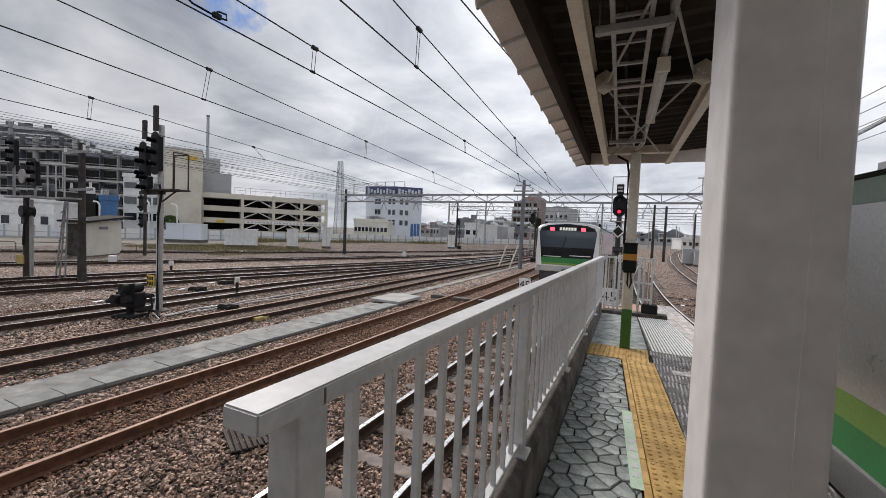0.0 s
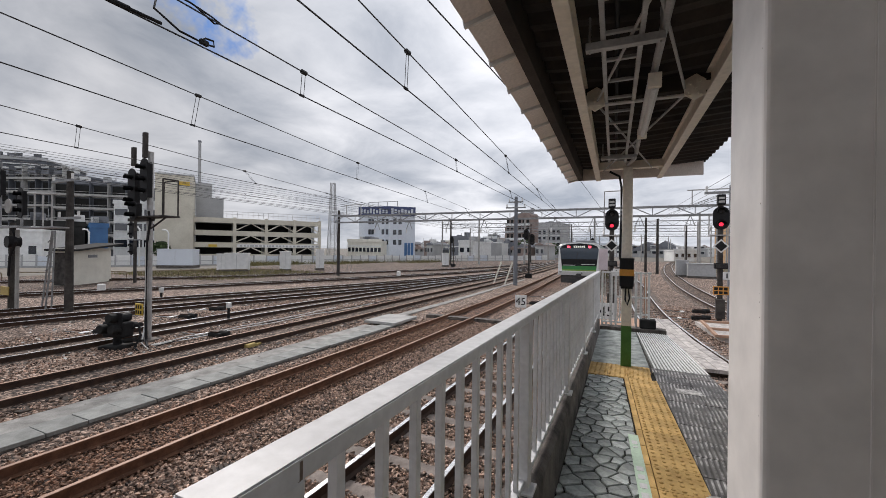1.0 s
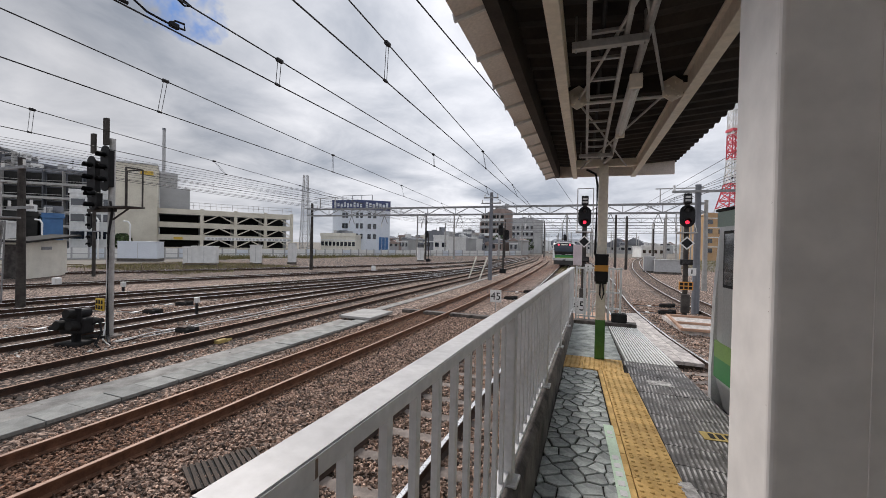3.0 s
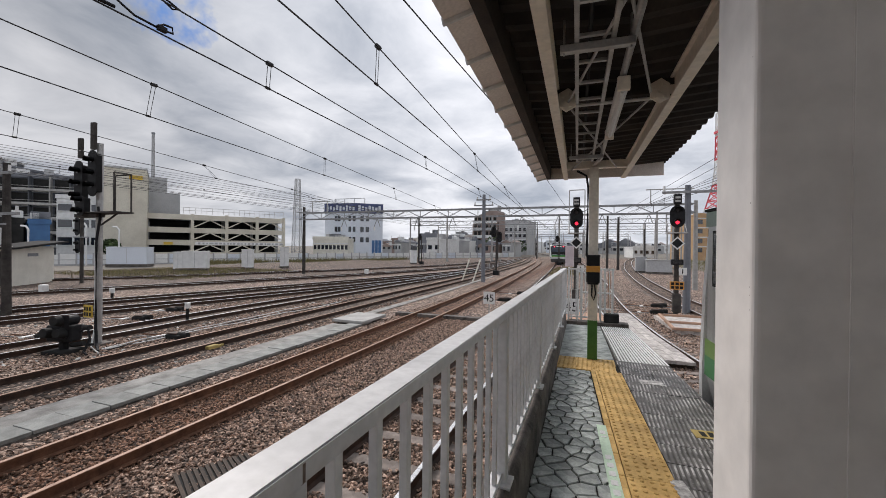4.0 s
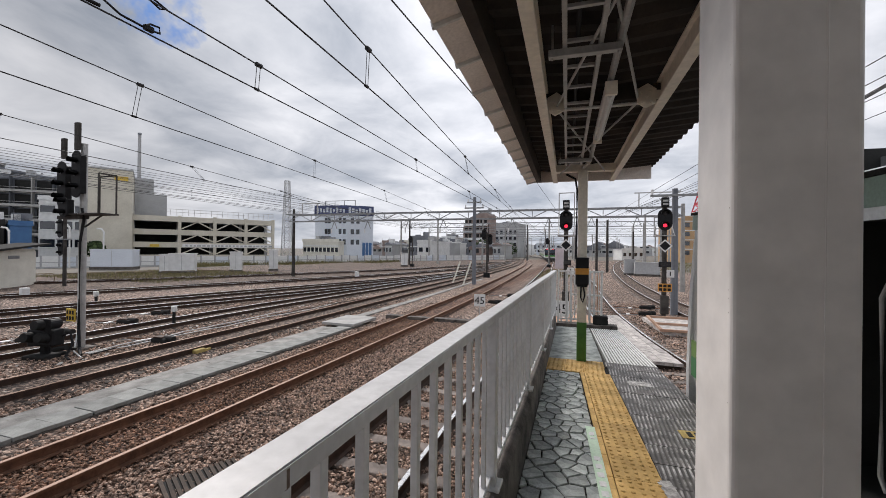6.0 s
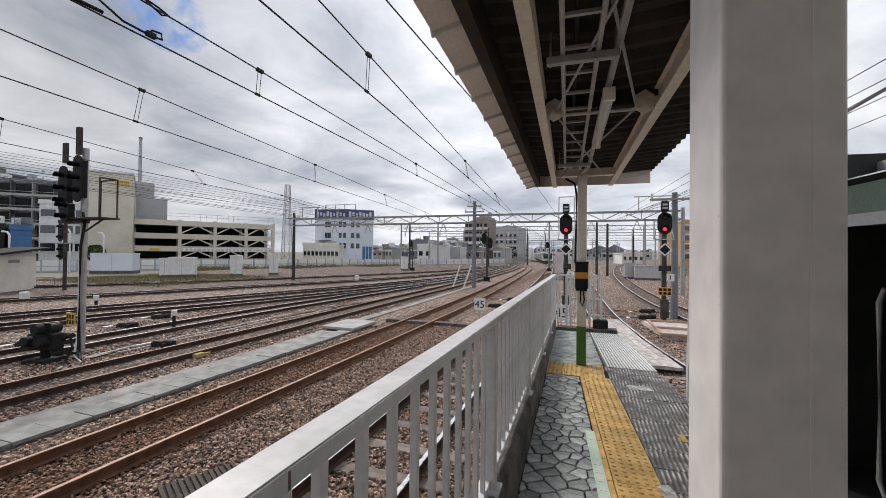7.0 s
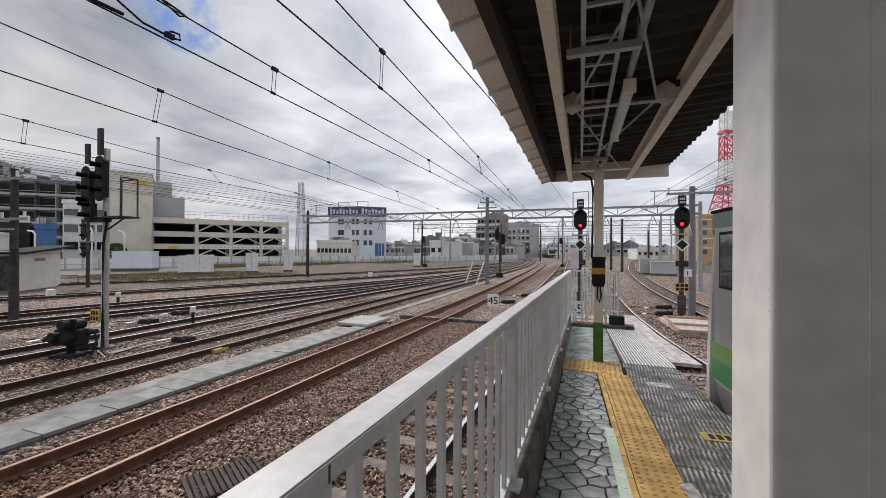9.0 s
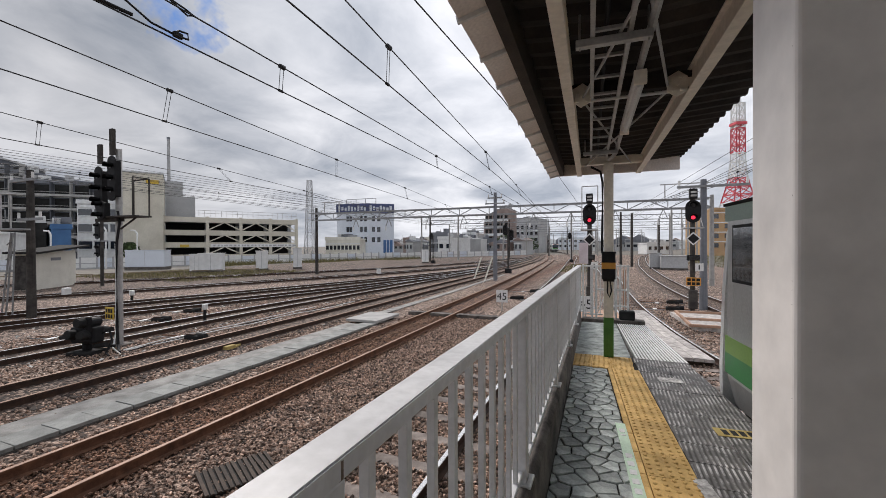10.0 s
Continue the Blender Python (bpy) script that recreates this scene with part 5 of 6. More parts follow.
    part("head", box(-w / 2, w / 2, -w / 2, w / 2, h, h + w * 1.4, w * 0.15), m, t)


marker((-27.9, 13.3, -1.30), 0.05, 0.34, M["sign_white"], "low white square marker between tracks")
marker((-21.8, 13.1, -1.30), 0.38, 0.18, M["sign_white"], "short black and white marker post")
marker((-20.5, 34.7, -1.30), 0.10, 0.34, M["sign_white"], "low white round-topped marker")
marker((-13.1, 10.4, -1.30), 0.55, 0.14, M["sign_white"], "short white marker post")
wheel_stop = thing("wheel_stop", "small yellow wheel stop clamped on a rail", "wheel stop", (-9.2, 8.05, -1.27))
part("block", box(-0.17, 0.17, -0.15, 0.15, 0.0, 0.13, 0.03), M["yellow_old"], wheel_stop)
part("wedge", prism([(-0.16, 0.15), (0.16, 0.15), (0.09, 0.36), (-0.09, 0.36)], 0.02, 0.09), M["yellow_old"], wheel_stop)


# ---- poles, gantry and wires ----
def pole(at, h, r, m, label, arms=()):
    t = thing("line_pole", label, "pole", at, 0, "line poles")
    part("shaft", bar((0, 0, -0.1), (0, 0, h), r, 12, r * 0.72), m, t)
    for z, x0, x1 in arms:
        part("crossarm", flat_bar((x0, -0.1, z), (x1, -0.1, z), 0.10), M["steel"], t)
        for x in (x0 + 0.08, x1 - 0.08):
            part("insulator", bar((x, -0.1, z + 0.05), (x, -0.1, z + 0.28), 0.05, 8), M["sign_white"], t)
    return t


def gantry(y, x0, x1, z, h=0.62, label="long galvanised lattice gantry carrying the overhead wires"):
    t = thing("wire_gantry", label, "gantry", group="wire gantries")
    for yy in (y - 0.3, y + 0.3):
        part("top_chord", flat_bar((x0, yy, z + h), (x1, yy, z + h), 0.10), M["steel"], t)
        part("bottom_chord", flat_bar((x0, yy, z), (x1, yy, z), 0.10), M["steel"], t)
    n = int((x1 - x0) / 1.25)
    for k in range(n):
        a, b = x0 + (x1 - x0) * k / n, x0 + (x1 - x0) * (k + 1) / n
        part("brace", flat_bar((a, y - 0.3, z + (h if k % 2 else 0)), (b, y - 0.3, z + (0 if k % 2 else h)), 0.06), M["steel"], t)
        if k % 2 == 0:
            part("post", flat_bar((a, y - 0.3, z), (a, y - 0.3, z + h), 0.05), M["steel"], t)
    return t


def gantry_hangers(t, y, xs, z):
    for x in xs:
        part("hanger", flat_bar((x, y, z), (x - 0.3, y, z - 0.75), 0.05), M["steel"], t)
        part("hanger", flat_bar((x, y, z), (x + 0.3, y, z - 0.75), 0.05), M["steel"], t)
        part("insulator", bar((x - 0.3, y, z - 0.75), (x - 0.3, y, z - 1.1), 0.06, 8), M["sign_white"], t)


g1 = gantry(32.3, -26.4, 6.8, 4.05)
gantry_hangers(g1, 32.3, (-21.5, -18, -14, -10.8, -5.0, -2.2, 0.9, 4.0), 4.05)
for x0, x1 in ((-25.1, -23.4), (4.1, 6.5)):
    part("wire_frame", flat_bar((x0, 32.3, 4.67), (x0, 32.3, 5.75), 0.07), M["galv"], g1)
    part("wire_frame", flat_bar((x1, 32.3, 4.67), (x1, 32.3, 5.75), 0.07), M["galv"], g1)
    part("wire_frame", flat_bar((x0 - 0.3, 32.3, 5.75), (x1 + 0.3, 32.3, 5.75), 0.07), M["galv"], g1)
pole((-8.0, 31.9, -1.3), 7.08, 0.18, M["dark_wall"], "weathered pole of the wire gantry with crossarms", ((6.2, -0.8, 0.8), (6.65, -0.6, 0.6)))
pole((-26.4, 32.7, -1.3), 6.6, 0.17, M["pole"], "weathered pole of the wire gantry with crossarms", ((6.1, -0.8, 0.8),))
pole((6.9, 32.3, -1.3), 6.2, 0.17, M["pole_pale"], "pale concrete pole of the wire gantry")
pole((4.12, 20.3, -1.3), 5.6, 0.16, M["dark_wall"], "steel pole behind the starting signal with a crossarm", ((5.3, -1.0, 1.6),))
for yy, x0, x1, zz in ((78, -36, 13, 6.0), (110, -42, 20, 6.4), (150, -50, 26, 6.6)):
    gantry(yy, x0, x1, zz, 0.8)
    for xx in (x0, x0 + 0.36 * (x1 - x0), x0 + 0.62 * (x1 - x0), x1):
        pole((xx, yy, -1.3), zz + 2.8, 0.2, M["pole_pale"], "distant pale pole of the wire gantry")
pole((-20.75, 8.85, -1.3), 5.85, 0.155, M["pole"], "dark weathered timber pole with a crossarm", ((5.45, -1.2, 0.5), (3.9, -0.7, 1.0)))
pole((-26.3, 74, -1.3), 8.8, 0.2, M["pole_pale"], "distant pale line pole")
pole((-28.3, 65, -1.3), 8.2, 0.18, M["pole"], "distant dark line pole")
for xx, yy, hh in ((2.2, 62, 7.5), (3.4, 58, 7.0), (9.5, 70, 8.6), (12.5, 95, 9), (6.5, 120, 9.5), (14, 130, 10), (10, 90, 8), (17, 110, 9)):
    pole((xx, yy, -1.3), hh, 0.18, M["pole_pale"] if hh > 8 else M["pole"], "distant line pole beside the curve")


def wire_run(name, label, lines, r, droppers=()):
    t = thing(name, label, "overhead wire")
    for pts in lines:
        part("wire", tube(pts, r, 5), M["wire"], t)
    for (a, b, two) in droppers:
        a, b = Vector(a), Vector(b)
        part("clamp", bar(a + Vector((0, -0.05, 0)), a + Vector((0, 0.05, 0)), 0.035, 8), M["wire"], t)
        part("clamp", bar(b + Vector((0, -0.04, 0)), b + Vector((0, 0.04, 0)), 0.022, 8), M["wire"], t)
        for dx in ((-0.035, 0.035) if two else (0,)):
            part("dropper", bar(a + Vector((0, dx, 0)), b + Vector((0, dx, 0)), 0.005, 5), M["wire"], t)
    return t


def along(p, q, s):
    """A point s times as far along the line p to q."""
    p, q = Vector(p), Vector(q)
    return p + (q - p) * s


def catenary(label, c0, c1, zc, m0, m1, zm, ys, back=-12.0, ahead=150.0, r=0.010):
    """A contact wire and its messenger through two plan points each, with droppers."""
    def at(p, q, y):
        f = (y - p[1]) / (q[1] - p[1])
        return p[0] + (q[0] - p[0]) * f
    far = 36.0

    def line(p, q, z):
        x36 = at(p, q, far)
        s = (q[0] - p[0]) / (q[1] - p[1])
        return [(at(p, q, back), back, z), (at(p, q, 4), 4, z), (x36, far, z), (x36 + s * 0.6 * 40, 76, z + 0.3), (x36 + s * 0.6 * 40 - 3.5, 112, z + 0.6)]
    drops = []
    for y in ys:
        drops.append(((at(m0, m1, y), y, zm), (at(c0, c1, y), y, zc), True))
    return wire_run("overhead_wire", label, [line(c0, c1, zc), line(m0, m1, zm)], r, drops)


catenary("black contact wire and messenger over the near track", (-2.62, 3.26), (-3.12, 12.45), 3.9, (-2.61, 4.0), (-3.18, 11.78), 4.44, (5.42, 12.4, 19.5, 27.0))
catenary("black contact wire and messenger over the rusty siding", (-4.35, 3.06), (-4.53, 11.87), 3.9, (-4.30, 3.21), (-4.59, 12.4), 4.26, (5.02, 11.6, 18.5, 26))
catenary("black contact wire and messenger over the yard track", (-7.27, 2.99), (-8.0, 9.29), 3.9, (-7.05, 2.89), (-8.2, 11.21), 4.46, (5.34, 11.6, 18.5, 27))
catenary("black contact wire and messenger over the far yard track", (-12.0, 4.74), (-12.45, 10.4), 3.9, (-11.8, 4.67), (-12.99, 10.5), 4.41, (5.39, 11.0, 17, 26))
wire_run("feeder_wire", "single black feeder wire above the platform track", [[(-2.60, -12, 4.4), (-1.83, 4.47, 4.4), (-1.63, 8.1, 4.4), (-1.6, 36, 4.6), (-2.6, 80, 5.6)]], 0.010)
wire_run("feeder_wire", "bundle of thin feeder wires over the far yard tracks", [
    [(-22, -14, z + 0.2), (-21.5, 9, z), (-25, 36, z + 0.5), (-32, 80, z + 1.2)] for z in (4.35, 4.75)] + [
    [(-32 - 3 * k, -10, 5.6 + 0.5 * k), (-29.5 - 1.2 * k, 36, 5.3 + 0.4 * k), (-33, 90, 6.2 + 0.4 * k)] for k in range(6)], 0.014)
wire_run("feeder_wire", "upper bundle of thin wires along the far side of the yard", [
    [(-30 - 2.2 * k, -12, 6.2 + 0.45 * k), (-28.6 - 1.1 * k, 36, 6.1 + 0.4 * k), (-34, 92, 7.0 + 0.35 * k)] for k in range(5)], 0.013,
    tuple(((-29.6 - 0.4 * k, y, 6.15), (-29.6 - 0.4 * k, y, 5.75), False) for k, y in enumerate((6, 15, 25))))
wire_run("feeder_wire", "four thin parallel wires over the platform track", [
    [(x + 0.095 * (y0 + 14), -14, 5.0), (x, y0, 5.0), (x - 0.085 * (36 - y0), 36, 4.74)] for x, y0 in ((4.93, 13.22), (5.44, 14.72), (6.00, 16.23), (6.77, 18.20))], 0.010)
wire_run("feeder_wire", "thin wires over the outer line", [
    [(6.5 + 0.7 * k, -10, 5.6 + 0.35 * k), (5.0 + 0.35 * k, 19.6, 4.05 + 0.28 * k), (3.2 + 0.5 * k, 36, 4.6 + 0.2 * k), (2 + k, 80, 6 + 0.2 * k)] for k in range(4)], 0.012,
    (((5.0, 19.0, 4.34), (5.0, 19.0, 4.06), False), ((4.2, 27, 4.5), (4.2, 27, 4.2), False)))


def section_insulator():
    t = thing("section_insulator", "long black insulator and looped jumper cable in the overhead wire", "insulator")
    part("rod", tube([(-4.315, 1.9, 3.9), (-4.29, 2.55, 3.9)], 0.028, 8), M["black"], t)
    part("sleeve", tube([(-4.30, 2.35, 3.9), (-4.275, 2.85, 3.9)], 0.019, 8), M["black"], t)
    part("end_ball", bar((-4.325, 1.86, 3.93), (-4.325, 1.86, 3.83), 0.055, 12), M["steel"], t)
    a, b = Vector((-4.82, 3.80, 4.60)), Vector((-4.26, 3.32, 3.90))
    pts = [a + Vector((0, -0.5, 0.02)), a + Vector((0.0, -0.3, 0.03)), a, a + Vector((0.05, 0.10, -0.06)), a + Vector((0.03, 0.02, -0.09)), a + Vector((0.0, -0.22, 0.02))]
    part("jumper", tube(pts, 0.012), M["black"], t)
    pts = [a + Vector((0, -0.42, 0)), Vector((-4.72, 3.05, 4.42)), Vector((-4.50, 2.90, 4.15)), Vector((-4.34, 3.08, 3.95)), b, b + Vector((-0.02, 0.14, 0.03)), b + Vector((-0.03, 0.14, 0.10)), b + Vector((-0.02, 0.03, 0.08)), b + Vector((0, -0.05, 0.01))]
    part("jumper", tube(pts, 0.012), M["black"], t)
    part("clamp", box(-4.285, -4.235, 3.27, 3.37, 3.88, 3.94, 0.008), M["black"], t)


section_insulator()


# ---- platform end gate ----
def end_gate():
    t = thing("end_gate", "white steel barrier with gate across the platform end", "gate", (0, 8.85, 0))
    for x in (-0.17, 0.0, 0.08, 0.44, 0.52, 0.66):
        part("post", box(x - 0.018, x + 0.018, -0.02, 0.02, -0.06, 1.12, 0.004), M["white"], t)
    for z, x0, x1 in ((1.09, -0.19, 0.70), (0.12, -0.19, 0.20), (0.62, 0.08, 0.66), (0.30, 0.44, 0.68)):
        part("rail", box(x0, x1, -0.016, 0.016, z - 0.016, z + 0.016, 0.003), M["white"], t)
    for k in range(9):
        x = -0.12 + k * 0.09
        part("bar", bar((x, 0.0, 0.1), (x, 0.0, 1.09), 0.008, 6), M["white"], t)
    part("brace", bar((0.1, 0, 0.15), (0.45, 0, 1.05), 0.010, 6), M["white"], t)
    part("brown_post", box(0.575, 0.625, 0.1, 0.15, -0.06, 1.02, 0.004), M["terra"], t, "brown timber marker post")
    part("notice_board", box(-0.245, -0.075, -0.03, -0.015, 1.14, 1.56, 0.004), M["pink"], t, "pale pink notice board")
    part("sill", box(-0.20, 0.95, -0.16, 0.10, -0.06, 0.05, 0.01), M["concrete_dark"], t)
    b = part("weight_block", box(0.50, 0.78, -0.12, 0.10, 0.05, 0.22, 0.02), M["rubber"], t, "black rubber block")


end_gate()

# ---- walkway over the tracks past the platform end ----
walkway = thing("track_crossing", "orange-painted walkway with grey boards between the rails", "crossing", kind="structure")
part("pad", prism([(-0.9, 14.6), (0.85, 14.6), (0.75, 17.8), (-0.9, 17.8)], -1.36, -1.12), M["terra"], walkway)
part("pad", prism([(2.9, 15.3), (6.0, 15.3), (6.0, 18.3), (2.6, 18.3)], -1.36, -1.13), M["board"], walkway)
for k in range(7):
    y0 = 10.85 + k * 1.02
    f = lambda y: np.interp(y, [11, 13.7, 19], [2.1, 1.67, 1.15])
    for n in range(4):
        a, b = -0.40 + n * 0.21, -0.40 + n * 0.21 + 0.198
        part("board", prism([(f(y0) + a, y0), (f(y0) + b, y0), (f(y0 + 1) + b, y0 + 1.005), (f(y0 + 1) + a, y0 + 1.005)], -1.16, -1.085 + 0.004 * ((k + n) % 3)), M["board"], walkway)
part("bearer", prism([(1.72, 10.95), (2.52, 10.95), (2.45, 11.25), (1.66, 11.25)], -1.30, -1.162), M["sleeper_wood"], walkway)
for y0 in (15.25, 16.6, 18.25):
    part("kerb_edge", flat_bar((2.75, y0, -1.09), (5.6, y0, -1.09), 0.08), M["terra"], walkway)
for x0 in (2.8, 5.55):
    part("kerb_edge", flat_bar((x0, 15.25, -1.09), (x0, 18.25, -1.09), 0.08), M["terra"], walkway)


# ---- yard furniture ----
def hut():
    t = thing("relay_hut", "small pale concrete relay hut with a sloping dark roof", "hut", (-34.17, 14.56, -1.35), 123)
    part("wall", box(0, 3.85, 0, 1.15, 0, 2.45, 0.02), M["hut_wall"], t)
    r = part("roof", box(-0.35, 4.6, -0.5, 1.5, 0, 0.13, 0.01), M["garage_dark"], t)
    r.matrix_basis = pose(0, 0, 2.46, 0, -5.5, 0)
    part("gable_panel", prism([(0.02, 0.03), (3.83, 0.03), (3.83, 1.12), (0.02, 1.12)], 2.40, 2.62), M["hut_wall"], t)
    part("vent", box(1.4, 2.3, -0.03, 0.02, 1.95, 2.15), M["dark_wall"], t)
    # near-black sheet over the end wall makes that side darker
    part("side_panel", box(-0.03, 0.0, 0.03, 1.12, 0.1, 2.3), M["pole"], t)
    for k in range(3):
        part("vent_slat", box(1.42, 2.28, -0.045, -0.02, 1.98 + k * 0.055, 2.0 + k * 0.055), M["grey_wall"], t)


hut()


def cabinet(at, rz, w, d, h, m, label):
    t = thing("equipment_cabinet", label, "cabinet", at, rz, "trackside cabinets")
    part("plinth", box(-w / 2 - 0.05, w / 2 + 0.05, -d / 2 - 0.05, d / 2 + 0.05, -0.1, 0.3), M["concrete_dark"], t)
    part("body", box(-w / 2, w / 2, -d / 2, d / 2, 0.3, h, 0.03), m, t)
    part("lid", box(-w / 2 - 0.06, w / 2 + 0.06, -d / 2 - 0.06, d / 2 + 0.06, h, h + 0.08, 0.02), m, t)
    part("door_seam", box(-0.02, 0.02, -d / 2 - 0.006, -d / 2, 0.4, h - 0.1), M["grey_wall"], t)


cabinet((-39.5, 31.5, -1.35), 40, 2.3, 1.4, 2.1, M["pale_wall"], "white trackside equipment cabinet")
cabinet((-40.8, 30.6, -1.35), 40, 0.9, 1.2, 2.0, M["pale_wall"], "white trackside equipment cabinet")
cabinet((-37.0, 36.0, -1.35), 40, 1.2, 1.0, 2.3, M["pale_wall"], "white trackside equipment cabinet")
cabinet((-35.5, 40.2, -1.35), 40, 1.0, 1.0, 2.6, M["pale_wall"], "tall white trackside equipment cabinet")
cabinet((-55.0, 34.6, -1.35), 35, 4.4, 2.0, 2.4, M["office"], "long pale blue-grey equipment cabinet")
cabinet((-27.0, 60.0, -1.35), 30, 1.0, 1.0, 2.2, M["pale_wall"], "white trackside equipment cabinet")
cabinet((7.3, 52.0, -1.35), 0, 2.6, 1.6, 1.6, M["grey_wall"], "grey trackside equipment cabinet")
cabinet((5.6, 53.0, -1.35), 0, 1.2, 1.0, 1.9, M["grey_wall"], "grey trackside equipment cabinet")


def pipe_fence(p, q):
    t = thing("pipe_fence", "low brown bent-pipe guard frame beside the outer track", "fence", group="guard frames")
    p, q = Vector((*p, 0)), Vector((*q, 0))
    u = (q - p).normalized() * 0.12
    up = lambda v, z: (v.x, v.y, z)
    part("hoop", tube([up(p, -1.42), up(p, -0.72), up(p + u * 0.4, -0.62), up(p + u, -0.58), up(q - u, -0.58), up(q - u * 0.4, -0.62), up(q, -0.72), up(q, -1.42)], 0.035, 8), M["guard"], t)
    part("foot", box(p.x - 0.1, p.x + 0.1, p.y - 0.1, p.y + 0.1, -1.45, -1.32), M["concrete_dark"], t)
    part("foot", box(q.x - 0.1, q.x + 0.1, q.y - 0.1, q.y + 0.1, -1.45, -1.32), M["concrete_dark"], t)


FENCE_LINE = [(-44, 11.0), (-41.2, 13.7), (-38.4, 16.6), (-36.6, 19.4), (-35.0, 22.0), (-33.4, 24.4), (-31.8, 27.0), (-30.2, 29.6)]
for p, q in zip(FENCE_LINE, FENCE_LINE[1:]):
    p, q = Vector(p), Vector(q)
    pipe_fence(p.lerp(q, 0.06), p.lerp(q, 0.90))


def yellow_bars():
    t = thing("clearance_bars", "pair of leaning cream clearance bars beside the line", "bars", (-9.1, 31.0, -1.3))
    for dx in (-0.45, 0.45):
        part("bar", flat_bar((dx, 0, 0), (dx + 0.6, 0.2, 1.9), 0.11), M["hut_wall"], t)


yellow_bars()


def far_signal(at, label, n=2):
    t = thing("distant_signal", label, "railway signal", at, 0, "distant signals")
    part("mast", bar((0, 0, 0), (0, 0, 4.6), 0.09, 8), M["pole"], t)
    for k in range(n):
        lamp_head(t, -0.3 + 0.6 * k, 4.4 - 0.5 * k, 0.5, 1.1, 2, -1)
    part("case", box(-0.3, 0.3, -0.25, 0.25, 0, 0.5, 0.03), M["black"], t)


far_signal((-8.9, 40.5, -1.3), "dark two-headed signal beyond the gantry pole")
far_signal((-5.0, 70.0, -1.3), "slim dark signal in the distance", 1)
far_signal((-25.6, 60.0, -1.3), "slim dark signal by the outer tracks", 1)


def bracket_signal():
    t = thing("bracket_signal", "dark bracket signal with two three-lamp heads near the hut", "railway signal", (-23.03, 7.9, -1.3))
    part("mast", bar((0, 0, 0), (0, 0, 3.7), 0.13, 12, 0.10), M["pole"], t)
    part("bracket", box(-1.6, 1.0, -0.2, 0.2, 3.48, 3.56), M["steel"], t)
    for x, zc, h in ((-1.35, 5.45, 1.5), (0.65, 4.50, 1.4)):
        part("head_post", bar((x, 0.05, 3.5), (x, 0.05, zc + 0.9), 0.05, 8), M["steel"], t)
        lamp_head(t, x, zc, 0.48, h * 0.9, 3, -1)
    part("number_panel", box(-1.45, -1.25, -0.1, 0.0, 6.2, 6.75), M["steel"], t)
    part("disc", bar((-0.35, -0.05, 4.4), (-0.35, 0.0, 4.4), 0.30, 20), M["pole_pale"], t)
    part("lower_head", bar((0.35, -0.3, 2.9), (0.35, 0.1, 2.9), 0.24, 14), M["black"], t)
    part("cable", tube([(0.6, -0.2, 3.4), (0.9, -0.2, 2.9), (0.4, -0.2, 2.3), (0.15, -0.15, 1.5)], 0.05), M["black"], t)
    part("yellow_plate", box(-0.45, 0.25, -0.2, -0.16, 0.7, 1.05), M["yellow_old"], t)
    part("pale_post", bar((0.45, 0, 0), (0.45, 0, 3.4), 0.07, 8), M["pole_pale"], t)
    part("guard_rail", bar((1.0, 0.1, 4.9), (3.4, 0.1, 4.75), 0.035, 6), M["galv"], t)
    for x in (1.6, 2.3, 3.0):
        part("guard_post", bar((x, 0.1, 3.5), (x, 0.1, 4.85), 0.03, 6), M["galv"], t)
    part("walkway", box(0.9, 3.6, -0.1, 0.4, 3.44, 3.50), M["steel"], t)


bracket_signal()


def stay_frame():
    t = thing("stay_frame", "thin leaning steel stays beside the bracket signal", "stays", (-21.9, 8.6, -1.3))
    for dx in (-0.5, -0.15, 0.35):
        part("stay", flat_bar((dx, 0, 0), (dx * 0.3 + 0.25, 0.1, 3.4), 0.045), M["steel"], t)
    for k in range(5):
        part("tie", flat_bar((-0.4 + 0.1 * k, 0, 0.5 + 0.6 * k), (0.3, 0.05, 0.7 + 0.6 * k), 0.03), M["steel"], t)


stay_frame()


def relay_post():
    t = thing("yard_signal", "slim dark signal post with two small heads beside the hut", "railway signal", (-33.3, 17.9, -1.3))
    part("mast", bar((0, 0, 0), (0, 0, 5.0), 0.11, 10), M["pole"], t)
    lamp_head(t, -0.55, 4.0, 0.5, 1.3, 2, -1)
    lamp_head(t, -0.5, 2.55, 0.45, 0.9, 2, -1)
    part("arm", box(-0.8, 0.5, -0.1, 0.1, 3.2, 3.28), M["steel"], t)


relay_post()


def ground_cables():
    t = thing("ground_cable", "pale cables lying on the ballast beside the signal mast", "cable")
    rng = random.Random(4)
    for k in range(3):
        pts, x, y = [], -11.6 + 0.12 * k, 6.9
        while y < 15 + 3 * k:
            pts.append((x, y, -1.225 + rng.uniform(0, 0.02)))
            x += rng.uniform(-0.09, 0.09)
            y += rng.uniform(0.4, 0.8)
        part("strand", tube(pts, 0.016), M["sign_white"] if k < 2 else M["black"], t)


ground_cables()


def ribbed_mat():
    t = thing("slatted_cover", "dark slatted cable cover lying on the ballast", "cover", (-3.87, 3.75, -1.235), 62)
    part("bed", box(-0.40, 0.40, -0.30, 0.30, -0.03, 0.0), M["rubber"], t)
    me = mesh_of(box(-0.021, 0.021, -0.31, 0.31, 0, 0.022, 0.004), "slat", M["sleeper_wood"])
    for k in range(13):
        share("slat", me, t, pose(-0.385 + k * 0.064, random.uniform(-0.01, 0.01), 0, 0, 0, random.uniform(-1.5, 1.5)))


ribbed_mat()


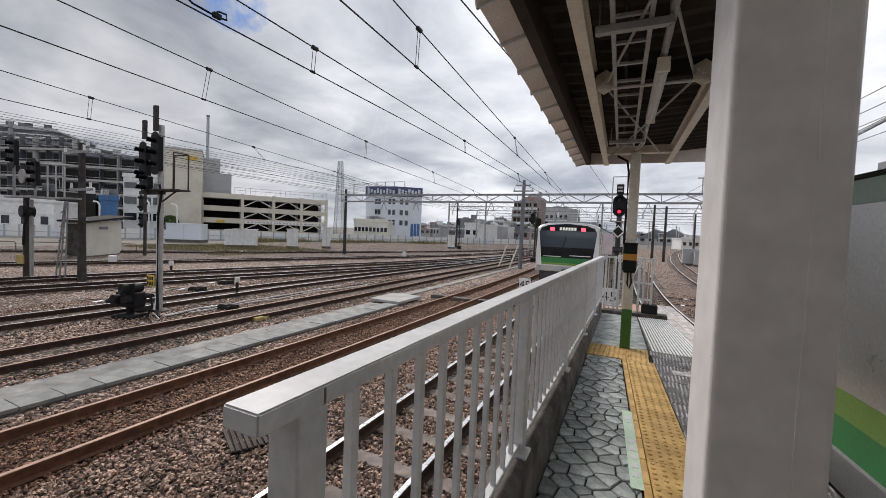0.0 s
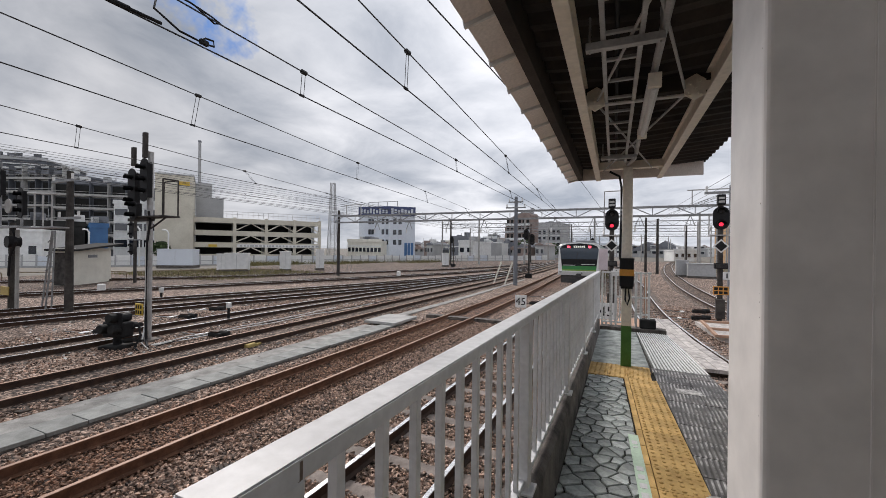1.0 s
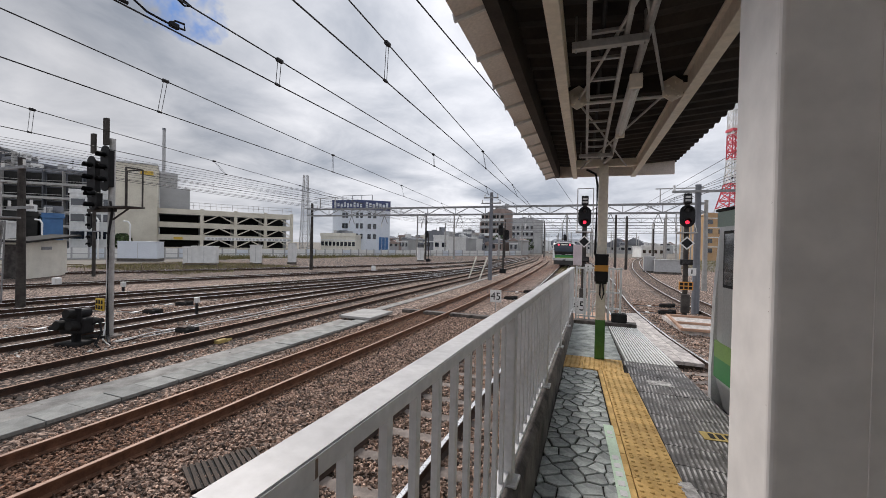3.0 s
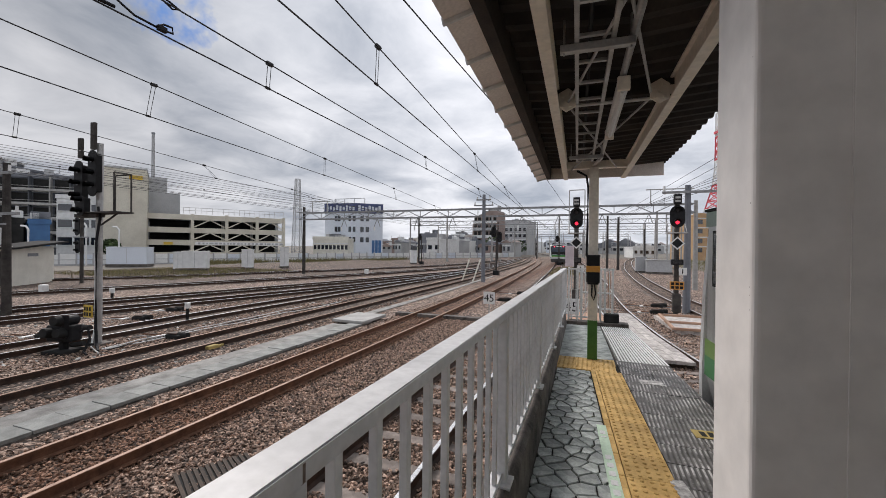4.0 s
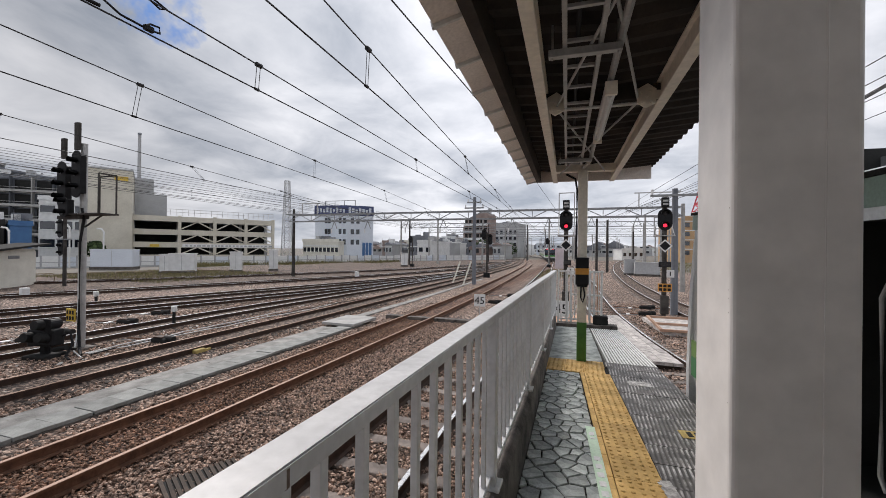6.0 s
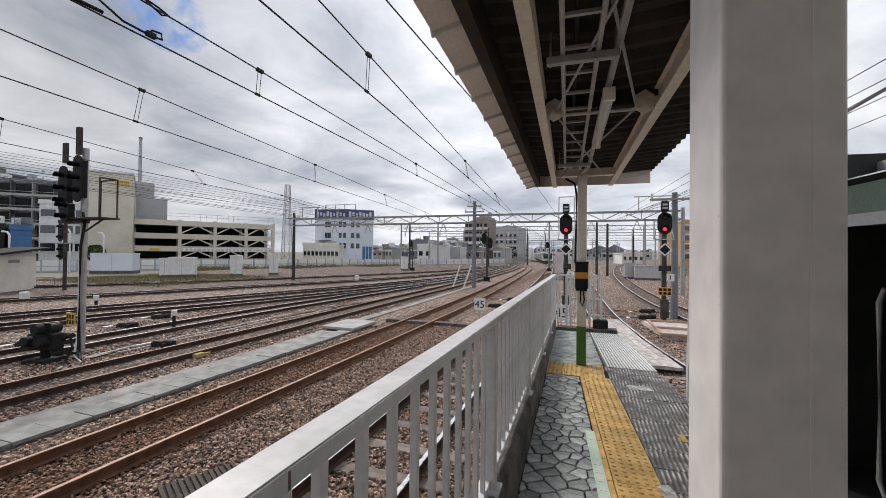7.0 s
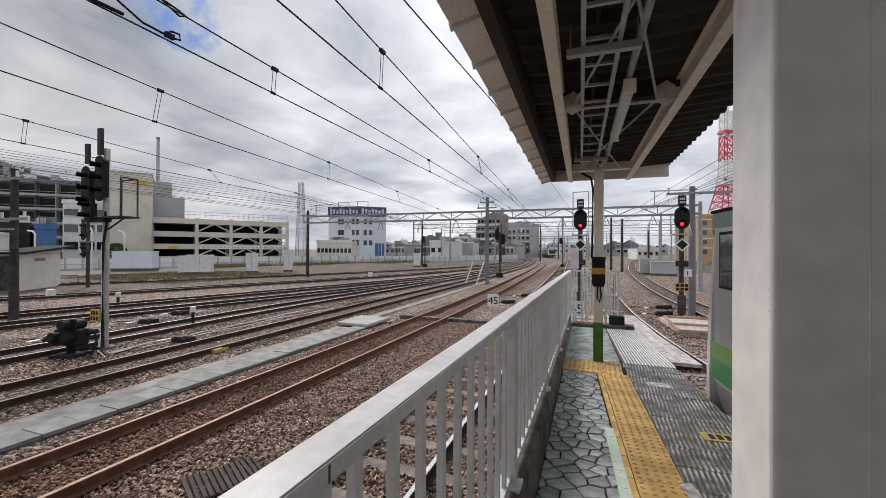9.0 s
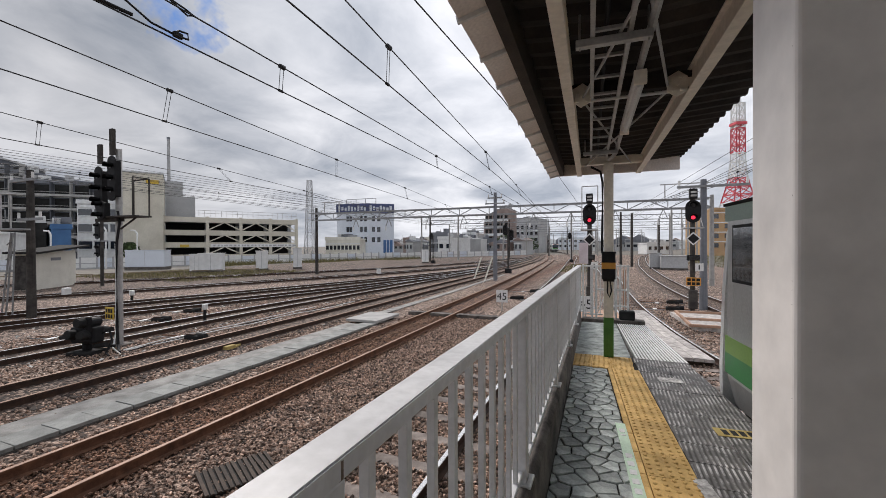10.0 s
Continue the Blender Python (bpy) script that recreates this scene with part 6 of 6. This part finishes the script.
# ---- town behind the yard ----
def block(name, label, category, p, q, depth, z1, wall, rows=(), z0=-1.4, roof=None, win=None, frame_mat=None, proud=0.05, balcony=None):
    """A building whose front runs from p to q in plan; rows: (z, height, count, width share) of its window rows."""
    p, q = Vector((*p, 0)), Vector((*q, 0))
    d = (q - p)
    ln = d.length
    rz = math.degrees(math.atan2(d.y, d.x))
    t = thing(name, label, category, (p.x, p.y, z0), rz)
    h = z1 - z0
    part("wall", box(0, ln, 0, depth, 0, h, 0.0), wall, t)
    part("roof", box(-0.15, ln + 0.15, -0.15, depth + 0.15, h, h + 0.35), roof or wall, t)
    part("parapet", box(-0.12, ln + 0.12, -0.12, 0.1, h + 0.35, h + 0.75), roof or wall, t)
    if balcony:
        for z, wh, n, share_w in rows:
            part("balcony", box(0.2, ln - 0.2, -1.1, 0.0, z - z0 - 0.55, z - z0 - 0.1), balcony, t)
            part("balcony_rail", box(0.2, ln - 0.2, -1.1, -1.04, z - z0 + 0.25, z - z0 + 0.33), balcony, t)
            for k in range(n + 1):
                x = 0.25 + (ln - 0.5) * k / n
                part("fin", box(x - 0.07, x + 0.07, -1.05, 0.0, z - z0 - 0.2, z - z0 + wh + 0.6), balcony if k % 3 == 0 else M["slate_wall"], t)
    rng = random.Random(int(abs(p.x * 31 + p.y * 17)))
    for k in range(rng.randint(1, 4)):
        x, w = rng.uniform(0.5, max(0.6, ln - 2.0)), rng.uniform(0.7, 2.2)
        part("roof_unit", box(x, x + w, 1.0, 2.6, h + 0.3, h + rng.uniform(0.9, 2.0)), M[rng.choice(("grey_wall", "pale_wall", "dark_wall"))], t)
    if rng.random() < 0.6:
        part("aerial", bar((ln * 0.4, 2, h), (ln * 0.4, 2, h + rng.uniform(1.5, 3.5)), 0.06, 6), M["steel"], t)
    for z, wh, n, share_w in rows:
        part("string_course", box(0, ln, -0.09, 0.05, z - z0 + wh + 0.25, z - z0 + wh + 0.5), M["pale_wall"], t)
    for z, wh, n, share_w in rows:
        pitch = ln / n
        w = pitch * share_w
        me = mesh_of(box(-w / 2, w / 2, -0.02, 0.06, 0, wh), "window", win or M["window"])
        sill = mesh_of(box(-w / 2 - 0.08, w / 2 + 0.08, -0.14, 0.02, -0.12, 0.0), "sill", frame_mat or wall)
        for k in range(n):
            wd = share("window", me, t, pose(pitch * (k + 0.5), -proud + 0.04, z - z0))
            share("sill", sill, wd, pose(0, 0, 0))
    return t


def parking_garage():
    """A three-deck car park: slabs and parapets in front of dark decks, braced bays, a stair tower."""
    p, q = Vector((-75.9, 50.2, 0)), Vector((-62.2, 69.8, 0))
    d = q - p
    ln = d.length
    t = thing("parking_garage", "cream three-deck parking garage with open dark decks and braced bays", "parking garage", (p.x, p.y, -1.4), math.degrees(math.atan2(d.y, d.x)))
    deck = M["garage"]
    # solid core painted near-black in place of the decks' inner shade
    part("core", box(0.3, ln - 0.3, 7.0, 20, 0, 8.6), M["garage_dark"], t, "near-black box for the shade inside the decks")
    zs = [0.9, 3.25, 5.6, 8.1]
    for z in zs:
        part("deck_slab", box(0, ln, 0.3, 20, z - 0.35, z - 0.05), M["grey_wall"], t)
        part("parapet", box(-0.1, ln + 0.1, 0, 0.35, z - 0.48, z + 0.52), deck, t)
    cols = [0, 0.30, 0.545, 0.78, 1.0]
    for f in cols:
        part("column", box(f * ln - 0.28, f * ln + 0.28, -0.06, 0.5, 0, 8.8), deck, t)
        part("inner_column", box(f * ln - 0.28, f * ln + 0.28, 6.4, 6.9, 0, 8.8), M["grey_wall"], t)
    for a, b in ((0.30, 0.545), (0.545, 0.78), (0.78, 1.0)):
        x0, x1 = a * ln + 0.3, b * ln - 0.3
        xm = (x0 + x1) / 2
        for z0, z1 in zip(zs, zs[1:]):
            part("brace", flat_bar((x0, -0.02, z0 + 0.7), (xm - 0.2, -0.02, z1 - 0.5), 0.2), deck, t)
            part("brace", flat_bar((x1, -0.02, z0 + 0.7), (xm + 0.2, -0.02, z1 - 0.5), 0.2), deck, t)
    part("sign_band", box(0.32 * ln, 0.99 * ln, -0.12, -0.03, 2.85, 3.45), M["sign_white"], t, "long white sign band")
    rng = random.Random(8)
    x = 0.34 * ln
    while x < 0.97 * ln:
        w = rng.uniform(0.25, 0.7)
        part("writing_bar", box(x, x + w, -0.15, -0.12, 2.98, 3.32), M["grey_wall"], t)
        x += w + rng.uniform(0.15, 0.4)
    part("yellow_sign", box(0.11 * ln, 0.17 * ln, -0.16, -0.03, 2.85, 3.35), M["yellow"], t)
    for k in range(26):
        part("fence_post", box(k * ln / 25 - 0.03, k * ln / 25 + 0.03, 0.1, 0.16, 8.8, 10.0), M["galv"], t)
    for z in (9.4, 9.95):
        part("fence_rail", box(0, ln, 0.1, 0.16, z, z + 0.06), M["galv"], t)
    tw = part("stair_tower", box(-5.9, 0.1, -1.2, 12, 0, 16.1), deck, t, "windowless cream stair tower")
    part("tower_cap", box(-6.0, 0.2, -1.3, 12.1, 16.1, 16.35), M["grey_wall"], tw)
    part("yellow_sign", box(-2.4, -0.5, -1.36, -1.2, 14.3, 15.0), M["yellow"], tw)
    part("roof_house", box(0.2, 3.2, 9, 16, 8.6, 16.4), M["grey_wall"], t)
    part("roof_house", box(3.2, 5.4, 9, 15, 8.6, 13.4), M["grey_wall"], t)
    return t


parking_garage()
chimney = thing("chimney", "tall slim grey chimney behind the garage", "chimney", (-110, 74.3, -1.4))
part("shaft", bar((0, 0, 0), (0, 0, 32.2), 0.52, 14, 0.36), M["grey_wall"], chimney)
part("cap", bar((0, 0, 32.2), (0, 0, 32.7), 0.42, 14), M["dark_wall"], chimney)


def office():
    t = thing("office_building", "pale blue-white four-storey office with a navy roof sign", "office building", (-53.2, 84.2, -1.4), 0)
    # left face runs back to the left, right face back to the right
    a, b, c = Vector((0, 0, 0)), Vector((-8.2, -1.2, 0)), Vector((4.8, 4.2, 0))
    part("wall", prism([(0, 0), (c.x, c.y), (c.x + b.x, c.y + b.y), (b.x, b.y)], 0, 10.9), M["office"], t)
    part("roof_sign", prism([(0.1, -0.15), (c.x + 0.1, c.y), (c.x + b.x - 0.1, c.y + b.y), (b.x - 0.1, b.y - 0.15)], 11.0, 13.3), M["navy"], t, "navy blue sign round the roof")
    rot = math.degrees(math.atan2(-b.y, -b.x))
    ln = b.length

    def on_left(name, u0, u1, z0, z1, m, out):
        o = part(name, box(u0, u1, -out, 0.1, z0, z1), m, t)
        o.matrix_basis = pose(b.x, b.y, 0, 0, 0, rot)
        return o
    for z in (3.9, 6.4, 9.0):
        for u in (2.6, 3.4, 6.2, 7.3):
            on_left("window", u, u + 0.7, z, z + 1.25, M["window"], 0.05)
    for k in range(9):
        on_left("writing_bar", 0.5 + k * 0.85, 1.0 + k * 0.85, 11.5 + 0.15 * (k % 2), 12.8 - 0.2 * (k % 3), M["office"], 0.22)
    rot2 = math.degrees(math.atan2(c.y, c.x))
    for z in (3.9, 6.4, 9.0):
        for u in (0.9, 2.2):
            o = part("window", box(u, u + 0.8, -0.05, 0.1, z, z + 1.2), M["window"], t)
            o.matrix_basis = pose(0, 0, 0, 0, 0, rot2)
    for k in range(7):
        o = part("writing_bar", box(0.4 + k * 0.82, 0.95 + k * 0.82, -0.12, 0.1, 11.5 + 0.15 * (k % 2), 12.8 - 0.2 * (k % 3)), M["office"], t)
        o.matrix_basis = pose(0.05, -0.12, 0, 0, 0, rot2)
    for x in (-7.0, -4.2, -1.5, 1.5):
        part("roof_frame", flat_bar((x, 1.2, 13.2), (x, 1.2, 14.6), 0.12), M["steel"], t)
    part("roof_frame", flat_bar((-7.0, 1.2, 14.6), (1.5, 1.2, 14.6), 0.12), M["steel"], t)
    o = part("blue_glazing", box(3.6, 6.1, -0.08, 0.1, 0.6, 4.4), M["blue"], t)
    o.matrix_basis = pose(0, 0, 0, 0, 0, rot2)
    for k in range(4):
        o = part("mullion", box(3.6 + k * 0.8, 3.7 + k * 0.8, -0.12, 0.1, 0.6, 4.4), M["office"], t)
        o.matrix_basis = pose(0, 0, 0, 0, 0, rot2)


office()
block("low_annex", "low cream annex beside the office", "building", (-62.5, 80.0), (-53.5, 81.2), 6, 3.0, M["hut_wall"], ((0.7, 1.0, 9, 0.7),))
block("apartment_block", "tall dark grey apartment block with many small windows", "apartment building", (-152, 18), (-121, 45.7), 16, 20.6, M["slate_wall"],
      [(1 + 2.8 * k, 1.5, 12, 0.42) for k in range(8)], roof=M["grey_wall"])
block("apartment_block", "grey apartment block with pale balcony bands", "apartment building", (-120, 36), (-103.5, 42.5), 12, 15.9, M["slate_wall"],
      [(1.5 + 2.75 * k, 1.7, 6, 0.7) for k in range(6)], roof=M["dark_wall"], balcony=M["concrete"], win=M["garage_dark"])
block("apartment_block", "grey apartment block with pale balcony bands and a brown roof house", "apartment building", (-103, 40), (-91.5, 50.5), 12, 13.7, M["slate_wall"],
      [(1.2 + 2.65 * k, 1.7, 5, 0.78) for k in range(5)], roof=M["dark_wall"], balcony=M["concrete"], win=M["garage_dark"])
block("pale_building", "pale low office with ribbon windows beside the garage", "building", (-90.5, 44.2), (-84.2, 48.6), 8, 9.6, M["pale_wall"], ((1.2, 1.4, 3, 0.85), (4.4, 1.4, 3, 0.85), (7.4, 1.2, 3, 0.85)))
block("barrel_shed", "long black-roofed shed beside the apartment block", "shed", (-81, 27.5), (-77.4, 34.0), 9, 4.4, M["garage_dark"])
block("blue_shed", "blue-clad shed beside the black shed", "shed", (-77.0, 34.4), (-76.4, 36.6), 5, 4.3, M["blue"])
block("gabled_house", "pale low house among the sheds", "house", (-80, 18.0), (-71.6, 26.8), 8, 3.2, M["pale_wall"], ((0.2, 1.1, 6, 0.4),))
for x, y, h in ((-66, 29.5, 4.6), (-62.5, 33.8, 5.2), (-60.6, 36.6, 4.8)):
    lamp = thing("yard_lamp", "white hooked yard lamp post", "lamp post", (x, y, -1.4), 0, "yard lamps")
    part("post", tube([(0, 0, 0), (0, 0, h), (-0.3, -0.1, h + 0.4), (-0.9, -0.3, h + 0.45)], 0.11, 8), M["sign_white"], lamp)


def yard_wall():
    t = thing("boundary_fence", "long white boundary fence along the far side of the yard", "fence", kind="structure")
    pts = [(-74, 16), (-66, 27), (-58.5, 42), (-50, 60), (-43, 78), (-34, 96), (-22, 122)]
    for p, q in zip(pts, pts[1:]):
        n = 10
        for k in range(n):
            a = Vector(p).lerp(Vector(q), k / n)
            b = Vector(p).lerp(Vector(q), (k + 1) / n - 0.006)
            d = b - a
            at = pose(a.x, a.y, -1.4, 0, 0, math.degrees(math.atan2(d.y, d.x)))
            o = part("panel", box(0, d.length, -0.05, 0.05, 0.12, 1.42 + 0.10 * ((k * 7) % 3 == 0)), M["sign_white"] if (k * 5) % 4 else M["office"], t)
            o.matrix_basis = at
            for name, bm in (("post", box(-0.09, 0.09, -0.12, 0.08, 0, 1.62)), ("rail", box(0, d.length, -0.09, -0.05, 0.72, 0.80)), ("plinth", box(0, d.length, -0.08, 0.08, 0, 0.20))):
                part(name, bm, M["grey_wall"], t).matrix_basis = at


yard_wall()

# distant houses and blocks, a fixed random town of plain masses with windows
rng_town = random.Random(21)


def town_house(x, y, w, d, h, m, rows):
    p, q = (x - w / 2, y), (x + w / 2, y - w * 0.25)
    gable = h < 3.4
    b = block("town_house", "distant %s building of the town" % ("low" if h < 8 else "mid-rise"), "building", p, q, d, h, m, rows)
    if gable:
        ln = (Vector(q) - Vector(p)).length
        bm = bmesh.new()
        a = [bm.verts.new((u, -0.4, v)) for u, v in ((-0.4, h + 1.4), (ln + 0.4, h + 1.4), (ln / 2, h + 1.4 + ln * 0.30))]
        c = [bm.verts.new((v.co.x, d + 0.4, v.co.z)) for v in a]
        for i in range(3):
            bm.faces.new((a[i], a[(i + 1) % 3], c[(i + 1) % 3], c[i]))
        bm.faces.new(a[::-1])
        bm.faces.new(c)
        bmesh.ops.recalc_face_normals(bm, faces=bm.faces)
        part("gable_roof", bm, M["dark_wall"] if int(w * 10) % 3 else M["brown_wall"], b)


for k in range(132):
    x = rng_town.uniform(-75, -18)
    y = rng_town.uniform(122, 215)
    if x > 4 - 0.21 * y:
        continue
    h = rng_town.uniform(1.2, 4.4)
    w = rng_town.uniform(2.6, 5.0)
    n = max(2, int(w / 2.4))
    town_house(x, y, w, 8, h, rng_town.choice([M["pale_wall"], M["sign_white"], M["grey_wall"], M["hut_wall"], M["brown_wall"], M["dark_wall"], M["grey_wall"]]),
               [(0.6 + 2.8 * j, 1.3, n, 0.5) for j in range(max(1, int(h / 2.9)))])
for x, y, w, h, m in ((-30.5, 172, 10, 12.5, M["grey_wall"]), (-35, 178, 6, 10, M["grey_wall"]), (-49, 150, 6, 6, M["pale_wall"]), (-40, 190, 14, 9, M["grey_wall"]), (-50, 122, 7, 5.2, M["dark_wall"]), (-44, 112, 5, 3.6, M["pale_wall"])):
    town_house(x, y, w, 10, h, m, [(0.8 + 2.6 * j, 1.3, int(w / 2), 0.55) for j in range(int(h / 2.7))])
for k in range(16):
    x = rng_town.uniform(-10, 26)
    y = rng_town.uniform(230, 330)
    town_house(x, y, rng_town.uniform(8, 16), 8, rng_town.uniform(1.5, 4.2), rng_town.choice([M["pale_wall"], M["grey_wall"], M["office"]]), [(0.6, 1.3, 4, 0.5), (3.2, 1.2, 4, 0.5)])


for k in range(46):
    x = rng_town.uniform(-150, 60)
    y = rng_town.uniform(270, 420)
    town_house(x, y, rng_town.uniform(8, 18), 9, rng_town.uniform(2.2, 6), rng_town.choice([M["pale_wall"], M["grey_wall"], M["office"]]), [(0.6 + 3 * j, 1.4, 5, 0.5) for j in range(2)])
for k in range(26):
    x = rng_town.uniform(-16, 18)
    y = rng_town.uniform(85, 230)
    pole((x - 0.06 * y, y, -1.3), rng_town.uniform(6.5, 10), 0.16, rng_town.choice([M["pole"], M["pole_pale"]]), "distant line pole among the tracks", ((6.0, -0.8, 0.8),))


def stepped_block():
    t = thing("stepped_block", "brown apartment tower with a stepped sloping top in the distance", "apartment building", (-37.6, 147.5, -1.4), -12)
    outline = [(-5.4, 0), (5.0, 0), (5.0, 15.8), (4.4, 16.6), (-0.6, 16.6), (-1.2, 15.6), (-3.4, 14.4), (-4.2, 12.6), (-5.4, 11.6)]
    bm = bmesh.new()
    a = [bm.verts.new((x, 0, z)) for x, z in outline]
    b = [bm.verts.new((x, 7, z)) for x, z in outline]
    for i in range(len(outline)):
        j = (i + 1) % len(outline)
        bm.faces.new((a[i], a[j], b[j], b[i]))
    bm.faces.new(a[::-1])
    bm.faces.new(b)
    bmesh.ops.recalc_face_normals(bm, faces=bm.faces)
    part("wall", bm, M["brown_wall"], t)
    for j in range(5):
        part("balcony", box(-4.9, 4.7, -0.9, 0.0, 1.2 + j * 2.7, 2.1 + j * 2.7), M["grey_wall"] if j % 2 else M["pale_wall"], t)
        for k in range(6):
            part("window", box(-4.6 + k * 1.6, -3.5 + k * 1.6, -0.06, 0.1, 2.2 + j * 2.7, 3.6 + j * 2.7), M["garage_dark"], t)
    for x, w, h in ((-2.6, 1.0, 15.6), (0.4, 1.6, 17.6), (2.6, 1.2, 18.0), (4.0, 0.5, 18.6)):
        part("roof_unit", box(x, x + w, 2, 4, 14.2, h), M["grey_wall"], t)


stepped_block()


def lattice_tower(name, label, at, profile, panels, m1, m2, bar_w):
    """A square lattice tower: profile is (height, half-width) from foot to top."""
    t = thing(name, label, "tower", at, 20)
    zs = [profile[0][0] + (profile[-1][0] - profile[0][0]) * k / panels for k in range(panels + 1)]
    hw = lambda z: float(np.interp(z, [a for a, _ in profile], [b for _, b in profile]))
    for k, (z0, z1) in enumerate(zip(zs, zs[1:])):
        m = m1 if (k // 3) % 2 == 0 else m2
        a, b = hw(z0), hw(z1)
        c0 = [(-a, -a, z0), (a, -a, z0), (a, a, z0), (-a, a, z0)]
        c1 = [(-b, -b, z1), (b, -b, z1), (b, b, z1), (-b, b, z1)]
        for i in range(4):
            j = (i + 1) % 4
            part("leg", flat_bar(c0[i], c1[i], bar_w), m, t)
            part("brace", flat_bar(c0[i], c1[j], bar_w * 0.6), m, t)
            part("brace", flat_bar(c0[j], c1[i], bar_w * 0.6), m, t)
            part("strut", flat_bar(c1[i], c1[j], bar_w * 0.7), m, t)
    return t


tower = lattice_tower("radio_tower", "tall red and white lattice radio tower", (48.2, 190, -1.4), ((0, 7.6), (18, 4.3), (28, 2.3), (36, 1.7), (58, 1.55)), 18, M["tower_red"], M["sign_white"], 0.42)
part("gallery", box(-2.1, 2.1, -2.1, 2.1, 49.6, 50.6), M["tower_red"], tower)
part("mast_top", bar((0, 0, 58), (0, 0, 61), 1.0, 10, 0.8), M["sign_white"], tower)
lattice_tower("radio_mast", "slim grey lattice mast behind the garage", (-64.7, 77, -1.4), ((0, 1.0), (18.5, 0.45)), 12, M["grey_wall"], M["grey_wall"], 0.10)
block("brick_block", "orange-brown apartment block beyond the outer line", "apartment building", (26.2, 128), (38, 132), 12, 10.8, M["orange_wall"], [(0.8 + 2.6 * j, 1.2, 4, 0.5) for j in range(4)])
block("brick_block", "pale houses beside the curve", "building", (13, 150), (20, 152), 8, 1.9, M["pale_wall"], ((0.0, 1.1, 4, 0.5),))


def tree(at, h, r, seed):
    rng = random.Random(seed)
    t = thing("tree", "dark green broad-leaved tree among the houses", "tree", at, 0, "town trees")
    part("trunk", bar((0, 0, 0), (0.1, 0, h * 0.55), 0.22, 8, 0.12), M["pole"], t)
    bm = bmesh.new()
    for k in range(520):
        a, u = rng.uniform(0, math.tau), rng.uniform(-1, 1)
        rr = r * rng.uniform(0.45, 1.0) * (1 + 0.3 * math.sin(3 * a + seed))
        c = Vector((rr * math.cos(a) * math.sqrt(1 - u * u), rr * math.sin(a) * math.sqrt(1 - u * u), h * 0.68 + r * 0.8 * u))
        n = Vector((rng.gauss(0, 1), rng.gauss(0, 1), rng.gauss(0, 1))).normalized()
        e1 = n.orthogonal().normalized() * rng.uniform(0.16, 0.34)
        e2 = n.cross(e1)
        bm.faces.new([bm.verts.new(c + e1), bm.verts.new(c + e2), bm.verts.new(c - e1), bm.verts.new(c - e2)])
    part("crown", bm, M["foliage"], t)


for k, (x, y, h, r) in enumerate(((-30, 128, 6, 3), (-24, 140, 5, 2.6), (-75, 44, 3.5, 1.5))):
    tree((x, y, -1.4), h, r, k)


def weeds(name, n, x0, x1, y0, y1, hmax, label):
    rng = np.random.default_rng(n)
    xs, ys = rng.uniform(x0, x1, n), rng.uniform(y0, y1, n)
    verts, faces = [], []
    for x, y in zip(xs, ys):
        a = rng.uniform(0, math.tau)
        h = rng.uniform(0.3, 1) * hmax
        dx, dy = 0.03 * math.cos(a), 0.03 * math.sin(a)
        i = len(verts)
        lx, ly = rng.normal(0, 0.35 * h), rng.normal(0, 0.35 * h)
        verts += [(x - dx, y - dy, -1.32), (x + dx, y + dy, -1.32), (x + lx, y + ly, -1.32 + h)]
        faces.append((i, i + 1, i + 2))
    me = bpy.data.meshes.new(name)
    me.from_pydata(verts, [], faces)
    me.materials.append(M["grass"])
    tagged(new(name, me), label, "grass", kind="stuff")


for yy, x0, x1, zz in ((185, -62, 14, 6.8), (225, -70, 18, 7.0)):
    g = gantry(yy, x0, x1, zz, 0.9, "distant galvanised lattice gantry over the tracks")
    for k in range(5):
        xx = x0 + (x1 - x0) * k / 4
        part("leg", flat_bar((xx, yy, -1.6), (xx, yy, zz + 0.9), 0.3), M["galv"], g)
weeds("dry_grass", 9000, -46, -30, 22, 36, 0.35, "dry yellow-green grass beside the outer track")
for x0, x1, y0, y1 in ((-57, -50, 42, 54), (-51, -44, 54, 70), (-45, -37, 70, 92)):
    weeds("scrub", 2600, x0, x1, y0, y1, 0.8, "brown-green scrub along the foot of the boundary fence")
weeds("dry_grass", 3000, -4.5, -1.0, 44, 62, 0.25, "thin yellow-green weeds between the lines")
weeds("dry_grass", 6000, 10, 30, 60, 120, 0.5, "grass verge beyond the outer line")


# ---- motion ----
def motions():
    # the platform train brakes to a stop, front at the platform end
    def stop_pose(back):
        f = (-0.1122, 0.9937)
        return pose(2.87 - f[0] * back, 5.50 - f[1] * back, RAIL_Z, 0, 0, 6.44)
    walk(arriving, [(0.0, stop_pose(0.44)), (0.5, stop_pose(0.20)), (1.0, stop_pose(0.06)), (1.4, stop_pose(0.01)), (1.8, stop_pose(0.0)), (10.0, stop_pose(0.0))])

    # the other train draws away along the near line
    line = smooth_path(NEAR_LINE, 0.5)

    def run_pose(y):
        for a, b in zip(line, line[1:]):
            if a.y <= y <= b.y:
                p = a + (b - a) * ((y - a.y) / (b.y - a.y))
                d = line[min(len(line) - 1, line.index(a) + 40)] - a
                return pose(p.x, p.y, RAIL_Z, 0, 0, math.degrees(math.atan2(d.y, d.x)) - 90 + 180)
    walk(leaving, [(t, run_pose(20.3 + 10.05 * t + 0.6 * t * t)) for t in [k * 0.5 for k in range(21)]])


motions()
